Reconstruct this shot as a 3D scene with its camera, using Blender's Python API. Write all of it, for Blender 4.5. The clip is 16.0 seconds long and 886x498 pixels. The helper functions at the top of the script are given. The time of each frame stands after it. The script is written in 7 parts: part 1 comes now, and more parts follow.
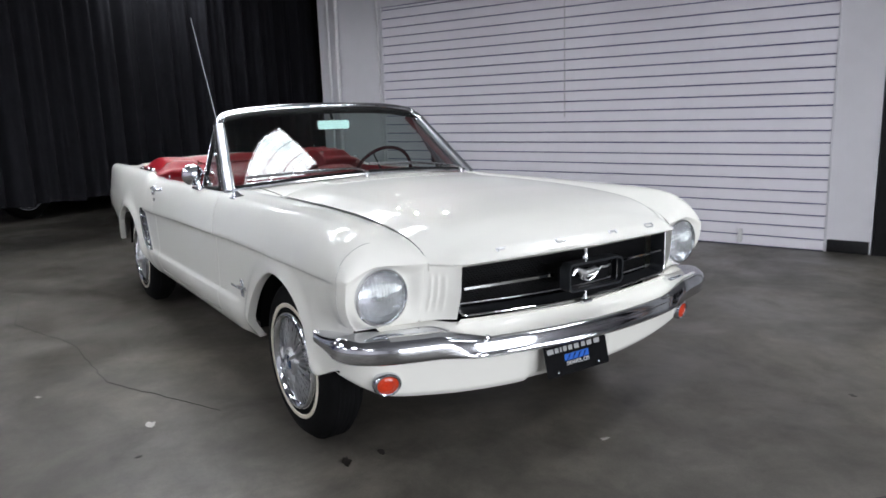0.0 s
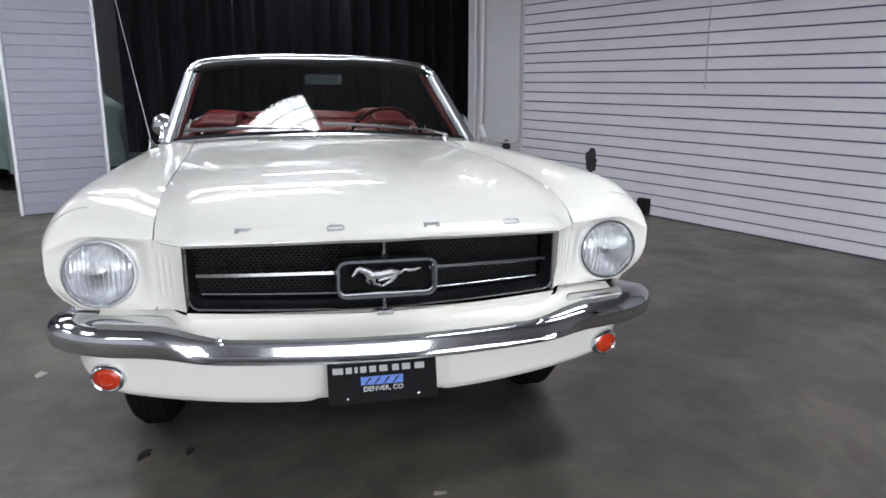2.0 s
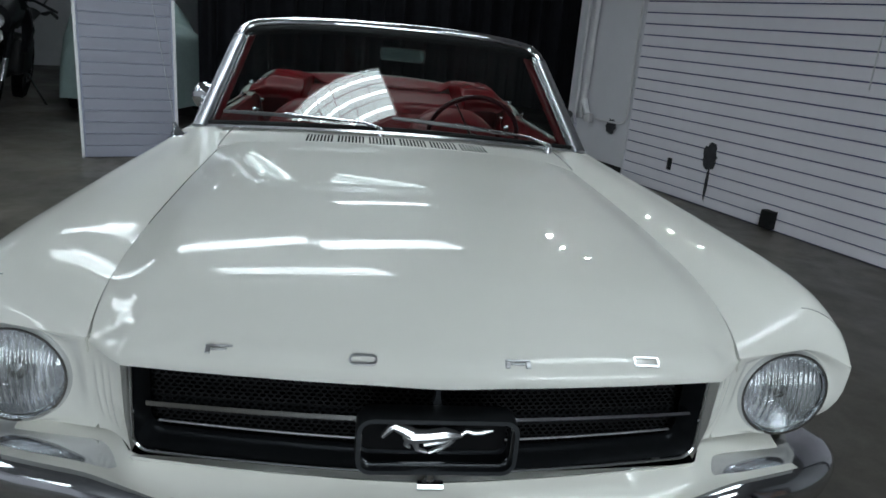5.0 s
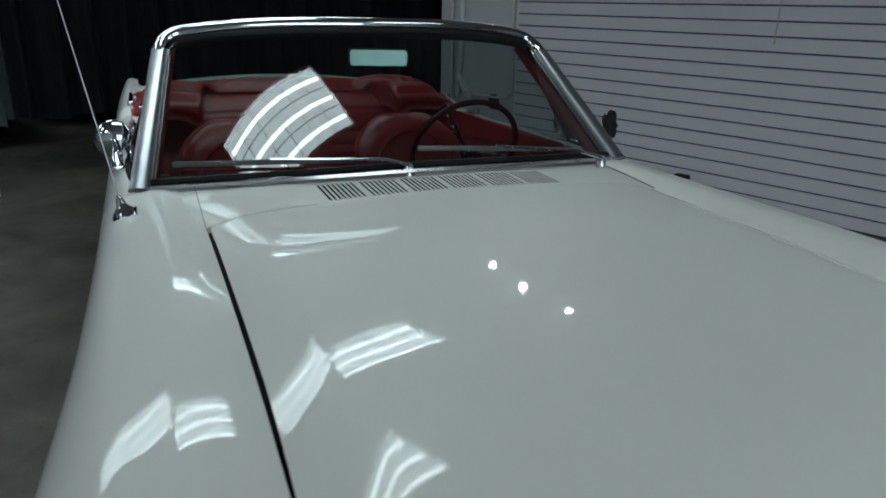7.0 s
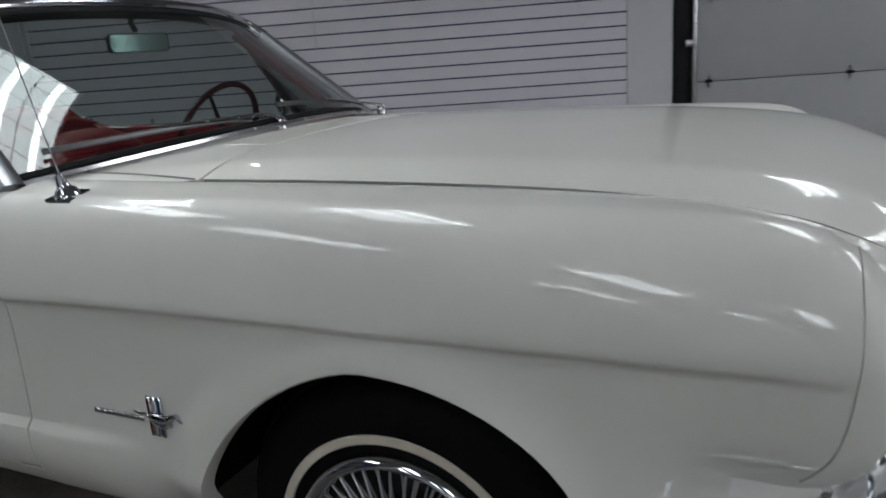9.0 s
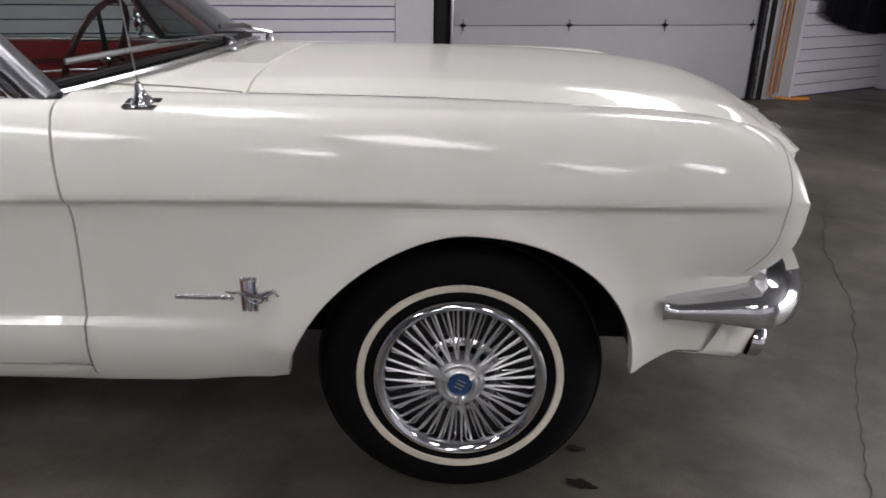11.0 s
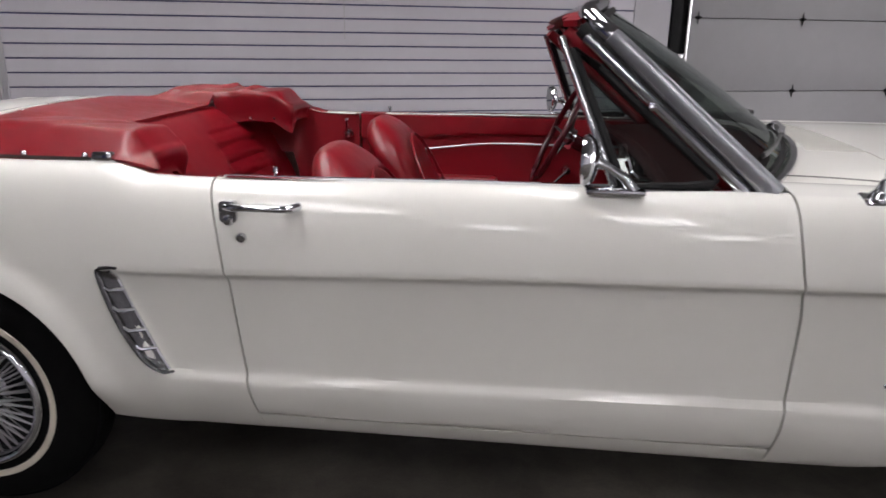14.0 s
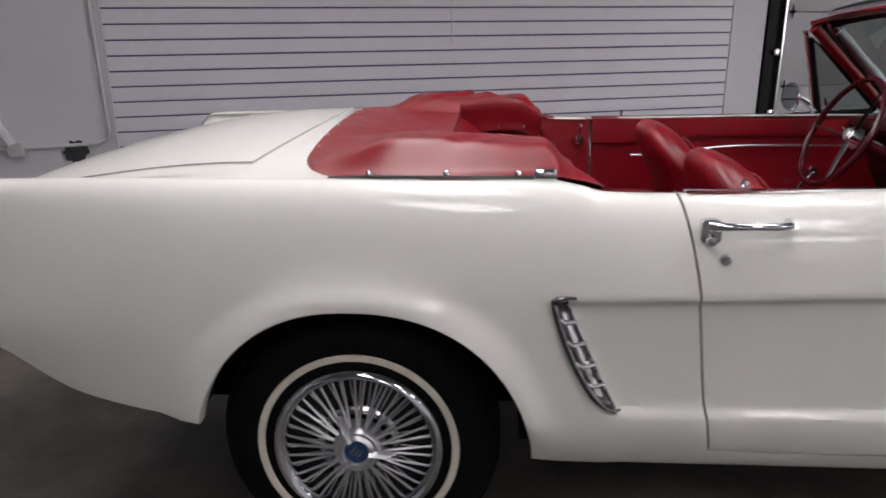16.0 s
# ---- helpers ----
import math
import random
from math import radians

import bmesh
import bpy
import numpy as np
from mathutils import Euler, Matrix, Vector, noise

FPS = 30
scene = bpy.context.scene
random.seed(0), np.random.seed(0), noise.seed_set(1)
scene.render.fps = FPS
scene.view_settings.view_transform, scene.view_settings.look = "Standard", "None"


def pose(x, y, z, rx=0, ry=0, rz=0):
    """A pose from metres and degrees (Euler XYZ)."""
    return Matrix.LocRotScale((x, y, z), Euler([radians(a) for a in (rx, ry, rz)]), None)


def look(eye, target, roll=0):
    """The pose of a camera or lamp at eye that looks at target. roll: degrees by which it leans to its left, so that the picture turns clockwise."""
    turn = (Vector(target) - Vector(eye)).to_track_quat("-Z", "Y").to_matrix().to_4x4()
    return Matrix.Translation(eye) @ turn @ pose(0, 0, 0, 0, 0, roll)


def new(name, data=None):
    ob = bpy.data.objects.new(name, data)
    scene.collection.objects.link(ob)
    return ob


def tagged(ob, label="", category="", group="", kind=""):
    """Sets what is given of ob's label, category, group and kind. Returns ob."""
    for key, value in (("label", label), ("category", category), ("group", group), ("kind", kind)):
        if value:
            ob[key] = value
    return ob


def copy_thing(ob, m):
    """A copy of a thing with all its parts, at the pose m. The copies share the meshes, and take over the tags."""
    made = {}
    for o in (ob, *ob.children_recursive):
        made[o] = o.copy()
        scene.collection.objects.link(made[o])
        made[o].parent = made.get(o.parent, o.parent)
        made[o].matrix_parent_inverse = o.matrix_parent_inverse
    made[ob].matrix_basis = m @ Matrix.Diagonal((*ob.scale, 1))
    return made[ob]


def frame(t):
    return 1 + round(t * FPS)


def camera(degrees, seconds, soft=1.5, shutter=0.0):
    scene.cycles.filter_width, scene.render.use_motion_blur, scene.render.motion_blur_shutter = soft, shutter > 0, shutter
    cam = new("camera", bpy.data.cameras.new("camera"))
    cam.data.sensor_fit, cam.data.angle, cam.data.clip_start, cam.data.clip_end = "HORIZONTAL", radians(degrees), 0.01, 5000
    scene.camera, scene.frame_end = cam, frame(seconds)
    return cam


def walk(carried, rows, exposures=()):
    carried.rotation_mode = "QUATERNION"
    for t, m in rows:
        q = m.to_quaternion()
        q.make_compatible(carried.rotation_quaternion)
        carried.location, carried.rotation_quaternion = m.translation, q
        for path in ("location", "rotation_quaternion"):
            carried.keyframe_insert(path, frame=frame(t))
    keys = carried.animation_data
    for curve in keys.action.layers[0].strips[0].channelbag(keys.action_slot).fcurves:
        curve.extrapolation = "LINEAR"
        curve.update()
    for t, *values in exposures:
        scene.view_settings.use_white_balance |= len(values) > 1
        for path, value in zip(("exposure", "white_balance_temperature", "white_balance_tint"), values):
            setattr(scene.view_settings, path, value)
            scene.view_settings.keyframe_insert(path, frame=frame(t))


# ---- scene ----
cam = camera(63.3, 16.0, 1.6, 0.25)

PATH = [
    (0, (3.95, -1.767, 1.291), (2.318, -0.679, 0.899), -2.0),
    (0.5, (4.034, -1.35, 1.283), (2.321, -0.428, 0.817), -2.9),
    (1, (4.016, -0.954, 1.283), (2.257, -0.131, 0.808), -1.9),
    (1.5, (4.035, -0.583, 1.249), (2.196, 0.064, 0.801), -1.6),
    (2, (3.994, -0.288, 1.194), (2.104, 0.186, 0.74), 0.0),
    (2.5, (3.903, -0.07, 1.191), (1.976, 0.214, 0.74), 1.6),
    (3, (3.891, 0.067, 1.216), (1.95, 0.128, 0.736), 1.6),
    (3.5, (3.837, 0.091, 1.272), (1.904, 0.053, 0.761), 1.7),
    (4, (3.632, -0.011, 1.335), (1.712, 0.027, 0.778), 1.5),
    (4.2, (3.545, -0.041, 1.344), (1.626, 0.046, 0.786), 2.0),
    (6.5, (2.623, -0.474, 1.351), (0.84, 0.091, 0.643), 4.4),
    (7, (2.422, -0.665, 1.376), (0.674, 0.058, 0.725), 0.9),
    (7.5, (2.291, -0.94, 1.389), (0.57, -0.083, 0.839), 0.9),
    (8, (2.168, -1.233, 1.27), (0.675, -0.016, 0.807), -2.8),
    (8.5, (2.032, -1.423, 1.165), (0.868, 0.12, 0.748), -6.0),
    (9, (1.89, -1.626, 1.126), (1.087, 0.083, 0.598), -4.3),
    (9.2, (1.837, -1.72, 1.123), (1.197, 0.09, 0.563), -3.4),
    (11.3, (1.225, -2.209, 1.204), (1.22, -0.346, 0.476), 1.3),
    (11.5, (1.146, -2.232, 1.228), (1.082, -0.366, 0.512), 1.6),
    (12, (0.929, -2.224, 1.228), (0.73, -0.342, 0.58), 2.2),
    (12.5, (0.682, -2.183, 1.211), (0.453, -0.293, 0.595), 1.3),
    (13, (0.481, -2.223, 1.207), (0.254, -0.334, 0.591), 2.4),
    (13.5, (0.235, -2.289, 1.254), (0.087, -0.39, 0.645), 2.4),
    (14, (-0.017, -2.265, 1.242), (-0.214, -0.365, 0.65), 0.9),
    (14.5, (-0.255, -2.213, 1.229), (-0.456, -0.319, 0.619), -0.1),
    (15, (-0.508, -2.235, 1.243), (-0.647, -0.325, 0.665), 0.8),
    (15.5, (-0.799, -2.244, 1.24), (-0.922, -0.328, 0.681), 0.9),
    (16, (-1.079, -2.19, 1.232), (-1.206, -0.282, 0.648), -0.6),
]
EXPOSURES = [(0, 0.50, 6400, 12), (3.3, 0.20, 6400, 12), (4.2, -0.08, 6300, 9), (6.3, -0.98, 5900, -5), (8.2, -0.84, 6200, 4), (9.2, -0.50, 6500, 10), (11.3, 0.17, 6900, 17), (12.5, 0.09, 6900, 18), (14.5, -0.04, 6900, 19), (16, -0.1, 6900, 19)]
walk(cam, [(t, look(eye, target, roll)) for t, eye, target, roll in PATH], EXPOSURES)

# ==== light ====
world = bpy.data.worlds.new("world")
scene.world = world
world.use_nodes = True
world.node_tree.nodes["Background"].inputs[0].default_value = (0.55, 0.6, 0.7, 1)
world.node_tree.nodes["Background"].inputs[1].default_value = 0.02


# Daylight falls in through the wide doorway in front of the car.
day = bpy.data.lights.new("doorway_daylight", "AREA")
day.shape, day.size, day.size_y, day.energy, day.color = "RECTANGLE", 4.6, 2.4, 250, (0.93, 0.97, 1.0)
DAY = new("doorway_daylight", day)


# ==== small tools ====
def lerp(a, b, t):
    return a + (b - a) * t


def clamp(t, a=0.0, b=1.0):
    return a if t < a else b if t > b else t


def sm(t):
    t = clamp(t)
    return t * t * (3 - 2 * t)


def curve(*pts):
    """A smooth function through a few (x, value) pairs."""
    xs = [p[0] for p in pts]
    ys = [p[1] for p in pts]
    n = len(xs)
    d = [(ys[i + 1] - ys[i]) / (xs[i + 1] - xs[i]) for i in range(n - 1)]
    m = [d[0]] + [0 if d[i - 1] * d[i] <= 0 else 2 * d[i - 1] * d[i] / (d[i - 1] + d[i]) for i in range(1, n - 1)] + [d[-1]]

    def f(x):
        if x <= xs[0]:
            return ys[0]
        if x >= xs[-1]:
            return ys[-1]
        i = max(k for k in range(n - 1) if xs[k] <= x)
        h = xs[i + 1] - xs[i]
        t = (x - xs[i]) / h
        return ((2 * t**3 - 3 * t**2 + 1) * ys[i] + (t**3 - 2 * t**2 + t) * h * m[i]
                + (-2 * t**3 + 3 * t**2) * ys[i + 1] + (t**3 - t**2) * h * m[i + 1])
    return f


def spaced(a, b, n):
    return [a + (b - a) * i / (n - 1) for i in range(n)]


def grid(bm, f, us, vs, flip=False):
    """A sheet of quads through f(u, v)."""
    rows = [[bm.verts.new(f(u, v)) for v in vs] for u in us]
    for i in range(len(us) - 1):
        for j in range(len(vs) - 1):
            q = [rows[i][j], rows[i + 1][j], rows[i + 1][j + 1], rows[i][j + 1]]
            bm.faces.new(q[::-1] if flip else q)
    return rows


def tidy(bm, dist=0.0004):
    bmesh.ops.remove_doubles(bm, verts=bm.verts[:], dist=dist)
    bmesh.ops.dissolve_degenerate(bm, edges=bm.edges[:], dist=dist)
    bmesh.ops.recalc_face_normals(bm, faces=bm.faces[:])


def box(bm, x0, x1, y0, y1, z0, z1, bevel=0.0, seg=2, m=None):
    geo = bmesh.ops.create_cube(bm, size=1.0)["verts"]
    for v in geo:
        v.co = Vector((lerp(x0, x1, v.co.x + 0.5), lerp(y0, y1, v.co.y + 0.5), lerp(z0, z1, v.co.z + 0.5)))
    if bevel:
        edges = list({e for v in geo for e in v.link_edges})
        made = bmesh.ops.bevel(bm, geom=edges, offset=bevel, segments=seg, affect="EDGES", profile=0.5)
        geo = list(set(v for f in made["faces"] for v in f.verts) | set(v for v in geo if v.is_valid))
    if m is not None:
        bmesh.ops.transform(bm, matrix=m, verts=[v for v in geo if v.is_valid])
    return geo


def frames(pts, closed=False):
    """A right and an up for each point of a path, turning as little as may be."""
    pts = [Vector(p) for p in pts]
    n = len(pts)
    tang = []
    for i in range(n):
        a = pts[i - 1] if (i or closed) else pts[0]
        b = pts[(i + 1) % n] if (i < n - 1 or closed) else pts[-1]
        tang.append((b - a).normalized())
    ref = Vector((0, 0, 1)) if abs(tang[0].z) < 0.9 else Vector((1, 0, 0))
    side = tang[0].cross(ref).normalized()
    out = []
    for t in tang:
        side = (side - t * side.dot(t)).normalized()
        out.append((side, t.cross(side)))
    return pts, out


def sweep(bm, pts, profile, closed=False, cap=True, size=None):
    """Sweeps a closed profile of (right, up) pairs along a path; size(i) scales it."""
    pts, fr = frames(pts, closed)
    rings = []
    for i, (p, (s, u)) in enumerate(zip(pts, fr)):
        k = size(i) if size else 1.0
        rings.append([bm.verts.new(p + s * a * k + u * b * k) for a, b in profile])
    n = len(profile)
    for i in range(len(rings) - (0 if closed else 1)):
        r, q = rings[i], rings[(i + 1) % len(rings)]
        for j in range(n):
            bm.faces.new((r[j], r[(j + 1) % n], q[(j + 1) % n], q[j]))
    if cap and not closed:
        bm.faces.new(rings[0][::-1])
        bm.faces.new(rings[-1])


def ring(r, n=10, ry=None):
    return [(r * math.cos(2 * math.pi * i / n), (ry or r) * math.sin(2 * math.pi * i / n)) for i in range(n)]


def tube(bm, pts, r, n=8, closed=False, size=None):
    sweep(bm, pts, ring(r, n), closed, size=size)


def lathe(bm, prof, n=48, m=None, close=False):
    """Turns a profile of (radius, height) about the z axis; m sets it in place."""
    m = m or Matrix()
    rows = []
    for i in range(n):
        a = 2 * math.pi * i / n
        rows.append([bm.verts.new(m @ Vector((r * math.cos(a), r * math.sin(a), h))) for r, h in prof])
    k = len(prof)
    for i in range(n):
        p, q = rows[i], rows[(i + 1) % n]
        for j in range(k if close else k - 1):
            bm.faces.new((p[j], q[j], q[(j + 1) % k], p[(j + 1) % k]))


def disc(bm, r, h=0.0, n=32, m=None):
    m = m or Matrix()
    vs = [bm.verts.new(m @ Vector((r * math.cos(2 * math.pi * i / n), r * math.sin(2 * math.pi * i / n), h))) for i in range(n)]
    bm.faces.new(vs)


def prism(bm, outline, a, b, m=None):
    """A closed outline of (x, y) pairs drawn out from height a to b."""
    m = m or Matrix()
    lo = [bm.verts.new(m @ Vector((x, y, a))) for x, y in outline]
    hi = [bm.verts.new(m @ Vector((x, y, b))) for x, y in outline]
    n = len(outline)
    for i in range(n):
        bm.faces.new((lo[i], lo[(i + 1) % n], hi[(i + 1) % n], hi[i]))
    bm.faces.new(lo[::-1])
    bm.faces.new(hi)


def thicken(bm, t):
    bmesh.ops.recalc_face_normals(bm, faces=bm.faces[:])
    bmesh.ops.solidify(bm, geom=bm.faces[:], thickness=t)


def part(name, bm, material, parent=None, label="", smooth=True, angle=40, clean=True):
    if clean:
        bmesh.ops.recalc_face_normals(bm, faces=bm.faces[:])
    me = bpy.data.meshes.new(name)
    bm.to_mesh(me)
    bm.free()
    me.materials.append(material)
    for p in me.polygons:
        p.use_smooth = smooth
    if smooth:
        me.set_sharp_from_angle(angle=radians(angle))
    ob = new(name, me)
    if parent is not None:
        ob.parent = parent
    if label:
        ob["label"] = label
    return ob


def thing(name, label, category, m=None, group="", kind=""):
    ob = new(name)
    if m is not None:
        ob.matrix_basis = m
    return tagged(ob, label, category, group, kind)


def text_part(name, body, size, m, material, parent, label="", depth=0.001, wide=1.0):
    cu = bpy.data.curves.new(name, "FONT")
    cu.body, cu.size, cu.extrude, cu.align_x, cu.align_y = body, size, depth, "CENTER", "CENTER"
    tmp = new(name + "_tmp", cu)
    me = bpy.data.meshes.new_from_object(tmp.evaluated_get(bpy.context.evaluated_depsgraph_get()))
    bpy.data.objects.remove(tmp)
    bpy.data.curves.remove(cu)
    me.transform(m @ Matrix.Diagonal((wide, 1, 1, 1)))
    me.materials.append(material)
    ob = new(name, me)
    ob.parent = parent
    if label:
        ob["label"] = label
    return ob


# ==== materials ====
def material(name, color, rough=0.5, metal=0.0, vary=0.0, scale=8.0, bump=0.0, bump_scale=120.0, coat=0.0, rough_vary=0.0,
             color2=None, fine=0.0, spec=0.5, stretch=(1, 1, 1)):
    """A principled surface with broad and fine variation of its colour, its roughness and its relief."""
    mat = bpy.data.materials.new(name)
    mat.use_nodes = True
    nt = mat.node_tree
    b = nt.nodes["Principled BSDF"]
    b.inputs["Base Color"].default_value = (*color, 1)
    b.inputs["Roughness"].default_value = rough
    b.inputs["Metallic"].default_value = metal
    b.inputs["Specular IOR Level"].default_value = spec
    b.inputs["Coat Weight"].default_value = coat
    b.inputs["Coat Roughness"].default_value = 0.03
    tc = nt.nodes.new("ShaderNodeTexCoord")
    mp = nt.nodes.new("ShaderNodeMapping")
    mp.inputs["Scale"].default_value = stretch
    nt.links.new(tc.outputs["Object"], mp.inputs["Vector"])

    def noise_node(s, detail=5):
        n = nt.nodes.new("ShaderNodeTexNoise")
        n.inputs["Scale"].default_value = s
        n.inputs["Detail"].default_value = detail
        n.inputs["Roughness"].default_value = 0.6
        nt.links.new(mp.outputs["Vector"], n.inputs["Vector"])
        return n

    if vary or color2:
        n1, n2 = noise_node(scale), noise_node(scale * 9)
        mixf = nt.nodes.new("ShaderNodeMath")
        mixf.operation = "MULTIPLY_ADD"
        nt.links.new(n2.outputs["Fac"], mixf.inputs[0])
        mixf.inputs[1].default_value = 0.35 + fine
        nt.links.new(n1.outputs["Fac"], mixf.inputs[2])
        ramp = nt.nodes.new("ShaderNodeMapRange")
        ramp.inputs["From Min"].default_value = 0.45 + 0.3 * fine
        ramp.inputs["From Max"].default_value = 0.9 + 0.6 * fine
        nt.links.new(mixf.outputs[0], ramp.inputs["Value"])
        mix = nt.nodes.new("ShaderNodeMix")
        mix.data_type = "RGBA"
        mix.inputs["A"].default_value = (*[c * (1 - vary) for c in color], 1)
        mix.inputs["B"].default_value = (*(color2 or [min(1, c * (1 + vary)) for c in color]), 1)
        nt.links.new(ramp.outputs["Result"], mix.inputs["Factor"])
        nt.links.new(mix.outputs["Result"], b.inputs["Base Color"])
    if rough_vary:
        n3 = noise_node(scale * 2.3)
        r = nt.nodes.new("ShaderNodeMapRange")
        r.inputs["From Min"].default_value, r.inputs["From Max"].default_value = 0.3, 0.7
        r.inputs["To Min"].default_value, r.inputs["To Max"].default_value = max(0.0, rough - rough_vary), min(1.0, rough + rough_vary)
        nt.links.new(n3.outputs["Fac"], r.inputs["Value"])
        nt.links.new(r.outputs["Result"], b.inputs["Roughness"])
    if bump:
        n4 = noise_node(bump_scale, 4)
        bp = nt.nodes.new("ShaderNodeBump")
        bp.inputs["Strength"].default_value = bump
        bp.inputs["Distance"].default_value = 0.004
        nt.links.new(n4.outputs["Fac"], bp.inputs["Height"])
        nt.links.new(bp.outputs["Normal"], b.inputs["Normal"])
    return mat


def glass_material(name, color, rough=0.0, clear=0.85, base=0.085, flutes=0.0):
    """Thin glass: mostly clear, with a mirror's gloss that grows at a slant."""
    mat = bpy.data.materials.new(name)
    mat.use_nodes = True
    nt = mat.node_tree
    nt.nodes.remove(nt.nodes["Principled BSDF"])
    tr = nt.nodes.new("ShaderNodeBsdfTransparent")
    tr.inputs[0].default_value = (*[c * clear for c in color], 1)
    gl = nt.nodes.new("ShaderNodeBsdfGlossy")
    gl.inputs["Roughness"].default_value = rough
    gl.inputs["Color"].default_value = (0.95, 1, 0.98, 1)
    fr = nt.nodes.new("ShaderNodeLayerWeight")
    fr.inputs[0].default_value = 0.5
    power = nt.nodes.new("ShaderNodeMath")
    power.operation = "POWER"
    power.inputs[1].default_value = 5.0
    nt.links.new(fr.outputs["Facing"], power.inputs[0])
    mul = nt.nodes.new("ShaderNodeMath")
    mul.operation = "MULTIPLY_ADD"
    mul.inputs[1].default_value = 0.85
    mul.inputs[2].default_value = base
    mul.use_clamp = True
    nt.links.new(power.outputs[0], mul.inputs[0])
    mx = nt.nodes.new("ShaderNodeMixShader")
    nt.links.new(mul.outputs[0], mx.inputs[0])
    nt.links.new(tr.outputs[0], mx.inputs[1])
    nt.links.new(gl.outputs[0], mx.inputs[2])
    nt.links.new(mx.outputs[0], nt.nodes["Material Output"].inputs[0])
    if flutes:
        tc = nt.nodes.new("ShaderNodeTexCoord")
        wave = nt.nodes.new("ShaderNodeTexWave")
        wave.bands_direction = "Y"
        wave.inputs["Scale"].default_value = 28
        wave.inputs["Distortion"].default_value = 2.5
        wave.inputs["Detail Scale"].default_value = 0.6
        nt.links.new(tc.outputs["Object"], wave.inputs["Vector"])
        bp = nt.nodes.new("ShaderNodeBump")
        bp.inputs["Strength"].default_value = flutes
        bp.inputs["Distance"].default_value = 0.004
        nt.links.new(wave.outputs["Fac"], bp.inputs["Height"])
        nt.links.new(bp.outputs["Normal"], gl.inputs["Normal"])
    return mat


def glow_material(name, color, strength):
    mat = bpy.data.materials.new(name)
    mat.use_nodes = True
    nt = mat.node_tree
    nt.nodes.remove(nt.nodes["Principled BSDF"])
    em = nt.nodes.new("ShaderNodeEmission")
    em.inputs[0].default_value = (*color, 1)
    em.inputs[1].default_value = strength
    nt.links.new(em.outputs[0], nt.nodes["Material Output"].inputs[0])
    return mat


SEAM = material("grey_seam", (0.38, 0.375, 0.36), 0.8, vary=0.1, scale=30)
PAINT = material("white_car_paint", (0.80, 0.79, 0.745), 0.4, vary=0.015, scale=3, coat=0.8, spec=0.2, bump=0.012, bump_scale=6)
CHROME = material("chrome", (0.66, 0.67, 0.70), 0.07, 1.0, vary=0.03, scale=20, rough_vary=0.03)
SATIN = material("satin_chrome", (0.62, 0.62, 0.64), 0.30, 0.9, vary=0.04, scale=40)
STAINLESS = material("grey_stainless_trim", (0.42, 0.43, 0.46), 0.34, 0.95, vary=0.03, scale=25)
DISH = material("dark_pressed_steel", (0.018, 0.018, 0.019), 0.5, 0.3, vary=0.15, scale=30)
GUNMETAL = material("gunmetal_grey", (0.065, 0.07, 0.078), 0.34, 0.85, vary=0.08, scale=30)
DULL_RIM = material("dark_grey_metal", (0.06, 0.062, 0.065), 0.3, 0.6, vary=0.1, scale=20)
STEEL = material("brushed_steel", (0.58, 0.58, 0.60), 0.22, 1.0, vary=0.08, scale=30, rough_vary=0.08)
BLACK = material("black_rubber", (0.010, 0.010, 0.011), 0.62, vary=0.25, scale=30, bump=0.15, bump_scale=300, spec=0.2)
TYRE = material("tyre_rubber", (0.004, 0.004, 0.0044), 0.75, vary=0.3, scale=14, bump=0.1, bump_scale=200, spec=0.1)
WHITEWALL = material("whitewall_rubber", (0.72, 0.66, 0.56), 0.5, vary=0.1, scale=22)
# Near-black of backings; also puts shade into gaps, slots and the unlit office.
DARK = material("near_black", (0.008, 0.008, 0.009), 0.9, vary=0.3, scale=10, spec=0.1)
# Chrome with the dark reflections of scoop and gauges put into its colour.
DIM_CHROME = material("dim_chrome", (0.13, 0.13, 0.135), 0.22, 0.95, vary=0.15, scale=60)
# Base colour dimmed to stand in for a reflection of the dark room.
MIRROR = material("dimmed_mirror_glass", (0.26, 0.28, 0.28), 0.03, 1.0, vary=0.05, scale=20)
BUMPER = material("worn_bumper_chrome", (0.62, 0.63, 0.66), 0.11, 1.0, vary=0.06, scale=14, rough_vary=0.04)
COWL_SEAM = material("pale_seam_filler", (0.30, 0.30, 0.29), 0.8, vary=0.1, scale=30)
GRILLE = material("black_grille_paint", (0.009, 0.009, 0.010), 0.6, vary=0.2, scale=40, spec=0.15)
RED = material("red_vinyl", (0.205, 0.003, 0.009), 0.34, vary=0.10, scale=9, bump=0.10, bump_scale=420, rough_vary=0.06, spec=0.5)
RED_DASH = material("dark_red_padding", (0.032, 0.003, 0.004), 0.55, vary=0.2, scale=12, bump=0.15, bump_scale=380, spec=0.2)
RED_WHEEL = material("maroon_plastic", (0.065, 0.007, 0.012), 0.22, vary=0.1, scale=20)
RED_CARPET = material("red_carpet", (0.16, 0.012, 0.016), 0.95, vary=0.3, scale=60, bump=0.5, bump_scale=700)
BADGE_BLUE = material("blue_enamel", (0.018, 0.055, 0.15), 0.25, vary=0.1, scale=60)
BADGE_RED = material("red_enamel", (0.10, 0.012, 0.016), 0.25, vary=0.1, scale=60)
AMBER = material("amber_lens", (0.52, 0.035, 0.008), 0.2, vary=0.15, scale=90, bump=0.3, bump_scale=160, coat=0.4)
# Slight green tint, deepened to put the dimness of the cabin into the glass.
GLASS = glass_material("tinted_dimmed_glass", (0.80, 0.93, 0.90), clear=0.41)
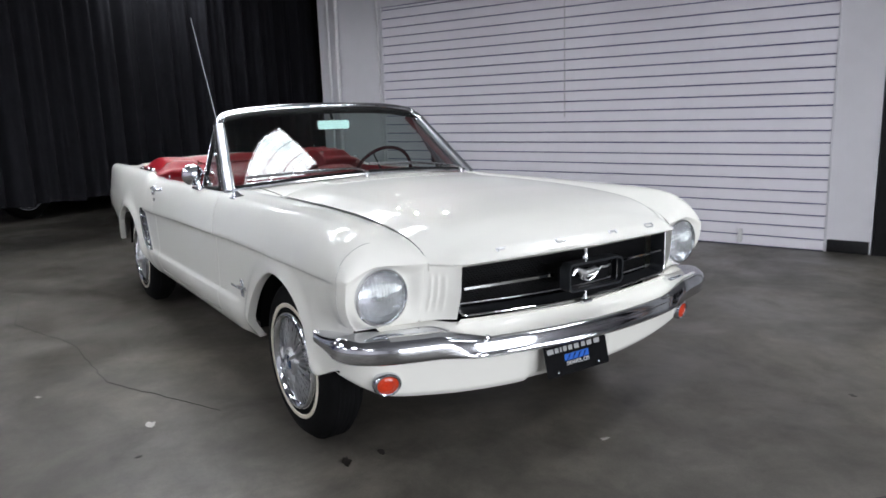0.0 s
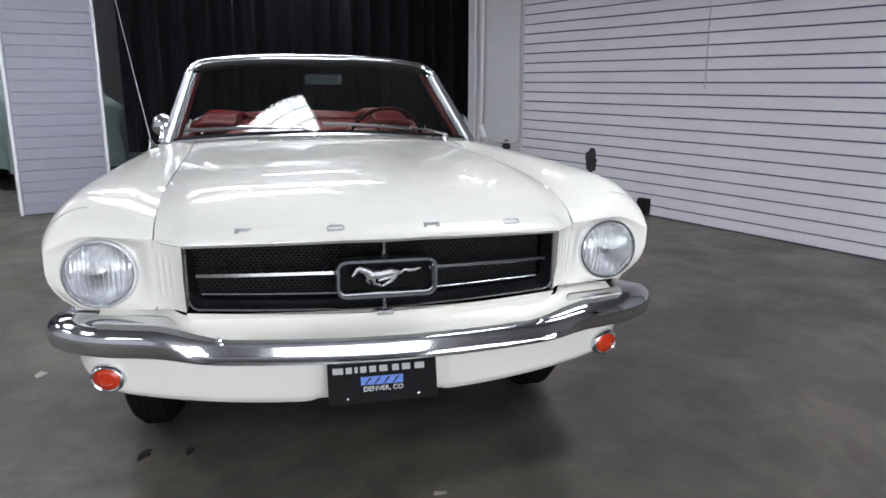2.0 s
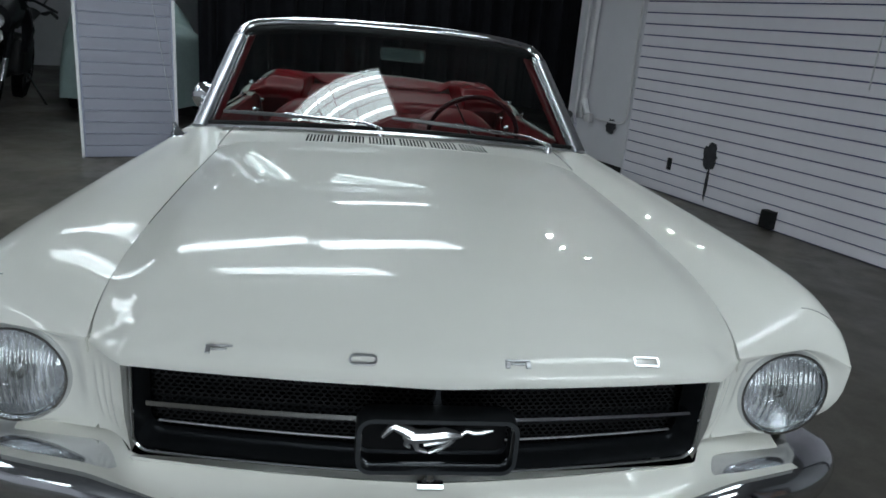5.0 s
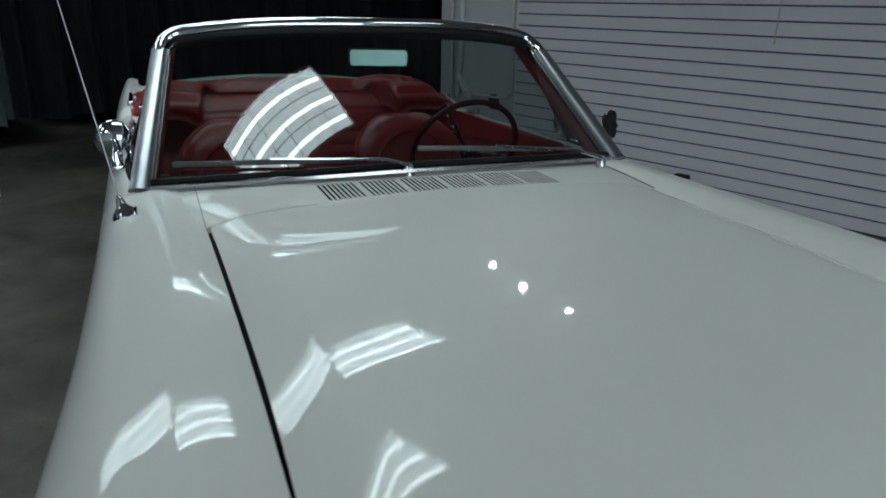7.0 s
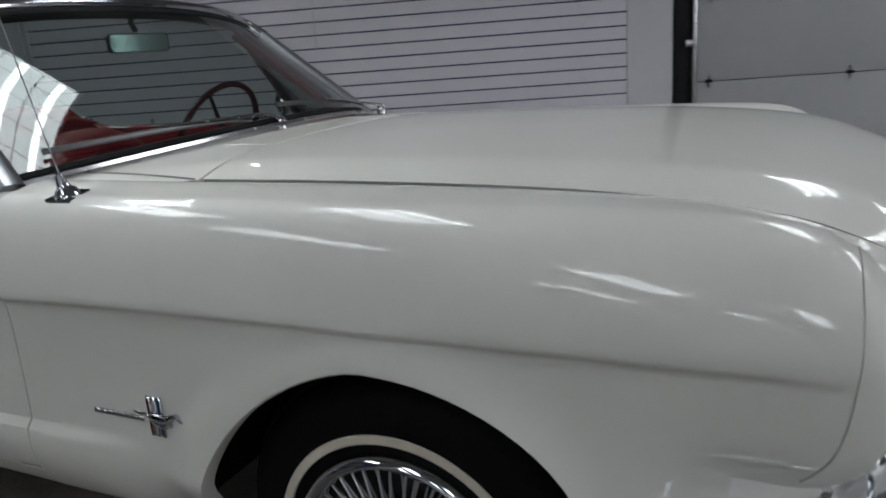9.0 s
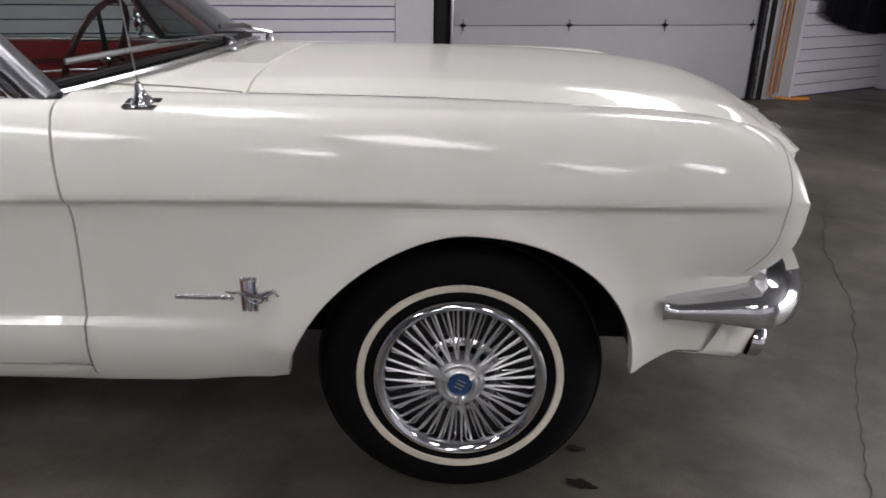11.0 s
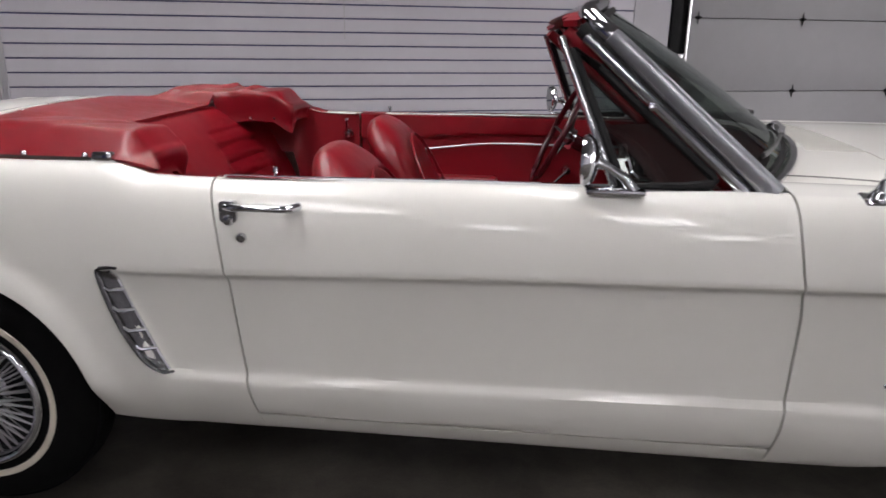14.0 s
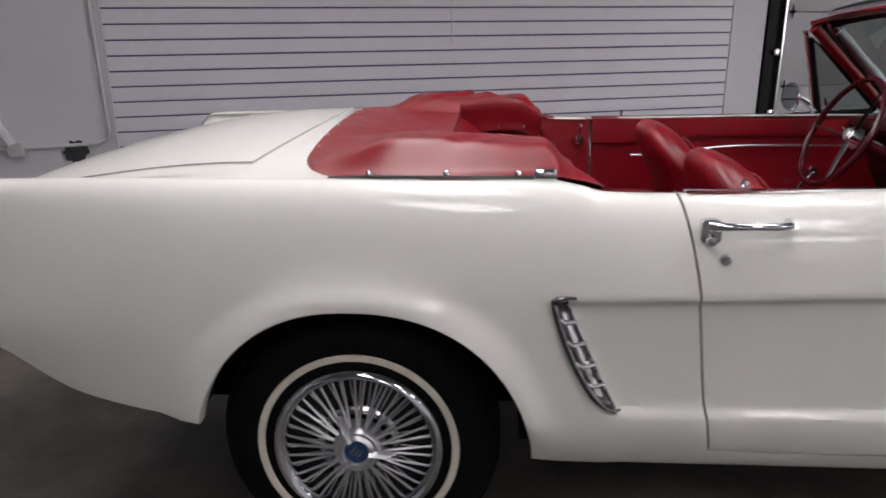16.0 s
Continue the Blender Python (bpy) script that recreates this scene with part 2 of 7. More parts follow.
CLEAR = glass_material("clear_lens_glass", (1, 1, 1), clear=0.95)
PRESSED = glass_material("pressed_lens_glass", (0.97, 0.98, 1.0), 0.16, clear=0.85, base=0.30, flutes=0.8)
REFLECTOR = material("silvered_reflector", (0.92, 0.92, 0.95), 0.26, 0.75, bump=0.7, bump_scale=34)
PLATE = material("black_plate", (0.006, 0.006, 0.007), 0.5, vary=0.2, scale=40, spec=0.06)
PRINT_WHITE = material("white_print", (0.75, 0.75, 0.75), 0.5, vary=0.05, scale=50)
PRINT_GREY = material("pale_grey_print", (0.42, 0.42, 0.43), 0.5, vary=0.05, scale=50)
PRINT_BLUE = material("blue_print", (0.015, 0.12, 0.55), 0.4, vary=0.1, scale=50)
WALLWHITE = material("white_wall_paint", (0.62, 0.61, 0.65), 0.55, vary=0.04, scale=1.4, bump=0.05, bump_scale=60)
SLAT = material("white_slat_board", (0.74, 0.715, 0.775), 0.42, vary=0.035, scale=2.2, bump=0.03, bump_scale=90, rough_vary=0.05)
# Slat board darkened to blue-grey for the shade on partition and far walls.
SHADED_SLAT = material("shaded_slat_board", (0.29, 0.295, 0.36), 0.45, vary=0.04, scale=2.2, bump=0.03, bump_scale=90)
PALE_GROOVE = material("pale_blue_groove", (0.42, 0.43, 0.56), 0.6, vary=0.15, scale=10)
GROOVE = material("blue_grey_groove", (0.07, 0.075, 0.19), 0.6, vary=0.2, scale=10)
DOORWHITE = material("white_door_steel", (0.41, 0.41, 0.425), 0.5, vary=0.05, scale=1.5, bump=0.06, bump_scale=200)
CURTAIN = material("black_drape", (0.007, 0.007, 0.009), 0.95, vary=0.25, scale=5, bump=0.2, bump_scale=500, spec=0.13)
CEILING = material("grey_ceiling_paint", (0.22, 0.22, 0.23), 0.8, vary=0.2, scale=2)
ORANGE = material("orange_strap", (0.75, 0.28, 0.03), 0.6, vary=0.12, scale=20)
TUBE = glow_material("fluorescent_tube", (0.95, 0.98, 1.0), 30)
# The pan emits in place of tube light bounced off it.
LIT_PAN = glow_material("bounce_glow_pan", (0.90, 0.97, 1.0), 9.0)
HOUSING = material("white_enamel_housing", (0.86, 0.86, 0.88), 0.35, vary=0.03, scale=5)
LOUVER = material("silver_louver", (0.8, 0.8, 0.82), 0.25, 0.8, vary=0.05, scale=12)


def concrete():
    mat = material("worn_concrete", (0.125, 0.118, 0.108), 0.42)
    nt = mat.node_tree
    b = nt.nodes["Principled BSDF"]
    tc = nt.nodes.new("ShaderNodeTexCoord")

    def noise_node(s, d, r=0.6, dist=0.0):
        n = nt.nodes.new("ShaderNodeTexNoise")
        n.inputs["Scale"].default_value, n.inputs["Detail"].default_value = s, d
        n.inputs["Roughness"].default_value, n.inputs["Distortion"].default_value = r, dist
        nt.links.new(tc.outputs["Object"], n.inputs["Vector"])
        return n

    def ramp(src, stops):
        r = nt.nodes.new("ShaderNodeValToRGB")
        r.color_ramp.elements[0].position, r.color_ramp.elements[0].color = stops[0][0], (*stops[0][1], 1)
        r.color_ramp.elements[1].position, r.color_ramp.elements[1].color = stops[-1][0], (*stops[-1][1], 1)
        for p, c in stops[1:-1]:
            e = r.color_ramp.elements.new(p)
            e.color = (*c, 1)
        nt.links.new(src, r.inputs[0])
        return r

    big = ramp(noise_node(0.9, 6, 0.62, 0.6).outputs["Fac"], [(0.3, (0.060, 0.054, 0.047)), (0.5, (0.102, 0.094, 0.084)), (0.68, (0.165, 0.150, 0.130))])
    mid = ramp(noise_node(5, 7, 0.7, 0.3).outputs["Fac"], [(0.32, (0.62, 0.60, 0.57)), (0.7, (1.2, 1.18, 1.14))])
    fine = ramp(noise_node(140, 3, 0.7).outputs["Fac"], [(0.3, (0.82, 0.82, 0.82)), (0.7, (1.12, 1.12, 1.12))])
    m1 = nt.nodes.new("ShaderNodeMix")
    m1.data_type, m1.blend_type = "RGBA", "MULTIPLY"
    m1.inputs["Factor"].default_value = 1
    m2 = nt.nodes.new("ShaderNodeMix")
    m2.data_type, m2.blend_type = "RGBA", "MULTIPLY"
    m2.inputs["Factor"].default_value = 1
    nt.links.new(big.outputs[0], m1.inputs["A"])
    nt.links.new(mid.outputs[0], m1.inputs["B"])
    nt.links.new(m1.outputs["Result"], m2.inputs["A"])
    nt.links.new(fine.outputs[0], m2.inputs["B"])
    nt.links.new(m2.outputs["Result"], b.inputs["Base Color"])
    rr = nt.nodes.new("ShaderNodeMapRange")
    rr.inputs["From Min"].default_value, rr.inputs["From Max"].default_value = 0.35, 0.7
    rr.inputs["To Min"].default_value, rr.inputs["To Max"].default_value = 0.30, 0.62
    nt.links.new(noise_node(1.6, 6, 0.65, 0.4).outputs["Fac"], rr.inputs["Value"])
    nt.links.new(rr.outputs["Result"], b.inputs["Roughness"])
    bp = nt.nodes.new("ShaderNodeBump")
    bp.inputs["Strength"].default_value, bp.inputs["Distance"].default_value = 0.12, 0.004
    nt.links.new(noise_node(60, 5, 0.7).outputs["Fac"], bp.inputs["Height"])
    nt.links.new(bp.outputs["Normal"], b.inputs["Normal"])
    return mat


CONCRETE = concrete()

# ==== the room ====
# The wall beside the car: u runs along it, v out of the room, from its board's end.
WALL_TURN = radians(19.2)
WALL = Matrix.Translation((-3.58, 2.52, 0)) @ Matrix.Rotation(WALL_TURN, 4, "Z")


def room(u, v, z=0.0):
    return WALL @ Vector((u, v, z))


def build_floor():
    bm = bmesh.new()

    grid(bm, lambda u, v: room(u, v), spaced(-14, 16, 31), spaced(-12, 3, 16))
    tagged(part("floor", bm, CONCRETE), "worn grey concrete slab floor with stains", "floor", kind="structure")


def wall_box(name, u0, u1, v0, v1, z0, z1, mat, label, cat="wall", m=WALL):
    bm = bmesh.new()
    box(bm, u0, u1, v0, v1, z0, z1, m=m)
    return tagged(part(name, bm, mat, smooth=False), label, cat, kind="structure")


def slat_run(parent, start, end, z0, z1, pitch, first, depth=0.016, gap=0.0105, name="slat"):
    """A backing in groove colour and one bevelled board for each slat, from start to end (u, v pairs), facing -v."""
    a, b = room(*start), room(*end)
    length = (b - a).length
    m = Matrix.Translation(a) @ Matrix.Rotation(math.atan2(b.y - a.y, b.x - a.x), 4, "Z")
    edges = [z0]
    z = first
    while z < z1 - 0.02:
        if z > z0 + 0.02:
            edges.append(z)
        z += pitch
    edges.append(z1)
    cache = {}
    for lo, hi in zip(edges, edges[1:]):
        h = round(hi - lo, 4)
        if h not in cache:
            bm = bmesh.new()
            box(bm, 0, length, -depth, 0.002, gap / 2, h - gap / 2, bevel=0.003, seg=1)
            me = bpy.data.meshes.new(name)
            bmesh.ops.recalc_face_normals(bm, faces=bm.faces[:])
            bm.to_mesh(me)
            bm.free()
            me.materials.append(SLAT)
            cache[h] = me
        ob = new(name, cache[h])
        ob.parent = parent
        ob.matrix_basis = m @ Matrix.Translation((0, 0, lo))


def build_room():
    top = 2.95
    wall_box("wall_north_strip", 4.714, 5.045, 0.0, 0.2, 0, top, WALLWHITE, "plain white painted wall strip beside the garage door")
    wall_box("wall_north_end", -1.05, -0.004, 0.0, 0.2, 0, top, WALLWHITE, "plain white painted wall with conduit")
    wall_box("wall_north_return", -1.05, -0.85, 0.2, 2.9, 0, top, WALLWHITE, "plain white painted return wall")
    board = wall_box("wall_north", -0.004, 4.714, 0.0, 0.2, 0, top, GROOVE, "white slatted display board wall with dark blue grooves")
    slat_run(board, (0, 0), (4.706, 0), 0.004, 2.41, 0.0992, 0.095)
    bm = bmesh.new()
    box(bm, -0.0, 4.706, -0.012, -0.001, 2.415, top, m=WALL)
    part("upper_panel", bm, WALLWHITE, board, smooth=False)
    for u in (-0.012, 4.706):
        bm = bmesh.new()
        box(bm, u, u + 0.012, -0.022, -0.0, 0.0, 2.42, bevel=0.002, seg=1, m=WALL)
        part("edge_trim", bm, WALLWHITE, board, "grey metal edge trim")
    # far walls close the place
    wall_box("wall_west", -14, -13.8, -12, 3, 0, top, CURTAIN, "dark far wall behind the drapes")
    wall_box("wall_north_far", -13.8, -0.95, 2.7, 2.9, 0, top, CURTAIN, "dark wall behind the drapes")
    wall_box("wall_south", -13.8, 16, -11, -10.8, 0, top, WALLWHITE, "plain white wall behind the camera")
    for k, (v0, v1, z0, z1) in enumerate(((-10.8, -8.9, 0, top), (-8.9, -4.1, 2.6, top), (-4.1, 3, 0, top))):
        wall_box(f"wall_east_{k + 1}", 10.6, 10.8, v0, v1, z0, z1, WALLWHITE, "white wall round a wide open doorway")
    wall_box("wall_north_east", 8.95, 10.6, 1.6, 1.8, 0, top, WALLWHITE, "plain white wall")
    bm = bmesh.new()
    box(bm, -14, 16, -12, 3, top, top + 0.15, m=WALL)
    tagged(part("ceiling", bm, CEILING, smooth=False), "plain grey painted ceiling", "ceiling", kind="structure")


def build_garage_door():
    door = thing("garage_door", "white insulated sectional garage door with black hinges", "garage door", kind="structure")
    joints = (0.012, 0.735, 1.345, 1.955, 2.565, 2.94)
    for k in range(5):
        bm = bmesh.new()
        box(bm, 5.23, 8.44, 0.03, 0.075, joints[k], joints[k + 1] - 0.005, bevel=0.006, seg=2, m=WALL)
        part("panel", bm, DOORWHITE, door)
    for k in range(1, 5):
        for u in (5.32, 6.34, 7.35, 8.36):
            bm = bmesh.new()
            m = WALL @ Matrix.Translation((u, 0.026, joints[k]))
            box(bm, -0.022, 0.022, -0.006, 0.004, -0.012, 0.012, bevel=0.003, m=m)
            sweep(bm, [m @ Vector((0, -0.004, -0.055)), m @ Vector((0, -0.006, 0)), m @ Vector((0, -0.004, 0.055))], ring(0.017, 6, 0.004), size=lambda i: (0.3, 1, 0.3)[i])
            tube(bm, [m @ Vector((-0.03, -0.006, 0)), m @ Vector((0.03, -0.006, 0))], 0.006)
            part("hinge", bm, BLACK, door, "black steel hinge")
    for u in (5.14, 8.51):
        bm = bmesh.new()
        box(bm, u - 0.085, u + 0.075, -0.02, 0.12, 0.0, 2.94, bevel=0.004, m=WALL)
        part("jamb", bm, BLACK, door, "dark jamb with seal")
        bm = bmesh.new()
        s = 1 if u < 6 else -1
        box(bm, u + s * 0.035, u + s * 0.06, -0.06, -0.02, 0.02, 2.94, bevel=0.003, m=WALL)
        part("track", bm, STEEL, door, "galvanised door track")
        for z in (0.5, 1.0, 1.6, 2.2):
            bm = bmesh.new()
            box(bm, u - 0.015, u + s * 0.05, -0.05, -0.015, z, z + 0.05, bevel=0.004, m=WALL)
            part("bracket", bm, STEEL, door)
    wall_box("wall_north_corner", 8.59, 8.95, 0.0, 1.8, 0, 2.95, DOORWHITE, "white wall end beside the garage door")


def build_curtain():
    bm = bmesh.new()
    rnd = random.Random(4)
    ph = [rnd.uniform(0, 6.28) for _ in range(4)]

    def f(v, z):
        k = 1 - 0.25 * z / 4
        w = 0.055 * math.sin(v * 27 + ph[0] + 0.8 * math.sin(v * 3.1 + ph[1])) + 0.03 * math.sin(v * 51 + ph[2]) + 0.02 * math.sin(v * 9 + ph[3])
        p = room(-1.45 + w * k, v)
        return (p.x, p.y, z + 0.012 * math.sin(v * 13))
    grid(bm, f, spaced(-3.82, 1.6, 620), [0.50, 0.7, 1.0, 1.6, 2.3, 2.92])
    thicken(bm, 0.004)
    tagged(part("curtain", bm, CURTAIN), "tall pleated black stage drape hanging above the floor", "curtain")


def build_partition():
    p = thing("partition", "free-standing slatted display partition, shade in its blue-grey tone, metal edges", "partition")
    bm = bmesh.new()
    box(bm, -1.43, -1.262, -4.80, -4.06, 0.004, 2.9, m=WALL)
    core = part("core", bm, PALE_GROOVE, p, smooth=False)
    z = 0.01
    k = 0
    while z < 2.78:
        bm = bmesh.new()
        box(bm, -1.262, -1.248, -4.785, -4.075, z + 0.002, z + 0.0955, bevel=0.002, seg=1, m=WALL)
        part("slat", bm, SHADED_SLAT, p)
        z += 0.0995
        k += 1
    for v in (-4.81, -4.05):
        bm = bmesh.new()
        box(bm, -1.44, -1.235, v - 0.012, v + 0.012, 0.0, 2.9, bevel=0.004, m=WALL)
        part("edge_trim", bm, HOUSING, p, "white metal edge trim")


def build_troffer(x, y, z, turn, group="ceiling lights"):
    m = Matrix.Translation((x, y, z)) @ Matrix.Rotation(radians(turn), 4, "Z")
    t = thing("ceiling_light", "recessed fluorescent ceiling light with three tubes and a louver", "ceiling light", m, group)
    bm = bmesh.new()
    box(bm, -0.61, 0.61, -0.28, 0.28, 0.10, 0.115)
    for s in (-1, 1):
        box(bm, -0.61, 0.61, s * 0.28 - 0.008, s * 0.28 + 0.008, 0.0, 0.1)
        box(bm, s * 0.61 - 0.008, s * 0.61 + 0.008, -0.28, 0.28, 0.0, 0.1)
    part("housing", bm, HOUSING, t, smooth=False)
    bm = bmesh.new()
    box(bm, -0.60, 0.60, -0.27, 0.27, 0.090, 0.096)
    part("reflector", bm, LIT_PAN, t, "white reflector, given a glow for bounced tube light", smooth=False)
    for yy in (-0.185, 0.0, 0.185):
        bm = bmesh.new()
        tube(bm, [(-0.59, yy, 0.060), (0.59, yy, 0.060)], 0.017, 10)
        part("tube", bm, TUBE, t, "glowing fluorescent tube")
    bm = bmesh.new()
    for i in range(1, 6):
        xx = -0.61 + 1.22 * i / 6
        box(bm, xx - 0.0025, xx + 0.0025, -0.27, 0.27, 0.0, 0.03)
    for yy in (-0.09, 0.09):
        box(bm, -0.6, 0.6, yy - 0.0025, yy + 0.0025, 0.0, 0.03)
    part("louver", bm, LOUVER, t, smooth=False)
    return t


DAY.matrix_basis = Matrix.Translation(room(10.5, -6.5, 1.35)) @ Matrix.Rotation(WALL_TURN + radians(90), 4, "Z") @ Matrix.Rotation(radians(90), 4, "X")
build_floor()
build_room()
build_garage_door()
build_curtain()
build_partition()
# The second row of fixtures and (2.6, 1.5) are added, unseen, as fill.
for spot in ((0.27, -0.54), (-1.35, 0.10), (-1.3, -1.12), (2.6, 1.5), (-4.1, 0.15),
             (4.3, 1.9), (0.9, -3.6), (-1.3, -3.3), (3.0, -3.9), (5.4, -4.2), (2.0, -6.0), (-0.2, -5.7), (-6.4, -3.0)):
    build_troffer(*spot, 2.84, 109.2)

# ==== the car ====
# x runs forward along the car, y to its own left; the axles lie at x = 1.3715 and -1.3715.
car = thing("convertible_car", "white vintage two-door convertible, red vinyl interior, top folded down", "car")
# It leans a little towards its own left on its springs.
LEAN = Matrix.Translation((0, -0.75, 0)) @ Matrix.Rotation(radians(-0.55), 4, "X") @ Matrix.Translation((0, 0.75, 0))
car.matrix_basis = LEAN
W = curve((-2.40, 0.770), (-2.1, 0.802), (-1.6, 0.826), (-0.9, 0.828), (0.6, 0.828), (1.2, 0.834), (1.6, 0.851), (1.88, 0.866), (1.98, 0.863), (2.03, 0.850))
crease_z = curve((-2.4, 0.70), (-0.93, 0.706), (0.0, 0.730), (0.58, 0.740), (0.81, 0.746), (1.48, 0.756), (1.75, 0.764), (2.03, 0.772))
scoop_rear = curve((0.458, -0.806), (0.473, -0.838), (0.508, -0.870), (0.597, -0.917), (0.689, -0.948), (0.706, -0.952))
scoop_front = curve((0.458, -0.804), (0.490, -0.822), (0.538, -0.845), (0.614, -0.880), (0.693, -0.914), (0.708, -0.920))
belt_z = curve((-2.40, 0.800), (-2.28, 0.862), (-2.240, 0.918), (-2.2, 0.931), (-1.9, 0.936), (-1.57, 0.935), (-0.965, 0.935), (-0.89, 0.925), (-0.82, 0.910), (-0.69, 0.907), (-0.1, 0.914),
               (0.55, 0.918), (1.0, 0.919), (1.4, 0.920), (1.7, 0.919), (1.84, 0.914), (1.91, 0.906), (1.96, 0.891), (2.0, 0.865), (2.02, 0.838), (2.03, 0.808))
gap_z = curve((0.5, 0.916), (0.86, 0.912), (1.24, 0.910), (1.55, 0.903), (1.8, 0.887), (1.93, 0.868), (2.0, 0.848), (2.045, 0.826), (2.075, 0.804))
gap_y = curve((0.5, 0.588), (0.9, 0.582), (1.6, 0.578), (2.05, 0.580))
nose_x = curve((0.30, 1.885), (0.426, 1.915), (0.5, 1.945), (0.585, 1.955), (0.616, 1.978), (0.673, 2.010), (0.72, 2.022), (0.76, 2.027), (0.80, 2.030), (0.92, 2.030))
foot_z = curve((-2.40, 0.66), (-2.3, 0.62), (-2.15, 0.548), (-2.08, 0.495), (-2.0, 0.452), (-1.85, 0.424), (-1.72, 0.412), (-1.71, 0.41), (-0.98, 0.31), (-0.9, 0.302),
               (0.5, 0.302), (0.95, 0.318), (1.0, 0.33), (1.74, 0.385), (1.93, 0.428))


def arch_z(x):
    """The height of a wheel opening's edge, or of the body's lower edge beside it."""
    z = foot_z(x)
    d = x - 1.37
    if -0.381 < d < 0:
        z = max(z, 0.30 + 0.388 * (1 - (-d / 0.381) ** 1.6) ** 0.55)
    elif 0 <= d < 0.40:
        z = max(z, 0.30 + 0.388 * (1 - (d / 0.40) ** 2.3) ** 0.476)
    d = x + 1.365
    if -0.355 < d < 0:
        z = max(z, 0.30 + 0.380 * (1 - (-d / 0.355) ** 2.3) ** 0.476)
    elif 0 <= d < 0.385:
        z = max(z, 0.30 + 0.380 * (1 - (d / 0.385) ** 2.3) ** 0.476)
    return z


def flare(x, z):
    """How far the rolled lip of the wheel openings stands out."""
    out = 0.0
    for cx in (1.37, -1.363):
        r = math.hypot((x - cx) / 1.0, (z - 0.30) / 0.99)
        if z > 0.3:
            out = max(out, 0.020 * sm((0.466 - r) / 0.07) * sm((z - 0.33) / 0.10))
    return out


def lower_y(x, z):
    zc = crease_z(x)
    scoop = lerp(-0.935, -0.825, clamp((0.705 - z) / 0.26))
    inset = sm((x - scoop) / 0.03 + 0.5) * (1 - sm((x - 1.86) / 0.16))
    rib = (1 - sm((x - 0.74) / 0.16)) * inset
    y = W(x) - 0.018 * inset * sm((zc - z) / 0.022)
    y += 0.004 * (1 - inset) * math.sin(math.pi * clamp((zc - z) / 0.3))
    zr = lerp(0.447, 0.466, clamp((x + 0.8) / 1.5))
    y += 0.014 * rib * sm((zr + 0.016 - z) / 0.022)
    y -= 0.062 * clamp((0.43 - z) / 0.14) ** 1.7
    if x < -1.7:
        y -= 0.10 * clamp((-1.7 - x) / 0.7) * clamp((0.62 - z) / 0.25)
    if x > 1.72:
        y -= 0.055 * sm((x - 1.72) / 0.25) * clamp((0.72 - z) / 0.12) ** 2
    return y + flare(x, z)


def bez(a, b, c, d, t):
    k = 1 - t
    return k * k * k * a + 3 * k * k * t * b + 3 * k * t * t * c + t * t * t * d


def upper(x, t, inner):
    """The rounded shoulder, from the top's inner edge (t = 0) to the crease (t = 1)."""
    zt = belt_z(x)
    y0 = 0.728 + 0.014 * sm((x - 0.6) / 0.8)
    f = sm((x - 1.3) / 0.5)
    z = bez(zt, zt + 0.001, zt - 0.035 - 0.006 * f, crease_z(x), t)
    return (bez(y0, y0 + 0.045, W(x) - 0.02 + 0.018 * f, W(x), t) + (flare(x, z) if x < 0 else 0.0), z)


UP = [0.0, 0.08, 0.16, 0.25, 0.34, 0.43, 0.52, 0.62, 0.72, 0.82, 0.92, 0.97, 1.0]
LOW = [0.004, 0.008, 0.012, 0.016, 0.024, 0.04, 0.06, 0.085, 0.11, 0.14, 0.17, 0.20, 0.225, 0.245, 0.255, 0.262, 0.270, 0.278, 0.286, 0.295,
       0.305, 0.32, 0.335, 0.35, 0.365, 0.38, 0.395, 0.41, 0.425, 0.44, 0.46]
door_front = curve((0.30, 0.562), (0.448, 0.577), (0.67, 0.584), (0.734, 0.578), (0.766, 0.572), (0.93, 0.552))
door_rear = curve((0.30, -0.592), (0.366, -0.605), (0.486, -0.626), (0.70, -0.653), (0.796, -0.670), (0.93, -0.702))


def side_sheet(bm, s, xs, warp, inner=False, turn_in=None):
    """One side's skin over the stations xs; warp(x, z) shifts each point along the car. s: -1 right, 1 left."""
    cols = []
    for x in xs:
        col = []
        if inner:
            for k in range(6):
                t = k / 6
                y = lerp(gap_y(x), 0.728 + 0.014 * sm((x - 0.6) / 0.8), t)
                z = lerp(gap_z(x + 0.044 * sm((x - 1.7) / 0.33)), belt_z(x), t) + 0.010 * math.sin(math.pi * t) * (1 - sm((x - 1.8) / 0.2))
                col.append([x, y, z, 1 - t])
        for t in UP:
            y, z = upper(x, t, inner)
            col.append([x, y, z, 0])
        zc, zb = crease_z(x), arch_z(x)
        for d in LOW:
            z = max(zc - d, zb)
            col.append([x, lower_y(x, z), z, 0])
        col.append([x, lower_y(x, zb) - 0.006, zb - 0.004, 0])
        col.append([x, lower_y(x, zb) - 0.035, zb - 0.002, 0])
        cols.append(col)
    rows = []
    for col in cols:
        rows.append([bm.verts.new((warp(x, z, i), s * y, z)) for x, y, z, i in col])
    for a, b in zip(rows, rows[1:]):
        for j in range(len(a) - 1):
            bm.faces.new((a[j], a[j + 1], b[j + 1], b[j]))
    return rows


def fold(bm, line, off):
    """A flange along a row of vertices."""
    new_line = [bm.verts.new(v.co + Vector(off)) for v in line]
    for i in range(len(line) - 1):
        if (line[i].co - line[i + 1].co).length > 1e-5:
            bm.faces.new((line[i], line[i + 1], new_line[i + 1], new_line[i]))


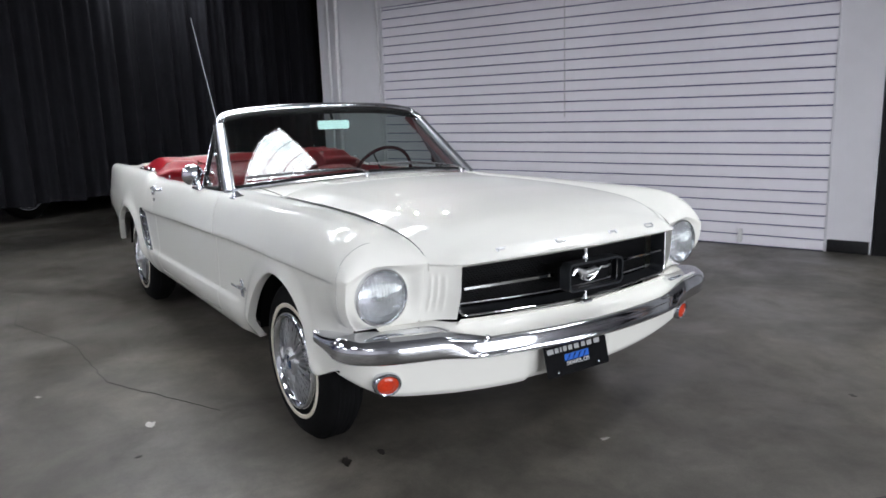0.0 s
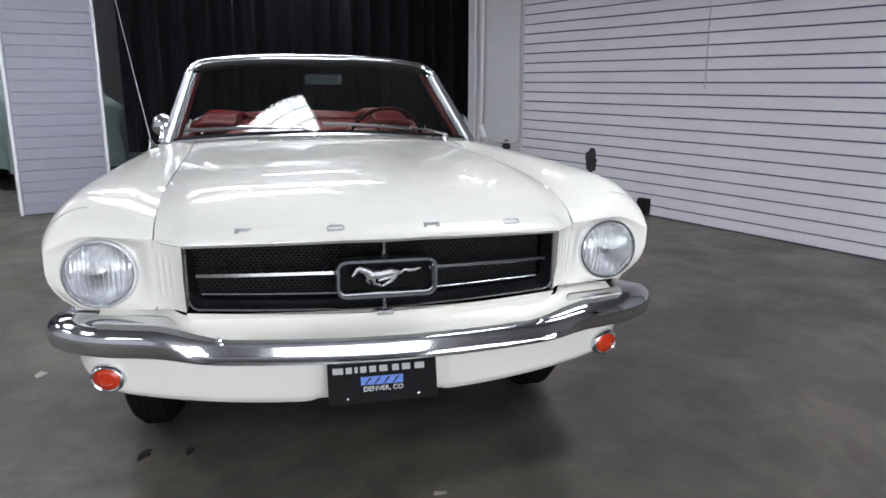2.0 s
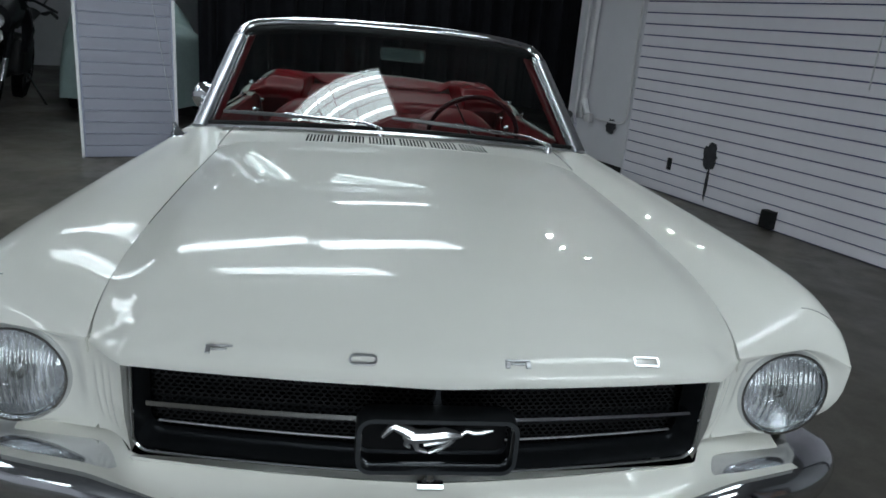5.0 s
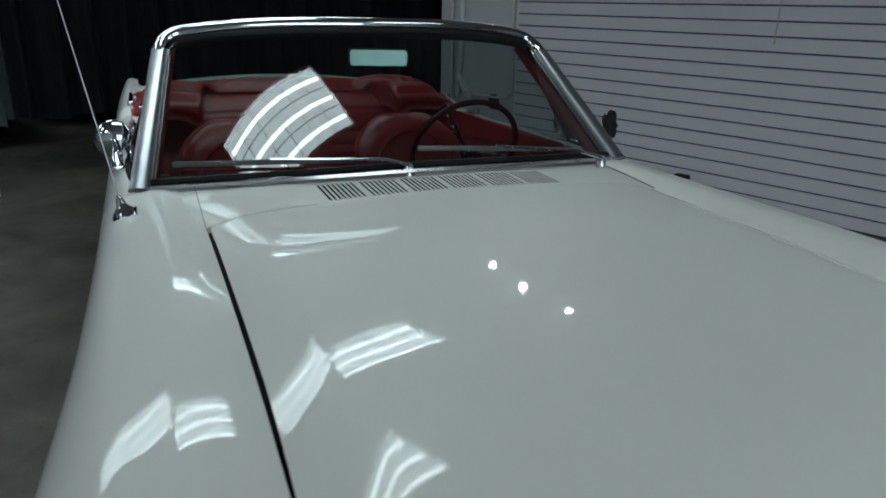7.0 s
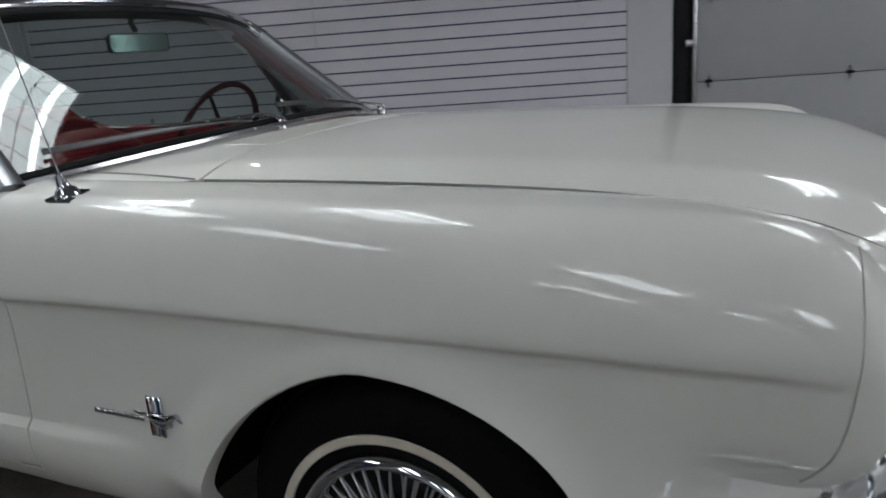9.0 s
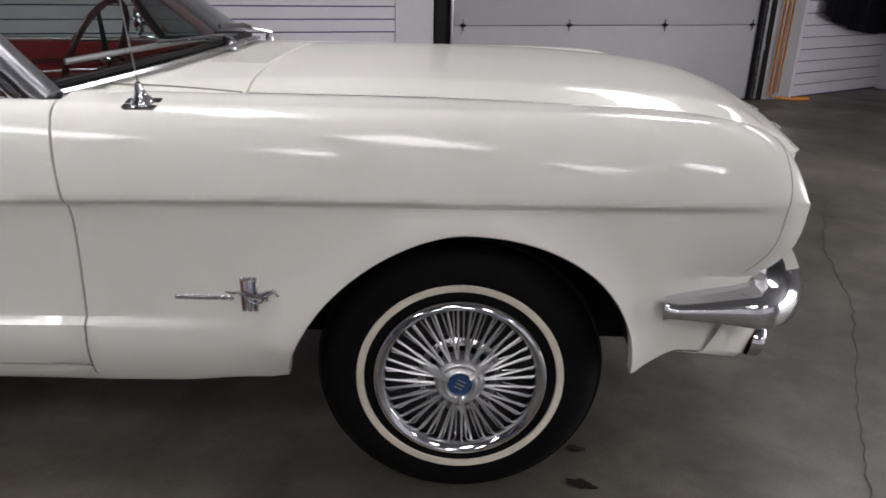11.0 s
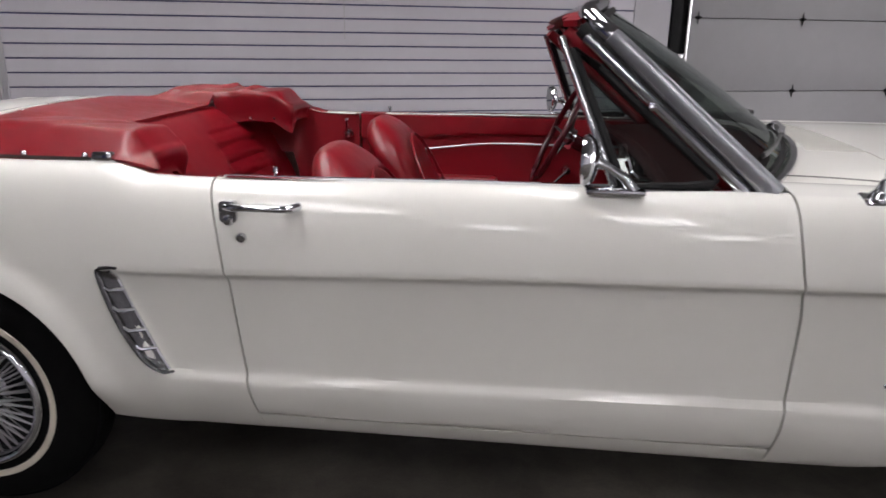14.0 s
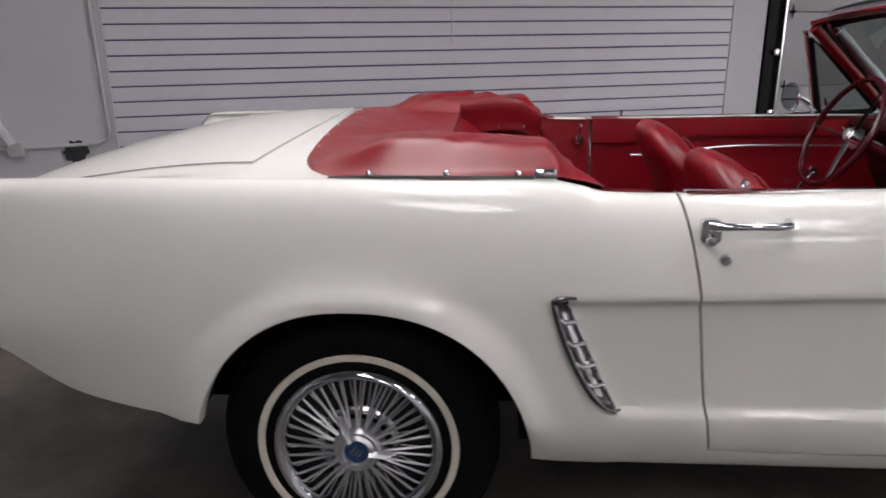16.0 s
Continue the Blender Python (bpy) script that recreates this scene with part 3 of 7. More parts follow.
GAP = 0.0025
NOSE = {}
R, L = -1, 1
for s in (R, L):
    # front fender
    bm = bmesh.new()
    xs = spaced(0.568, 0.95, 12) + [1.37 + (0.3809 if i < 22 else 0.3999) * -math.cos(math.pi * i / 44) for i in range(45)] + spaced(1.785, 1.98, 12) + spaced(1.99, 2.03, 8)
    xs = sorted(set(round(x, 5) for x in xs))

    def warp_f(x, z, i):
        near = clamp(1 - (x - 0.568) / 0.32)
        x2 = x + (door_front(z) + GAP - 0.568) * near
        return x2 + (nose_x(z) - 2.03) * sm((x - 1.62) / 0.41) * (1 - i) + 0.044 * i * sm((x - 1.7) / 0.33)
    rows = side_sheet(bm, s, xs, warp_f, inner=True)
    NOSE[s] = [tuple(v.co) for v in rows[-1] if v.co.z > 0.6]
    fold(bm, rows[-1], (-0.02, -s * 0.008, 0))
    fold(bm, rows[0], (0.0, -s * 0.02, 0))
    fold(bm, [r[0] for r in rows], (0, 0, -0.03))
    tidy(bm)
    fender = part("front_fender", bm, PAINT, car, angle=32, clean=False)
    bm = bmesh.new()
    line = [upper(1.985, t, True) for t in spaced(0.0, 1.0, 14)] + [(lower_y(1.985, z), z) for z in spaced(0.755, 0.62, 10)]
    sweep(bm, [(warp_f(1.985, z, 0), s * y, z) for y, z in line], ring(0.0011, 6))
    part("fender_seam", bm, SEAM, fender)

    # door skin
    bm = bmesh.new()

    def warp_d(x, z, i):
        t = (x + 0.66) / 1.24
        return lerp(door_rear(z) + GAP, door_front(z) - GAP, t)
    rows = side_sheet(bm, s, spaced(-0.66, 0.58, 26), warp_d)
    for r in rows:
        for v in r:
            if v.co.z < 0.354:
                v.co.z = 0.354
    fold(bm, rows[0], (0.0, -s * 0.03, 0))
    fold(bm, rows[-1], (0.0, -s * 0.03, 0))
    fold(bm, [r[0] for r in rows], (0, -s * 0.025, -0.004))
    tidy(bm)
    door = part("door", bm, PAINT, car, angle=32, clean=False)
    # rocker panel below the door
    bm = bmesh.new()

    def rock(x, t):
        z = lerp(0.350, 0.290, t)
        return (x, s * (lower_y(clamp(x, -0.60, 0.56), z) - 0.012 * sm((t - 0.8) / 0.2) - 0.001), z)
    rows = grid(bm, rock, spaced(-0.605, 0.565, 20), spaced(0, 1, 7))
    fold(bm, [r[-1] for r in rows], (0, -s * 0.25, -0.01))
    fold(bm, [r[0] for r in rows], (0, -s * 0.03, 0))
    tidy(bm)
    part("rocker_panel", bm, PAINT, car, clean=False)

    # rear quarter
    bm = bmesh.new()
    xs = spaced(-2.39, -1.75, 22) + [-1.365 - 0.3549 * math.sin(math.pi / 2 * i / 24) for i in range(25)] + [-1.365 + 0.3849 * math.sin(math.pi / 2 * i / 24) for i in range(25)] + spaced(-0.97, -0.66, 18)
    xs = sorted(set(round(x, 5) for x in xs))

    def warp_q(x, z, i):
        near = clamp(1 - (-0.66 - x) / 0.28)
        return x + (door_rear(z) - GAP + 0.66) * near
    rows = side_sheet(bm, s, xs, warp_q)
    fold(bm, rows[-1], (0.0, -s * 0.03, 0))
    fold(bm, [r[0] for r in rows], (0, -s * 0.03, -0.006))
    fold(bm, rows[0], (-0.01, -s * 0.03, 0))
    tidy(bm)
    part("rear_quarter_panel", bm, PAINT, car, angle=32, clean=False)

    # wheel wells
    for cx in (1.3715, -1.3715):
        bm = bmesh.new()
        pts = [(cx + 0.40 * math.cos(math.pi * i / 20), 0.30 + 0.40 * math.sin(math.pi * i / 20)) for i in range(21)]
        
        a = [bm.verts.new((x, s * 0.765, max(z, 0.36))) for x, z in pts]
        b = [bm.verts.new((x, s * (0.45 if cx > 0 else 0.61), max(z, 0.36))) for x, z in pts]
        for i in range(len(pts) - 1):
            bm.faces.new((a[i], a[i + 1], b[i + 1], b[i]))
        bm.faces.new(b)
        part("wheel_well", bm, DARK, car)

# hood
hood_mid = curve((0.80, 0.952), (1.2, 0.960), (1.6, 0.956), (1.85, 0.942), (2.0, 0.922), (2.1, 0.892), (2.17, 0.856), (2.21, 0.832), (2.235, 0.812))


def hood_front(y):
    a = abs(y)
    return 2.235 - 0.075 * (a / 0.5) ** 1.4 if a < 0.5 else lerp(2.160, 2.077, clamp((a - 0.5) / 0.077) ** 1.15)


def hood_z(x, y, at=None):
    """The crowned lid with a soft fold beside each gap."""
    t = clamp(abs(y) / (gap_y(min(x, 2.05)) - 0.001))
    shape = 1 - 0.42 * (t / 0.84) ** 2.2 if t < 0.84 else lerp(0.58, 0.0, ((t - 0.84) / 0.16) ** 1.15)
    edge = gap_z(x if at is None else at)
    mid = hood_mid(x)
    return edge + (mid - edge) * shape if mid > edge else lerp(mid, edge, clamp((t - 0.75) / 0.25) ** 2)


def hood_point(u, v):
    x0 = 0.890 - 0.008 * (1 - u * u)
    y = u * (gap_y(lerp(x0, 2.05, v)) - lerp(0.0075 if u < 0 else 0.005, 0.0026, sm((v - 0.55) / 0.35)))
    x1 = hood_front(y)
    x = lerp(x0, x1, v)
    # the lid's profile closes down on its front lip
    k = sm((v - 0.80) / 0.2)
    zz = hood_z(lerp(x, min(x, 2.235 * 1.0), k) + (2.235 - x1) * k, y, x)
    lip = lerp(0.812, 0.800, clamp((abs(y) - 0.1) / 0.4))
    zz = lerp(zz, max(lip, min(zz, lip)), sm((v - 0.97) / 0.03))
    return (x, y, zz + 0.003 * (1 - sm((v - 0.85) / 0.1)))


bm = bmesh.new()
us = spaced(-1, 1, 61)
vs = spaced(0, 0.8, 40) + spaced(0.81, 1.0, 24)
rows = grid(bm, hood_point, us, vs)
fold(bm, [r[-1] for r in rows], (-0.025, 0, -0.012))
fold(bm, [r[0] for r in rows], (0.0, 0, -0.03))
fold(bm, rows[0], (0, 0.014, -0.016))
fold(bm, rows[-1], (0, -0.014, -0.016))
tidy(bm)
hood = part("hood", bm, PAINT, car, angle=40, clean=False)
# A toned strip in each gap paints the shade between hood and fender.
for s in (R, L):
    bm = bmesh.new()
    sweep(bm, [(x, s * (gap_y(x) - 0.0037), gap_z(x) - 0.004) for x in spaced(0.91, 1.70, 40)], [(-0.0034, -0.004), (0.0034, -0.004), (0.0034, 0.0), (-0.0034, 0.0)], size=lambda i: 1.0 if s < 0 else 0.6)
    part("gap_shade_strip", bm, DARK if s < 0 else SEAM, hood, "strip with the shade of the gap in its colour")

# dark boxes added inside the body, putting shade behind the gaps
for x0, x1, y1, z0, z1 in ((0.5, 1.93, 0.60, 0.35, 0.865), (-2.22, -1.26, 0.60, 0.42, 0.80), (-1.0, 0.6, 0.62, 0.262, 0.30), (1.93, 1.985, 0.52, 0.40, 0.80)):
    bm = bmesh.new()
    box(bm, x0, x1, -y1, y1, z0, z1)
    part("dark_core", bm, DARK, car, smooth=False)

# cowl between hood and windshield
def ws_base(u):
    return Vector((0.715 - 0.205 * abs(u) ** 2.3, 0.712 * u, 0.968 - 0.050 * u * u))


def ws_top(u):
    return Vector((0.205 - 0.085 * abs(u) ** 2.2, 0.602 * u - 0.012, 1.308 - 0.042 * abs(u) ** 3))


def cowl(u, v):
    b = ws_base(u)
    y = lerp(b.y, u * 0.583, v)
    x0, x1 = b.x - 0.05, 0.886 - 0.008 * (1 - u * u)
    z1 = hood_z(0.89, u * 0.5755) + 0.002
    return (lerp(x0, x1, v), y, lerp(b.z - 0.006, z1, v))


bm = bmesh.new()
rows = grid(bm, cowl, spaced(-1, 1, 61), spaced(0, 1, 14))
fold(bm, [r[-1] for r in rows], (0, 0, -0.03))
tidy(bm)
cowl_ob = part("cowl", bm, PAINT, car, clean=False)
# Each slot is a dark block; the shade of its hollow is the colour.
for i in range(6):
    for k in range(8):
        y = -0.308 + i * 0.103 + k * 0.0115
        a, b = (Vector(cowl(y / lerp(0.712, 0.583, v), v)) for v in (0.40, 0.97))
        bm = bmesh.new()
        m = Matrix.Translation((a + b) / 2) @ (b - a).to_track_quat("X", "Z").to_matrix().to_4x4()
        half = (b - a).length / 2
        box(bm, -half, half, -0.0030, 0.0030, -0.004, 0.0009, m=m)
        slot = part("vent_slot", bm, DARK, cowl_ob, smooth=False)
        bm = bmesh.new()
        for y0, y1 in ((-0.0046, -0.0030), (0.0030, 0.0046)):
            box(bm, -half, half, y0, y1, -0.004, 0.0019, m=m)
        box(bm, half, half + 0.002, -0.0046, 0.0046, -0.004, 0.0019, m=m)
        box(bm, -half - 0.002, -half, -0.0046, 0.0046, -0.004, 0.0019, m=m)
        part("slot_rim", bm, PAINT, slot, smooth=False)

for s in (R, L):
    bm = bmesh.new()
    sweep(bm, [Vector(cowl(s * 0.5835 / lerp(0.712, 0.583, v), v)) + Vector((0, 0, 0.001)) for v in spaced(0.12, 0.985, 14)], [(-0.0008, -0.003), (0.0008, -0.003), (0.0008, 0.0003), (-0.0008, 0.0003)])
    part("cowl_seam", bm, COWL_SEAM, cowl_ob)

# deck behind the cockpit, and the trunk lid in it
deck_mid = curve((-2.40, 0.84), (-2.26, 0.885), (-2.07, 0.935), (-1.9, 0.970), (-1.75, 0.985), (-1.6, 0.99), (-1.3, 0.985))


def deck_z(x, y):
    e = belt_z(x) - 0.05 * sm((-1.6 - x) / 0.6)
    t = clamp(abs(y) / 0.728)
    return lerp(belt_z(x), e, sm((1 - t) * 14)) - 0.004 * sm((1 - t) * 12) + max(0.0, deck_mid(x) - e + 0.004) * (1 - t**2.2)


bm = bmesh.new()
grid(bm, lambda x, y: (x, y, deck_z(x, y)), spaced(-2.39, -1.42, 50), spaced(-0.728, 0.728, 60))
tidy(bm)
part("rear_deck", bm, PAINT, car, clean=False)


def trunk(u, v):
    x1 = -1.612 + 0.072 * (1 - u * u)
    x = lerp(x1, -2.36, v)
    y = u * lerp(0.622, 0.60, v)
    return (x, y, deck_z(x, y) + 0.002)


bm = bmesh.new()
rows = grid(bm, trunk, spaced(-1, 1, 50), spaced(0, 1, 40))
for line in (rows[0], rows[-1], [r[0] for r in rows], [r[-1] for r in rows]):
    fold(bm, line, (0, 0, -0.006))
tidy(bm)
lid = part("trunk_lid", bm, PAINT, car, angle=25, clean=False)
bm = bmesh.new()
seam = [trunk(-1, v) for v in spaced(0.98, 0, 30)] + [trunk(u, 0) for u in spaced(-1, 1, 50)] + [trunk(1, v) for v in spaced(0, 0.98, 30)]
sweep(bm, [Vector(p) for p in seam], [(-0.0010, -0.003), (0.0010, -0.003), (0.0010, 0.0002), (-0.0010, 0.0002)])
part("trunk_seam", bm, SEAM, lid)
bm = bmesh.new()
tail = spaced(-0.74, 0.74, 24)
grid(bm, lambda y, t: (lerp(-2.39, -2.36 - 0.04 * math.cos(y), t), y, lerp(deck_z(-2.39, y), 0.52, t)), tail, spaced(0, 1, 6))
part("tail_panel", bm, PAINT, car)
bm = bmesh.new()
sweep(bm, [(-2.42, -0.66, 0.57), (-2.44, -0.60, 0.57), (-2.45, -0.5, 0.57), (-2.46, 0, 0.57), (-2.45, 0.5, 0.57), (-2.44, 0.60, 0.57), (-2.42, 0.66, 0.57)], ring(0.025, 12, 0.06))
part("rear_bumper", bm, CHROME, car)

# windshield: glass, header, pillars and base trim
bm = bmesh.new()
grid(bm, lambda u, v: ws_base(u).lerp(ws_top(u), v) + Vector((0.009 * math.sin(math.pi * v) * (1 - u * u), 0, 0.008 * math.sin(math.pi * v) * (1 - u * u))), spaced(-0.985, 0.985, 41), spaced(0.0, 0.97, 16))
tidy(bm)
glass = part("windshield", bm, GLASS, car, clean=False)
glass.visible_shadow = False


def ws_point(u, v, out=0.0):
    p = ws_base(u).lerp(ws_top(u), v)
    k = math.sin(math.pi * clamp(v)) * 0.009 * (1 - u * u)
    return p + Vector((k + out, 0, 0.9 * k + out))


def frame_corner(s):
    """The rounded bend from a pillar's upper end into the header."""
    a, b, c = ws_point(s * 0.995, 0.86, 0.004), ws_top(s * 1.005) + Vector((-0.008, 0, 0.004)), ws_top(s * 0.90) + Vector((-0.012, 0, 0.004))
    return [a.lerp(b, k).lerp(b.lerp(c, k), k) for k in spaced(0, 1, 12)]


bm = bmesh.new()
head = frame_corner(R) + [ws_top(u) + Vector((-0.012, 0, 0.004)) for u in spaced(-0.87, 0.87, 37)] + frame_corner(L)[::-1]
sweep(bm, head, ring(0.0205, 16, 0.024))
part("windshield_header", bm, CHROME, car, "chrome windshield header", angle=30)
bm = bmesh.new()
sweep(bm, [ws_point(u, 0.955, -0.004) for u in spaced(-0.975, 0.975, 41)], ring(0.007, 8, 0.016))
part("header_seal", bm, BLACK, car, "black rubber header seal")
bm = bmesh.new()
pts = [ws_top(u) + Vector((-0.046, 0, -0.014)) for u in spaced(-0.99, 0.99, 31)]
sweep(bm, pts, [(-0.010, -0.006), (0.024, -0.008), (0.024, 0.006), (-0.008, 0.007)])
part("header_padding", bm, RED, car, "red vinyl header padding")
for s in (R, L):
    bm = bmesh.new()
    pts = [ws_point(s * 0.995, v, 0.004) + Vector((0, 0, -0.02 if v == 0 else 0)) for v in spaced(-0.03, 0.88, 22)]
    prof = [(0.0185 * math.copysign(abs(math.cos(a)) ** 0.7, math.cos(a)), 0.0175 * math.copysign(abs(math.sin(a)) ** 0.7, math.sin(a))) for a in (2 * math.pi * k / 24 for k in range(24))]
    sweep(bm, pts, prof, size=lambda i: 1.4 - 0.2 * i / 21)
    part("windshield_pillar", bm, STAINLESS, car, "chrome windshield pillar", angle=25)
    bm = bmesh.new()
    pts = [ws_point(s * 0.962, v, -0.026) + Vector((-0.032, 0, 0)) for v in spaced(0.0, 0.98, 14)]
    sweep(bm, pts, ring(0.018, 10))
    part("pillar_padding", bm, RED, car, "red painted inner pillar")
    bm = bmesh.new()
    pts = [ws_point(s * 0.99, v, -0.012) + Vector((-0.016, s * 0.004, 0)) for v in spaced(0.0, 0.97, 14)]
    sweep(bm, pts, ring(0.017, 10))
    part("pillar_seal", bm, BLACK, car, "black rubber pillar seal")
bm = bmesh.new()
pts = [ws_base(u) + Vector((0.008, 0, 0.002)) for u in spaced(-1.0, 1.0, 61)]
sweep(bm, pts, [(-0.008, -0.008), (0.006, -0.008), (0.0065, 0.0), (0.002, 0.004), (-0.007, 0.004)])
part("windshield_base_trim", bm, STEEL, car, "chrome trim round the glass", angle=25)
bm = bmesh.new()
pts = [ws_base(u).lerp(ws_top(u), 0.035) + Vector((-0.004, 0, 0.0)) for u in spaced(-0.97, 0.97, 41)]
sweep(bm, pts, ring(0.010, 6))
part("windshield_seal", bm, BLACK, car, "black rubber seal")

# ==== front end ====
# headlamp surrounds, lamps and ribbed inner panels
for s in (R, L):
    cy, cz = s * 0.724, 0.705
    bm = bmesh.new()
    n = 72

    # the surround fills the fender's open nose, round the lamp
    loop = NOSE[s] + [(1.972, s * 0.80, 0.597), (1.990, s * 0.70, 0.597), (2.018, s * 0.588, 0.598), (2.050, s * 0.588, 0.70), (2.066, s * 0.588, 0.803)]

    def outline(c, d):
        """Where a ray from the lamp's middle meets the nose's outline."""
        best = None
        for p, q in zip(loop, loop[1:] + loop[:1]):
            py, pz, ey, ez = p[1] - cy, p[2] - cz, q[1] - p[1], q[2] - p[2]
            det = c * ez - d * ey
            if abs(det) < 1e-9:
                continue
            far = (py * ez - pz * ey) / det
            k = (py * d - pz * c) / det
            if far > 0 and -0.001 <= k <= 1.001 and (best is None or far > best[0]):
                best = (far, lerp(p[0], q[0], k))
        return best or (0.12, 2.03)
    rings = []
    for t in (-0.35, -0.1, 0.0, 0.06, 0.2, 0.4, 0.6, 0.8, 0.92, 1.0):
        row = []
        for i in range(n):
            a = 2 * math.pi * i / n
            c, d = math.cos(a), math.sin(a)
            far, ox = outline(c, d)
            q = max(t, 0.0)
            r = lerp(0.0955, max(far, 0.097), q)
            x = lerp(2.017, ox, sm(q)) if t >= 0 else 2.017 + 0.09 * t
            row.append(bm.verts.new((x, cy + r * c, cz + r * d)))
        rings.append(row)
    for a, b in zip(rings, rings[1:]):
        for i in range(n):
            bm.faces.new((a[i], a[(i + 1) % n], b[(i + 1) % n], b[i]))
    edge = [bm.verts.new(v.co + Vector((-0.05, 0, 0))) for v in rings[-1]]
    for i in range(n):
        bm.faces.new((rings[-1][i], rings[-1][(i + 1) % n], edge[(i + 1) % n], edge[i]))
    part("headlamp_bucket", bm, PAINT, car)
    face = Matrix.Translation((2.013, cy, cz)) @ Matrix.Rotation(radians(90), 4, "Y")
    bm = bmesh.new()
    lathe(bm, [(0.083, 0.006), (0.086, 0.013), (0.091, 0.013), (0.0950, 0.006), (0.0955, -0.01)], 48, face)
    lamp = part("headlight", bm, CHROME, car, "round sealed-beam headlight with chrome ring")
    bm = bmesh.new()
    lathe(bm, [(0.0, -0.062), (0.02, -0.058), (0.045, -0.045), (0.065, -0.022), (0.082, 0.004)], 40, face)
    tidy(bm)
    part("reflector", bm, REFLECTOR, lamp, clean=False)
    bm = bmesh.new()
    lathe(bm, [(0.0, 0.030), (0.03, 0.0275), (0.055, 0.021), (0.075, 0.011), (0.082, 0.005)], 40, face)
    part("lens", bm, PRESSED, lamp, "clear pressed glass lens")
    bm = bmesh.new()
    for i in range(-5, 6):
        h = 0.078 * math.sqrt(1 - (i / 5.6) ** 2)
        tube(bm, [face @ Vector((h * k, i * 0.0135, 0.029 - 4.0 * (h * h * k * k + (i * 0.0135) ** 2))) for k in spaced(-1, 1, 9)], 0.0010, 5)
    tagged(part("lens_flutes", bm, PRESSED, lamp), kind="stuff")
    bm = bmesh.new()
    lathe(bm, [(0.0, 0.0), (0.016, -0.004), (0.018, -0.03)], 16, face)
    part("bulb_shield", bm, STEEL, lamp)
    # panel between lamp and grille
    bm = bmesh.new()

    def gill(t, z):
        y = lerp(0.588, 0.505, t)
        z = lerp(lerp(0.598, 0.614, t), 0.8015 - 0.003 * t, (z - 0.598) / 0.208)
        x = lerp(2.050, 2.066, clamp((z - 0.70) / 0.10)) - 0.032 * clamp((0.70 - z) / 0.10) + (0.092 - 0.008 * clamp((z - 0.70) / 0.10)) * (0.35 * t + 0.65 * t * t)
        for k in (0.22, 0.42, 0.62):
            x += 0.0045 * math.exp(-((t - k) / 0.055) ** 2) * sm((z - 0.628) / 0.03) * sm((0.772 - z) / 0.03)
        return (x, s * y, z)
    rows = grid(bm, gill, spaced(0, 1, 48), spaced(0.598, 0.806, 26))
    fold(bm, rows[-1], (-0.07, 0, 0))
    fold(bm, [r[0] for r in rows], (-0.06, 0, 0))
    tidy(bm)
    part("gill_panel", bm, PAINT, car, clean=False)

# grille
bm = bmesh.new()


def grille_x(y):
    return 2.155 - 0.045 * (abs(y) / 0.5) ** 1.6


hexes = bmesh.new()
step = 0.0135
cols, rws = int(0.98 / step), 25
for i in range(cols + 1):
    for j in range(rws + 1):
        y = -0.49 + i * step + (step / 2 if j % 2 else 0)
        z = 0.609 + j * step * 0.58
        if abs(y) > 0.488 or z > 0.795:
            continue
        x = 2.075 - 0.04 * (abs(y) / 0.5) ** 1.6
        pts = [(x, y + 0.0076 * math.sin(math.pi / 3 * k), z + 0.0053 * math.cos(math.pi / 3 * k)) for k in range(6)]
        ins = [(x, y + 0.0054 * math.sin(math.pi / 3 * k), z + 0.0036 * math.cos(math.pi / 3 * k)) for k in range(6)]
        back = [(x - 0.009, b, c) for a, b, c in ins]
        A, B, C = ([hexes.verts.new(p) for p in q] for q in (pts, ins, back))
        for k in range(6):
            hexes.faces.new((A[k], A[(k + 1) % 6], B[(k + 1) % 6], B[k]))
            hexes.faces.new((B[k], B[(k + 1) % 6], C[(k + 1) % 6], C[k]))
grille = part("grille_mesh", hexes, GRILLE, car, "black honeycomb grille", smooth=False)
bm = bmesh.new()
grid(bm, lambda y, z: (2.04 - 0.04 * (abs(y) / 0.5) ** 1.6, y, z), spaced(-0.5, 0.5, 21), [0.585, 0.82])
part("grille_backing", bm, DARK, grille)
# frame of the opening: sides and lower lip
def opening(h, r):
    """The sides and lower edge of the opening, from one upper corner to the other, with rounded lower corners."""
    low = [(y, 0.612 + h + 0.012 * abs(y / 0.5) ** 1.5) for y in spaced(-(0.499 - h) + r, (0.499 - h) - r, 41)]
    cy, cz = low[-1][0], low[-1][1] + r
    arc = [(cy + r * math.sin(k), cz - r * math.cos(k)) for k in spaced(0.15, math.pi / 2, 8)]
    side = [(cy + r, z) for z in spaced(cz + 0.015, 0.792, 8)]
    half = arc + side
    return [(-y, z) for y, z in reversed(half)] + low + half


bm = bmesh.new()
sweep(bm, [(grille_x(y) + 0.010, y, z) for y, z in opening(0.0, 0.030)], ring(0.0035, 8, 0.004))
part("grille_surround", bm, CHROME, grille, "thin bright metal grille surround", angle=30)
bm = bmesh.new()
inner, outer = opening(0.014, 0.030), opening(0.0, 0.030)
cols = [[bm.verts.new((grille_x(y0) + 0.010, y0, z0)), bm.verts.new((grille_x(y0) - 0.006, lerp(y0, y1, 0.5), lerp(z0, z1, 0.5))), bm.verts.new((grille_x(y1) - 0.050, y1, z1))] for (y0, z0), (y1, z1) in zip(outer, inner)]
for p, q in zip(cols, cols[1:]):
    for k in range(2):
        bm.faces.new((p[k], q[k], q[k + 1], p[k + 1]))
part("grille_bezel", bm, GUNMETAL, grille, "dark grey bevelled grille bezel")
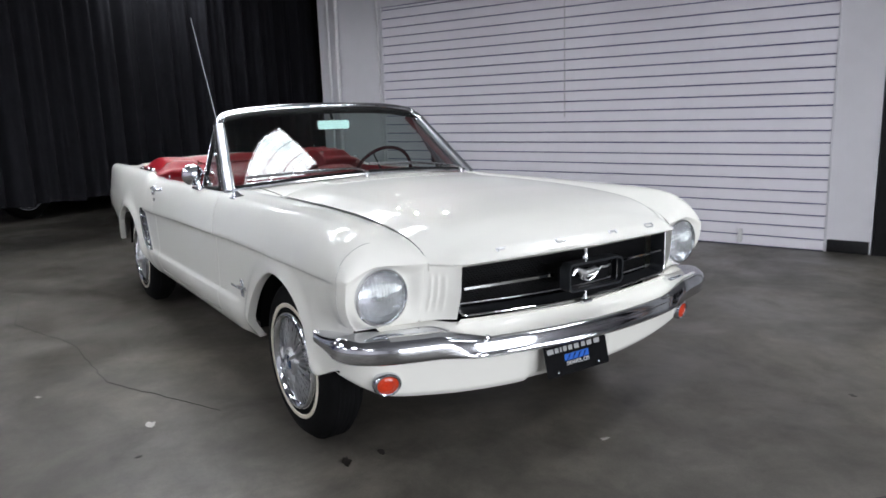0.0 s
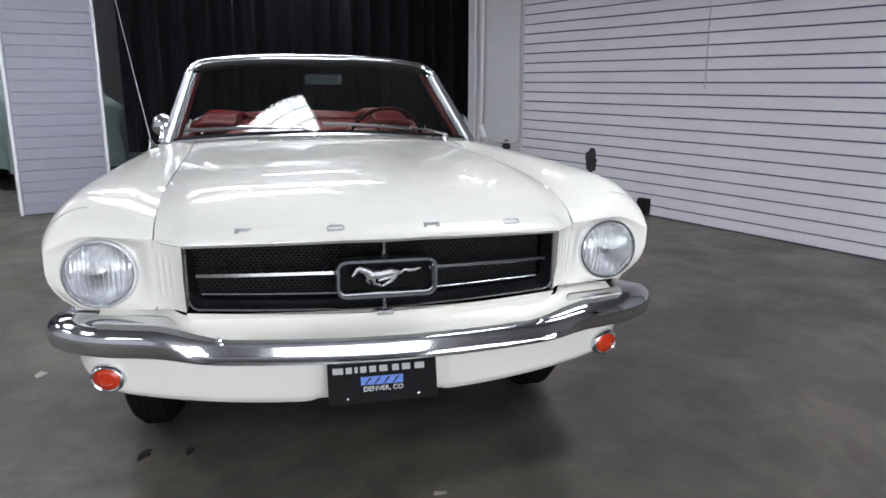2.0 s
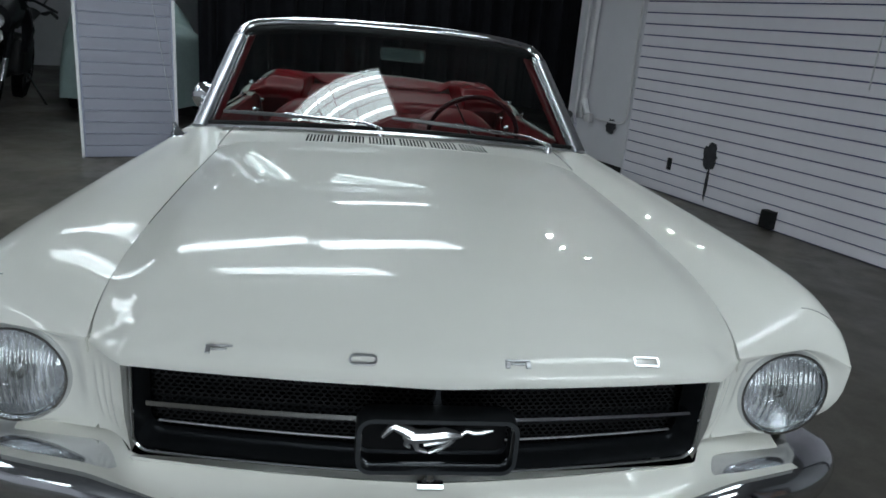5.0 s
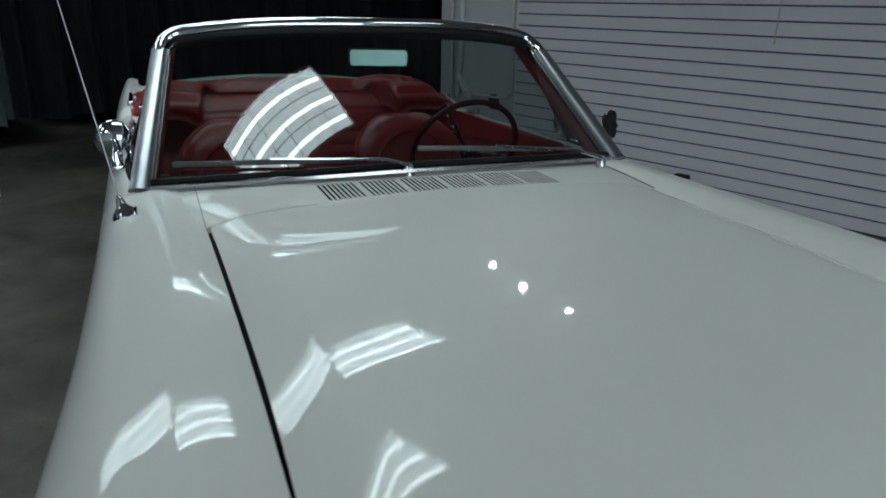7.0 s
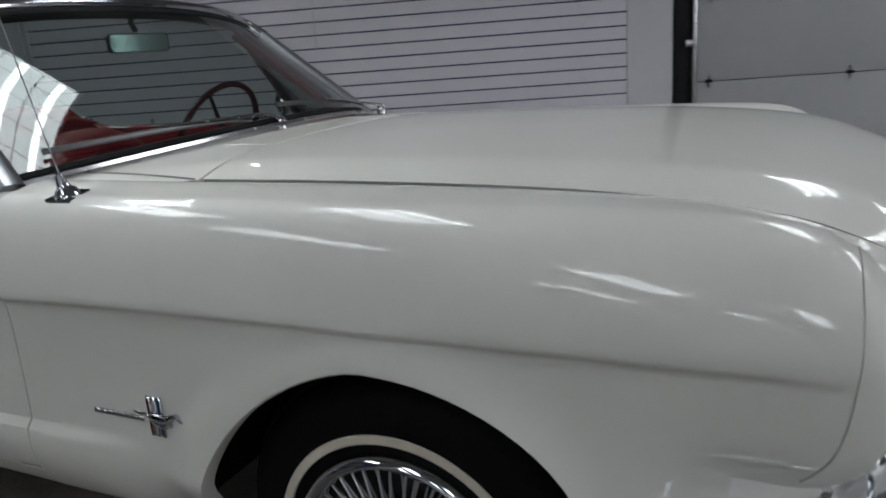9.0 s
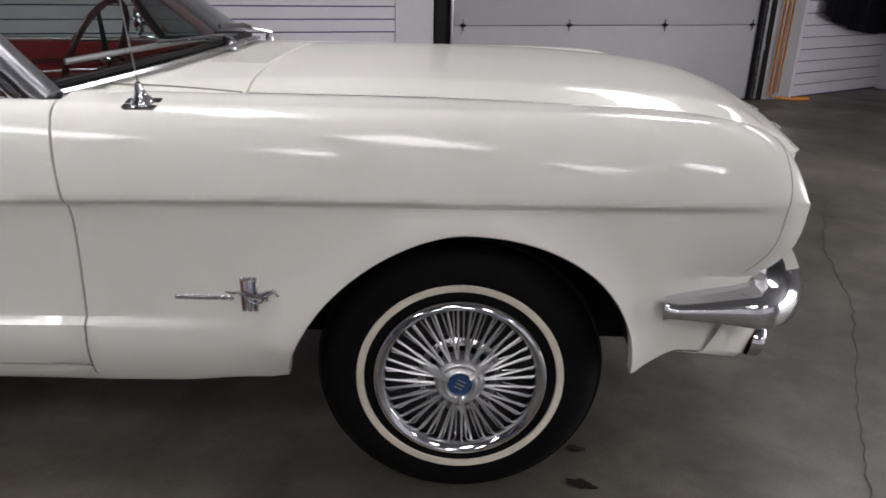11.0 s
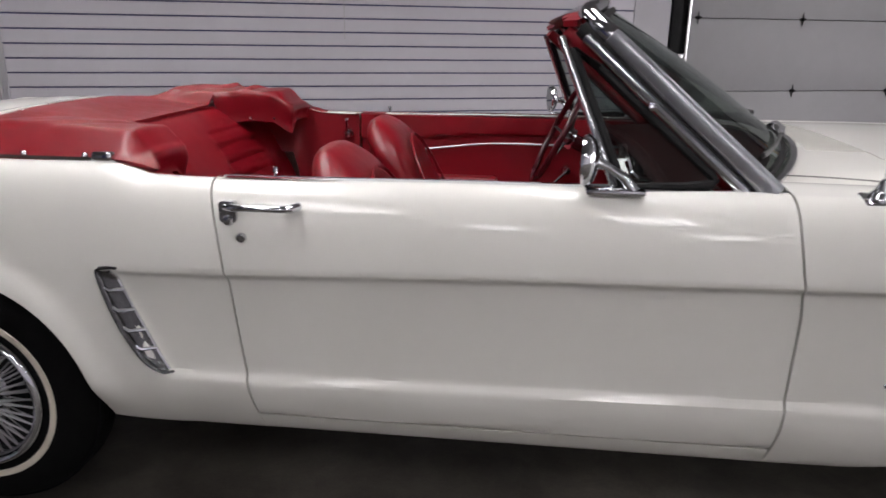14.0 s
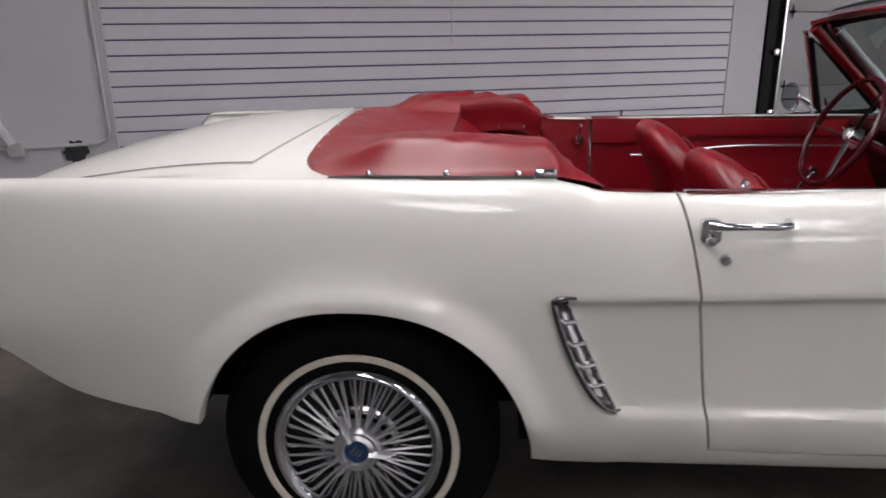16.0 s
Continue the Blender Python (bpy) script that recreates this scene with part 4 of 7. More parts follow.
bm = bmesh.new()
tube(bm, [(grille_x(y) - 0.045, y, 0.640 + 0.010 * abs(y / 0.5) ** 1.5) for y in spaced(-0.47, 0.47, 31)], 0.0022, 6)
part("grille_wire", bm, SATIN, grille, "thin bright wire across the mesh")
bm = bmesh.new()
grid(bm, lambda y, t: (lerp(grille_x(y) + 0.024, grille_x(y) - 0.01, t), y, lerp(0.602 + 0.016 * abs(y / 0.49) ** 1.5, 0.582, t)), spaced(-0.503, 0.503, 41), spaced(0, 1, 5))
part("grille_lip", bm, PAINT, car)
for s in (R, L):
    bm = bmesh.new()
    pts = [(grille_x(y) - 0.005, s * y, 0.712) for y in spaced(0.125, 0.475, 14)]
    sweep(bm, pts, [(-0.012, -0.004), (0.012, -0.005), (0.014, 0.0), (0.010, 0.005), (-0.012, 0.005)])
    part("grille_bar", bm, CHROME, grille, "slim chrome horizontal bar")
for z0, z1 in ((0.758, 0.80), (0.610, 0.662)):
    bm = bmesh.new()
    sweep(bm, [(2.182, 0, z0), (2.186, 0, (z0 + z1) / 2), (2.182, 0, z1)], ring(0.007, 8), size=lambda i: (1.6, 0.7, 1.3)[i])
    part("grille_post", bm, CHROME, grille, "chrome vertical post")
bm = bmesh.new()
sweep(bm, [(2.19, y, 0.605) for y in (-0.022, 0.022)], ring(0.009, 8))
part("grille_post_foot", bm, CHROME, grille)


def rounded(w, h, r, n=6):
    out = []
    for cx, cy, a0 in ((w - r, h - r, 0), (-w + r, h - r, 90), (-w + r, -h + r, 180), (w - r, -h + r, 270)):
        for i in range(n + 1):
            a = radians(a0 + 90 * i / n)
            out.append((cx + r * math.cos(a), cy + r * math.sin(a)))
    return out


# emblem: a rounded frame with a plain running animal shape
corral = Matrix.Translation((2.205, 0, 0.711)) @ Matrix.Rotation(radians(90), 4, "Z") @ Matrix.Rotation(radians(90), 4, "X")
bm = bmesh.new()
sweep(bm, [corral @ Vector((x, y, 0)) for x, y in rounded(0.127, 0.047, 0.022)], [(-0.0045, -0.036), (0.0028, -0.036), (0.0042, 0.006), (0.0022, 0.013), (-0.0035, 0.013), (-0.0045, 0.011)], closed=True)
emblem = part("grille_emblem", bm, GUNMETAL, car, "dark metal emblem frame with chrome edge and running animal", angle=30)
bm = bmesh.new()
tube(bm, [corral @ Vector((x, y, 0.014)) for x, y in rounded(0.1225, 0.0425, 0.018)], 0.0024, 6, closed=True)
part("emblem_inner_ring", bm, CHROME, emblem, "thin chrome edge")
bm = bmesh.new()
prism(bm, rounded(0.122, 0.042, 0.018), -0.028, -0.024, corral)
part("emblem_backing", bm, DARK, emblem, "black backing panel")


def animal(bm, m, k=1.0):
    """A plain running silhouette built of rounded limbs."""
    def limb(pts, sizes):
        sweep(bm, [m @ Vector((x * k, y * k, 0)) for x, y in pts], ring(0.010 * k, 8, 0.010 * k), size=lambda i: sizes[i])
    limb([(-0.054, 0.004), (-0.040, 0.002), (-0.015, 0.003), (0.013, 0.007), (0.030, 0.006), (0.042, 0.004)], (0.7, 1.3, 1.15, 1.2, 0.8, 0.3))
    limb([(-0.042, 0.006), (-0.056, 0.014), (-0.070, 0.020), (-0.076, 0.016), (-0.088, 0.000)], (1.2, 0.95, 0.75, 0.65, 0.35))
    limb([(0.038, 0.005), (0.049, 0.013), (0.060, 0.010), (0.075, 0.011), (0.092, 0.015)], (0.3, 0.4, 0.45, 0.42, 0.2))
    limb([(-0.044, -0.002), (-0.050, -0.014), (-0.042, -0.019)], (0.8, 0.35, 0.25))
    limb([(-0.036, -0.004), (-0.030, -0.022), (-0.014, -0.027)], (0.8, 0.4, 0.3))
    limb([(0.024, 0.000), (0.011, -0.018), (-0.011, -0.028)], (0.9, 0.45, 0.3))
    limb([(0.018, -0.002), (0.000, -0.010), (-0.020, -0.014)], (0.8, 0.4, 0.25))


bm = bmesh.new()
animal(bm, corral @ Matrix.Translation((0.0, 0.002, 0.008)), 1.0)
part("emblem_animal", bm, material("bright_satin_chrome", (0.85, 0.85, 0.87), 0.28, 0.9, vary=0.04, scale=40), emblem, "plain chrome running animal shape")

# separate chrome marks across the hood's lip, as plain shapes
def mark_bar(bm, m, a0, a1, b0, b1):
    """A raised bar between two corners of the mark's own plane: a across the hood, b up it."""
    box(bm, -b1, -b0, a0, a1, -0.002, 0.003, bevel=0.0008, seg=1, m=m)


for n, y in enumerate((-0.352, -0.125, 0.125, 0.358)):
    near = min((hood_point(y / 0.579, v) for v in spaced(0.9, 1, 41)), key=lambda p: abs(p[0] - hood_front(y) + 0.034))
    m = Matrix.Translation((near[0], y, near[2] + 0.002)) @ Matrix.Rotation(radians(38), 4, "Y")
    bm = bmesh.new()
    if n in (1, 3):
        sweep(bm, [m @ Vector((b, a, 0.001)) for a, b in rounded(0.021, 0.0075, 0.0072 if n == 1 else 0.003, 5)], [(-0.0017, -0.002), (0.0017, -0.002), (0.0017, 0.002), (-0.0017, 0.002)], closed=True)
    else:
        mark_bar(bm, m, -0.021, 0.021, 0.004, 0.0075)
        mark_bar(bm, m, -0.021, -0.013, -0.0075, 0.0035)
        mark_bar(bm, m, -0.012, 0.012, -0.0015, 0.0015)
        if n == 2:
            mark_bar(bm, m, 0.013, 0.021, -0.0075, 0.0035)
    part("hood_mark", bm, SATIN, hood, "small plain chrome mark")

# front bumper: a chrome blade with a centre peak and wrapped ends


def bumper_path(t):
    """Half the bumper's line, from its middle (t = 0) to its end behind the corner (t = 1): x, y and the blade's height."""
    if t < 0.62:
        y = lerp(0, 0.68, t / 0.62)
        return (2.240 - 0.118 * (y / 0.68) ** 1.8, y)
    if t < 0.82:
        a = (t - 0.62) / 0.2 * math.pi / 2
        return (2.122 - 0.12 * (1 - math.cos(a)) - 0.050 * math.sin(a), 0.68 + 0.205 * math.sin(a))
    return (lerp(1.952, 1.775, (t - 0.82) / 0.18), lerp(0.885, 0.872, (t - 0.82) / 0.18))


def bumper_point(t, k):
    """k runs round the blade's section."""
    s = -1 if t < 0 else 1
    x, y = bumper_path(abs(t))
    x2, y2 = bumper_path(min(1.0, abs(t) + 0.01))
    tx, ty = x2 - x, y2 - y
    n = math.hypot(tx, ty) or 1
    ox, oy = ty / n, -tx / n
    e = sm((abs(t) - 0.40) / 0.16)
    mid = lerp(0.534, 0.548, e) - 0.010 * sm((abs(t) - 0.8) / 0.2)
    bar = [(-0.055, -0.044), (-0.022, -0.052), (-0.003, -0.051), (0.004, -0.046), (0.004, -0.041), (-0.003, -0.037), (-0.008, -0.031), (-0.009, -0.012), (-0.013, 0.004), (-0.026, 0.017), (-0.046, 0.022)]
    end = [(-0.055, -0.045), (-0.022, -0.052), (-0.004, -0.050), (0.005, -0.043), (0.007, -0.034), (0.010, -0.020), (0.010, -0.004), (0.003, 0.016), (-0.018, 0.032), (-0.055, 0.040), (-0.10, 0.036)]
    o, h = lerp(bar[k][0], end[k][0], e), lerp(bar[k][1], end[k][1], e)
    tip = sm((abs(t) - 0.72) / 0.28)
    o *= 1 - 0.45 * tip
    h *= 1 - 0.58 * tip
    return (x + ox * o, s * (y + oy * o), mid + h)


# painted deflector between bumper and grille
bm = bmesh.new()


def deflector(y, v):
    a = abs(y)
    rear = grille_x(y) + 0.004 if a < 0.5 else lerp(grille_x(0.5) + 0.004, 1.995, sm((a - 0.5) / 0.1))
    front = 2.240 - 0.118 * (a / 0.68) ** 1.8 - 0.010
    x = lerp(rear, front, v)
    z = lerp(0.592, lerp(0.553, 0.588, sm((a - 0.40) / 0.2)), v) - 0.006 * y / 0.7
    return (x, y + 0.004, z - 0.008 * math.sin(math.pi * v))


grid(bm, deflector, spaced(-0.74, 0.74, 75), spaced(-0.15, 1, 10))
part("stone_deflector", bm, PAINT, car)
bm = bmesh.new()
ts = spaced(-1, 1, 141)
rows = grid(bm, bumper_point, ts, range(11))
for r in (rows[0], rows[-1]):
    bm.faces.new(r if r is rows[0] else r[::-1])
tidy(bm)
bumper = part("front_bumper", bm, BUMPER, car, "curved chrome front bumper", angle=50, clean=False)
bumper.matrix_basis = pose(0, 0.008, 0, -0.5, 0, 0)
for s in (R, L):
    bm = bmesh.new()
    lathe(bm, [(0.0, 0.012), (0.008, 0.010), (0.011, 0.0)], 14, Matrix.Translation((2.172, s * 0.44, 0.548)) @ Matrix.Rotation(radians(80), 4, "Y"))
    part("bumper_bolt", bm, CHROME, bumper)

# valance below the bumper, with the turn signals and the plate


def valance(t, v):
    if t < 0.8:
        y = lerp(0, 0.70, t / 0.8)
        x = 2.150 - 0.085 * (y / 0.7) ** 2.4
    else:
        a = (t - 0.8) / 0.2 * math.pi / 2
        y = 0.70 + 0.130 * math.sin(a)
        x = 2.065 - 0.11 * (1 - math.cos(a)) - 0.03 * math.sin(a)
    zb = 0.322 + 0.055 * (y / 0.79) ** 2.2 + 0.045 * sm((t - 0.78) / 0.22)
    z = lerp(0.515, zb, v)
    x -= 0.045 * v + 0.012 * sm((v - 0.9) / 0.1) + 0.01 * (1 - v)
    y -= 0.012 * v * sm((t - 0.7) / 0.3)
    # shallow pocket for the plate
    x -= 0.02 * sm((0.205 - y) / 0.04)
    return (x, y, z)


bm = bmesh.new()
for s in (R, L):
    rows = grid(bm, lambda t, v: (valance(t, v)[0], s * valance(t, v)[1], valance(t, v)[2]), spaced(0, 0.78, 40) + spaced(0.79, 1, 16), spaced(0, 0.88, 10) + [0.92, 0.96, 1.0])
    fold(bm, [r[-1] for r in rows], (-0.05, 0, 0.004))
tidy(bm)
part("front_valance", bm, PAINT, car, clean=False)
for s in (R, L):
    m = Matrix.Translation((2.036, s * 0.726, 0.420 if s < 0 else 0.406)) @ Matrix.Rotation(radians(s * 13), 4, "Z") @ Matrix.Rotation(radians(97), 4, "Y")
    bm = bmesh.new()
    lathe(bm, [(0.034, -0.002), (0.036, 0.006), (0.040, 0.008), (0.045, 0.005), (0.048, -0.004), (0.048, -0.02)], 32, m @ Matrix.Diagonal((0.86, 1.0, 1, 1)))
    sig = part("turn_signal", bm, CHROME, car, "round amber turn signal in a chrome ring")
    bm = bmesh.new()
    lathe(bm, [(0.0, 0.007), (0.006, 0.007), (0.008, 0.004), (0.018, 0.004), (0.020, 0.006), (0.030, 0.003), (0.0355, -0.002)], 28, m @ Matrix.Diagonal((0.86, 1.0, 1, 1)))
    tidy(bm)
    part("lens", bm, AMBER, sig, "amber lens", clean=False)

plate_m = Matrix.Translation((2.142, 0, 0.411)) @ Matrix.Rotation(radians(90), 4, "Z") @ Matrix.Rotation(radians(76), 4, "X")
bm = bmesh.new()
prism(bm, rounded(0.1525, 0.0762, 0.008, 3), 0, 0.002, plate_m)
plate = part("front_plate", bm, PLATE, car, "black dealer plate with white lettering")
for x, w in ((-0.124, 0.034), (-0.094, 0.020), (-0.074, 0.009), (-0.054, 0.020), (-0.028, 0.022), (0.002, 0.027), (0.036, 0.022), (0.066, 0.028), (0.104, 0.033)):
    bm = bmesh.new()
    prism(bm, [(x - w * 0.42, 0.007), (x + w * 0.42, 0.007), (x + w * 0.42, 0.024), (x - w * 0.42, 0.024)], 0.002, 0.003, plate_m)
    part("plate_bar", bm, PRINT_GREY, plate)
text_part("plate_lettering", "DENVER, CO", 0.0185, plate_m @ Matrix.Translation((0, -0.0395, 0.0025)), PRINT_WHITE, plate, wide=1.05)
bm = bmesh.new()
prism(bm, [(-0.062, -0.028), (0.056, -0.028), (0.056, -0.005), (-0.062, -0.005)], 0.002, 0.003, plate_m)
part("plate_block", bm, PRINT_BLUE, plate, "blue block")
for k in range(4):
    bm = bmesh.new()
    x = -0.052 + 0.026 * k
    prism(bm, [(x, -0.026), (x + 0.004, -0.026), (x + 0.022, -0.007), (x + 0.014, -0.009)], 0.003, 0.0035, plate_m)
    part("plate_stripe", bm, PLATE, plate)
for x in (-0.10, 0.10):
    bm = bmesh.new()
    lathe(bm, [(0.0, 0.004), (0.004, 0.003), (0.005, 0.001)], 10, plate_m @ Matrix.Translation((x, -0.062, 0)))
    part("plate_screw", bm, STEEL, plate)

# ==== wheels ====
def build_wheel():
    """A wheel about its own centre, its outer face towards -y."""
    face = Matrix.Rotation(radians(90), 4, "X")
    bm = bmesh.new()
    lathe(bm, [(0.19, 0.075), (0.215, 0.083), (0.245, 0.085), (0.275, 0.080), (0.293, 0.071), (0.305, 0.059), (0.313, 0.047), (0.318, 0.034), (0.3205, 0.0), (0.318, -0.034), (0.313, -0.047), (0.305, -0.059), (0.28, -0.08), (0.2, -0.08)], 72, face)
    tyre = part("wheel", bm, TYRE, car, "whitewall tyre with chrome wire-spoke wheel cover")
    for h in (-0.036, -0.018, 0.0, 0.018, 0.036):
        bm = bmesh.new()
        lathe(bm, [(0.3175, h - 0.0022), (0.3222, h - 0.003), (0.3222, h + 0.003), (0.3175, h + 0.0022)], 72, face)
        part("tread_groove", bm, DARK, tyre)
    for k in range(4):
        bm = bmesh.new()
        h = -0.027 + 0.018 * k
        lathe(bm, [(0.319, h - 0.0068), (0.3245, h - 0.006), (0.3245, h + 0.006), (0.319, h + 0.0068)], 72, face)
        part("tread_rib", bm, TYRE, tyre)
    bm = bmesh.new()
    lathe(bm, [(0.2140, 0.0825), (0.2155, 0.0862), (0.2225, 0.0872), (0.2300, 0.0865), (0.2315, 0.0835)], 72, face)
    part("whitewall_band", bm, WHITEWALL, tyre, "cream whitewall band")
    bm = bmesh.new()
    lathe(bm, [(0.196, 0.070), (0.195, 0.084), (0.190, 0.093), (0.183, 0.096), (0.175, 0.092), (0.168, 0.082), (0.164, 0.066), (0.162, 0.045)], 72, face)
    part("cover_rim", bm, CHROME, tyre, "chrome cover rim")
    bm = bmesh.new()
    lathe(bm, [(0.196, 0.070), (0.19, 0.050), (0.162, 0.045), (0.15, 0.035), (0.10, 0.03), (0.0, 0.03)], 48, face)
    tidy(bm)
    part("cover_dish", bm, DISH, tyre, clean=False)
    bm = bmesh.new()
    lathe(bm, [(0.098, 0.040), (0.096, 0.064), (0.088, 0.070), (0.078, 0.068), (0.066, 0.050)], 48, face)
    part("inner_ring", bm, STEEL, tyre, "steel inner ring")
    for layer, (n, tilt, r0, y0, y1) in enumerate(((40, 1.4, 0.046, -0.090, -0.074), (40, -2.5, 0.085, -0.062, -0.060))):
        bm = bmesh.new()
        tube(bm, [(r0, y0, 0), ((r0 + 0.167) / 2, (y0 + y1) / 2 - 0.001, 0), (0.167, y1, 0)], 0.0034 - 0.0013 * layer, 6, size=lambda i: (0.9, 1.0, 0.75)[i])
        me = None
        for k in range(n):
            if me is None:
                ob = part("spoke", bm, SATIN, tyre)
                me = ob.data
            else:
                ob = new("spoke", me)
                ob.parent = tyre
            lean = tilt * (1 if k % 2 else -1)
            turn = Matrix.Rotation(2 * math.pi * (k - 0.10 * (k % 2) + 0.5 * layer) / n, 4, "Y")
            ob.matrix_basis = turn @ Matrix.Translation((0.167, 0, 0)) @ Matrix.Rotation(radians(lean), 4, "Y") @ Matrix.Translation((-0.167, 0, 0))
    bm = bmesh.new()
    lathe(bm, [(0.058, 0.055), (0.058, 0.084), (0.053, 0.098), (0.047, 0.1025), (0.041, 0.101), (0.037, 0.106), (0.033, 0.1085), (0.029, 0.106), (0.028, 0.101)], 40, face)
    for k in range(3):
        m = Matrix.Rotation(radians(120 * k + 60), 4, "Y")
        sweep(bm, [m @ Vector((0.03, -0.092, 0)), m @ Vector((0.06, -0.094, 0)), m @ Vector((0.088, -0.086, 0))], ring(0.024, 10, 0.008), size=lambda i: (1, 0.85, 0.4)[i])
    hub = part("spinner_hub", bm, SATIN, tyre, "three-eared spinner hub")
    bm = bmesh.new()
    lathe(bm, [(0.0, 0.104), (0.015, 0.1035), (0.0285, 0.1015)], 30, face)
    tidy(bm)
    part("hub_cap", bm, BADGE_BLUE, tyre, "blue enamel centre cap", clean=False)
    for z in (-0.009, 0.0, 0.009):
        bm = bmesh.new()
        box(bm, -0.010, 0.010, -0.1046, -0.1030, z - 0.0015, z + 0.0015)
        part("cap_bar", bm, STEEL, tyre)
    return tyre


wheel = build_wheel()
HALF = 0.69
UPRIGHT = LEAN.inverted()
wheel.matrix_basis = UPRIGHT @ pose(1.3715, -HALF, 0.3245, 0, 25, 0)
for x, s in ((-1.3715, -1), (1.3715, 1), (-1.3715, 1)):
    w = copy_thing(wheel, UPRIGHT @ pose(x, s * HALF, 0.3245, 0, 40 * x, 180 if s > 0 else 0))

# ==== cockpit ====
def cushion(bm, f, us, vs, t):
    """A padded sheet with thickness."""
    grid(bm, f, us, vs)
    thicken(bm, t)


bm = bmesh.new()
grid(bm, lambda x, y: (x, y, 0.33 + 0.10 * math.exp(-(y / 0.14) ** 2) * (1 if x < 0.5 else 1) + 0.10 * sm((x - 0.35) / 0.3)), spaced(-0.93, 0.72, 24), spaced(-0.69, 0.69, 28))
part("cockpit_floor", bm, RED_CARPET, car, "dark red carpet")
bm = bmesh.new()
box(bm, 0.70, 0.72, -0.69, 0.69, 0.33, 0.86)
part("firewall", bm, DARK, car, smooth=False)

for s in (R, L):
    # door card, with a stepped pad, a bright strip and an arm rest
    bm = bmesh.new()

    def card(x, v):
        z = lerp(0.36, 0.902, v)
        y = 0.675 + 0.03 * v
        top = lerp(0.80, 0.83, sm((x + 0.6) / 0.5))
        y -= 0.014 * sm((z - top) / 0.010)
        y -= 0.010 * sm((0.62 - z) / 0.01)
        return (x, s * y, z)
    rows = grid(bm, card, spaced(-0.675, 0.54, 40), spaced(0, 1, 60))
    fold(bm, [r[-1] for r in rows], (0, s * 0.05, 0.008))
    tidy(bm)
    panel = part("door_card", bm, RED, car, "red vinyl door panel", clean=False)
    bm = bmesh.new()
    tube(bm, [(x, s * 0.681, lerp(0.762, 0.800, sm((x + 0.52) / 0.45))) for x in spaced(-0.52, 0.5, 24)], 0.0045, 6)
    part("door_strip", bm, STAINLESS, panel, "bright metal trim strip")
    bm = bmesh.new()
    box(bm, -0.42, -0.10, s * 0.665 - 0.035, s * 0.665 + 0.035, 0.60, 0.665, bevel=0.02, seg=3)
    part("arm_rest", bm, RED, panel)
    bm = bmesh.new()
    lathe(bm, [(0, 0.02), (0.016, 0.018), (0.02, 0)], 16, pose(0.18, s * 0.672, 0.70, 90 * s, 0, 0))
    tube(bm, [(0.18, s * 0.65, 0.70), (0.14, s * 0.645, 0.66), (0.12, s * 0.635, 0.64)], 0.006, 8)
    part("door_crank", bm, CHROME, panel)
    bm = bmesh.new()
    tube(bm, [(-0.56, s * 0.725, 0.90), (-0.56, s * 0.725, 0.928)], 0.004, 8)
    lathe(bm, [(0, 0.012), (0.006, 0.010), (0.007, 0.0), (0.004, -0.004)], 12, pose(-0.56, s * 0.725, 0.924))
    part("lock_knob", bm, CHROME, panel)
    # chrome cap along the door's top
    bm = bmesh.new()
    sweep(bm, [(x, s * 0.722, belt_z(x) + 0.002) for x in spaced(-0.68, 0.20, 24)], [(-0.007, -0.003), (0.007, -0.003), (0.006, 0.003), (-0.006, 0.003)])
    part("belt_strip", bm, CHROME, panel)
    # inner quarter trim beside the rear seat
    bm = bmesh.new()

    def trim(x, v):
        z = lerp(lerp(0.40, 0.74, sm((-0.90 - x) / 0.06)), belt_z(x) - 0.006, v)
        return (x, s * (0.668 + 0.04 * v + 0.006 * math.sin(9 * x)), z)
    rows = grid(bm, trim, spaced(-1.22, -0.685, 24), spaced(0, 1, 14))
    fold(bm, [r[-1] for r in rows], (0, s * 0.03, 0.006))
    tidy(bm)
    quarter = part("quarter_trim", bm, RED, car, "red vinyl quarter trim", clean=False)
    bm = bmesh.new()
    lathe(bm, [(0, 0.03), (0.013, 0.028), (0.022, 0.014), (0.024, 0)], 18, pose(-0.73, s * 0.692, 0.820, 90 * s, 0, 0))
    sweep(bm, [(-0.73, s * 0.662, 0.820), (-0.728, s * 0.655, 0.852), (-0.727, s * 0.655, 0.882)], ring(0.007, 8, 0.004))
    lathe(bm, [(0, 0.02), (0.008, 0.018), (0.009, 0)], 12, pose(-0.727, s * 0.655, 0.880, 90 * s, 0, 0))
    part("window_crank", bm, CHROME, quarter, "chrome window crank")
    bm = bmesh.new()
    box(bm, -0.795, -0.692, s * 0.645 - 0.035, s * 0.645 + 0.035, 0.640, 0.682, bevel=0.014, seg=3)
    rest = part("armrest", bm, RED, quarter, "padded red vinyl armrest")
    bm = bmesh.new()
    box(bm, -0.775, -0.725, s * 0.640 - 0.015, s * 0.640 + 0.015, 0.680, 0.687, bevel=0.003)
    part("ashtray_lid", bm, STEEL, rest, "dull metal ashtray lid")


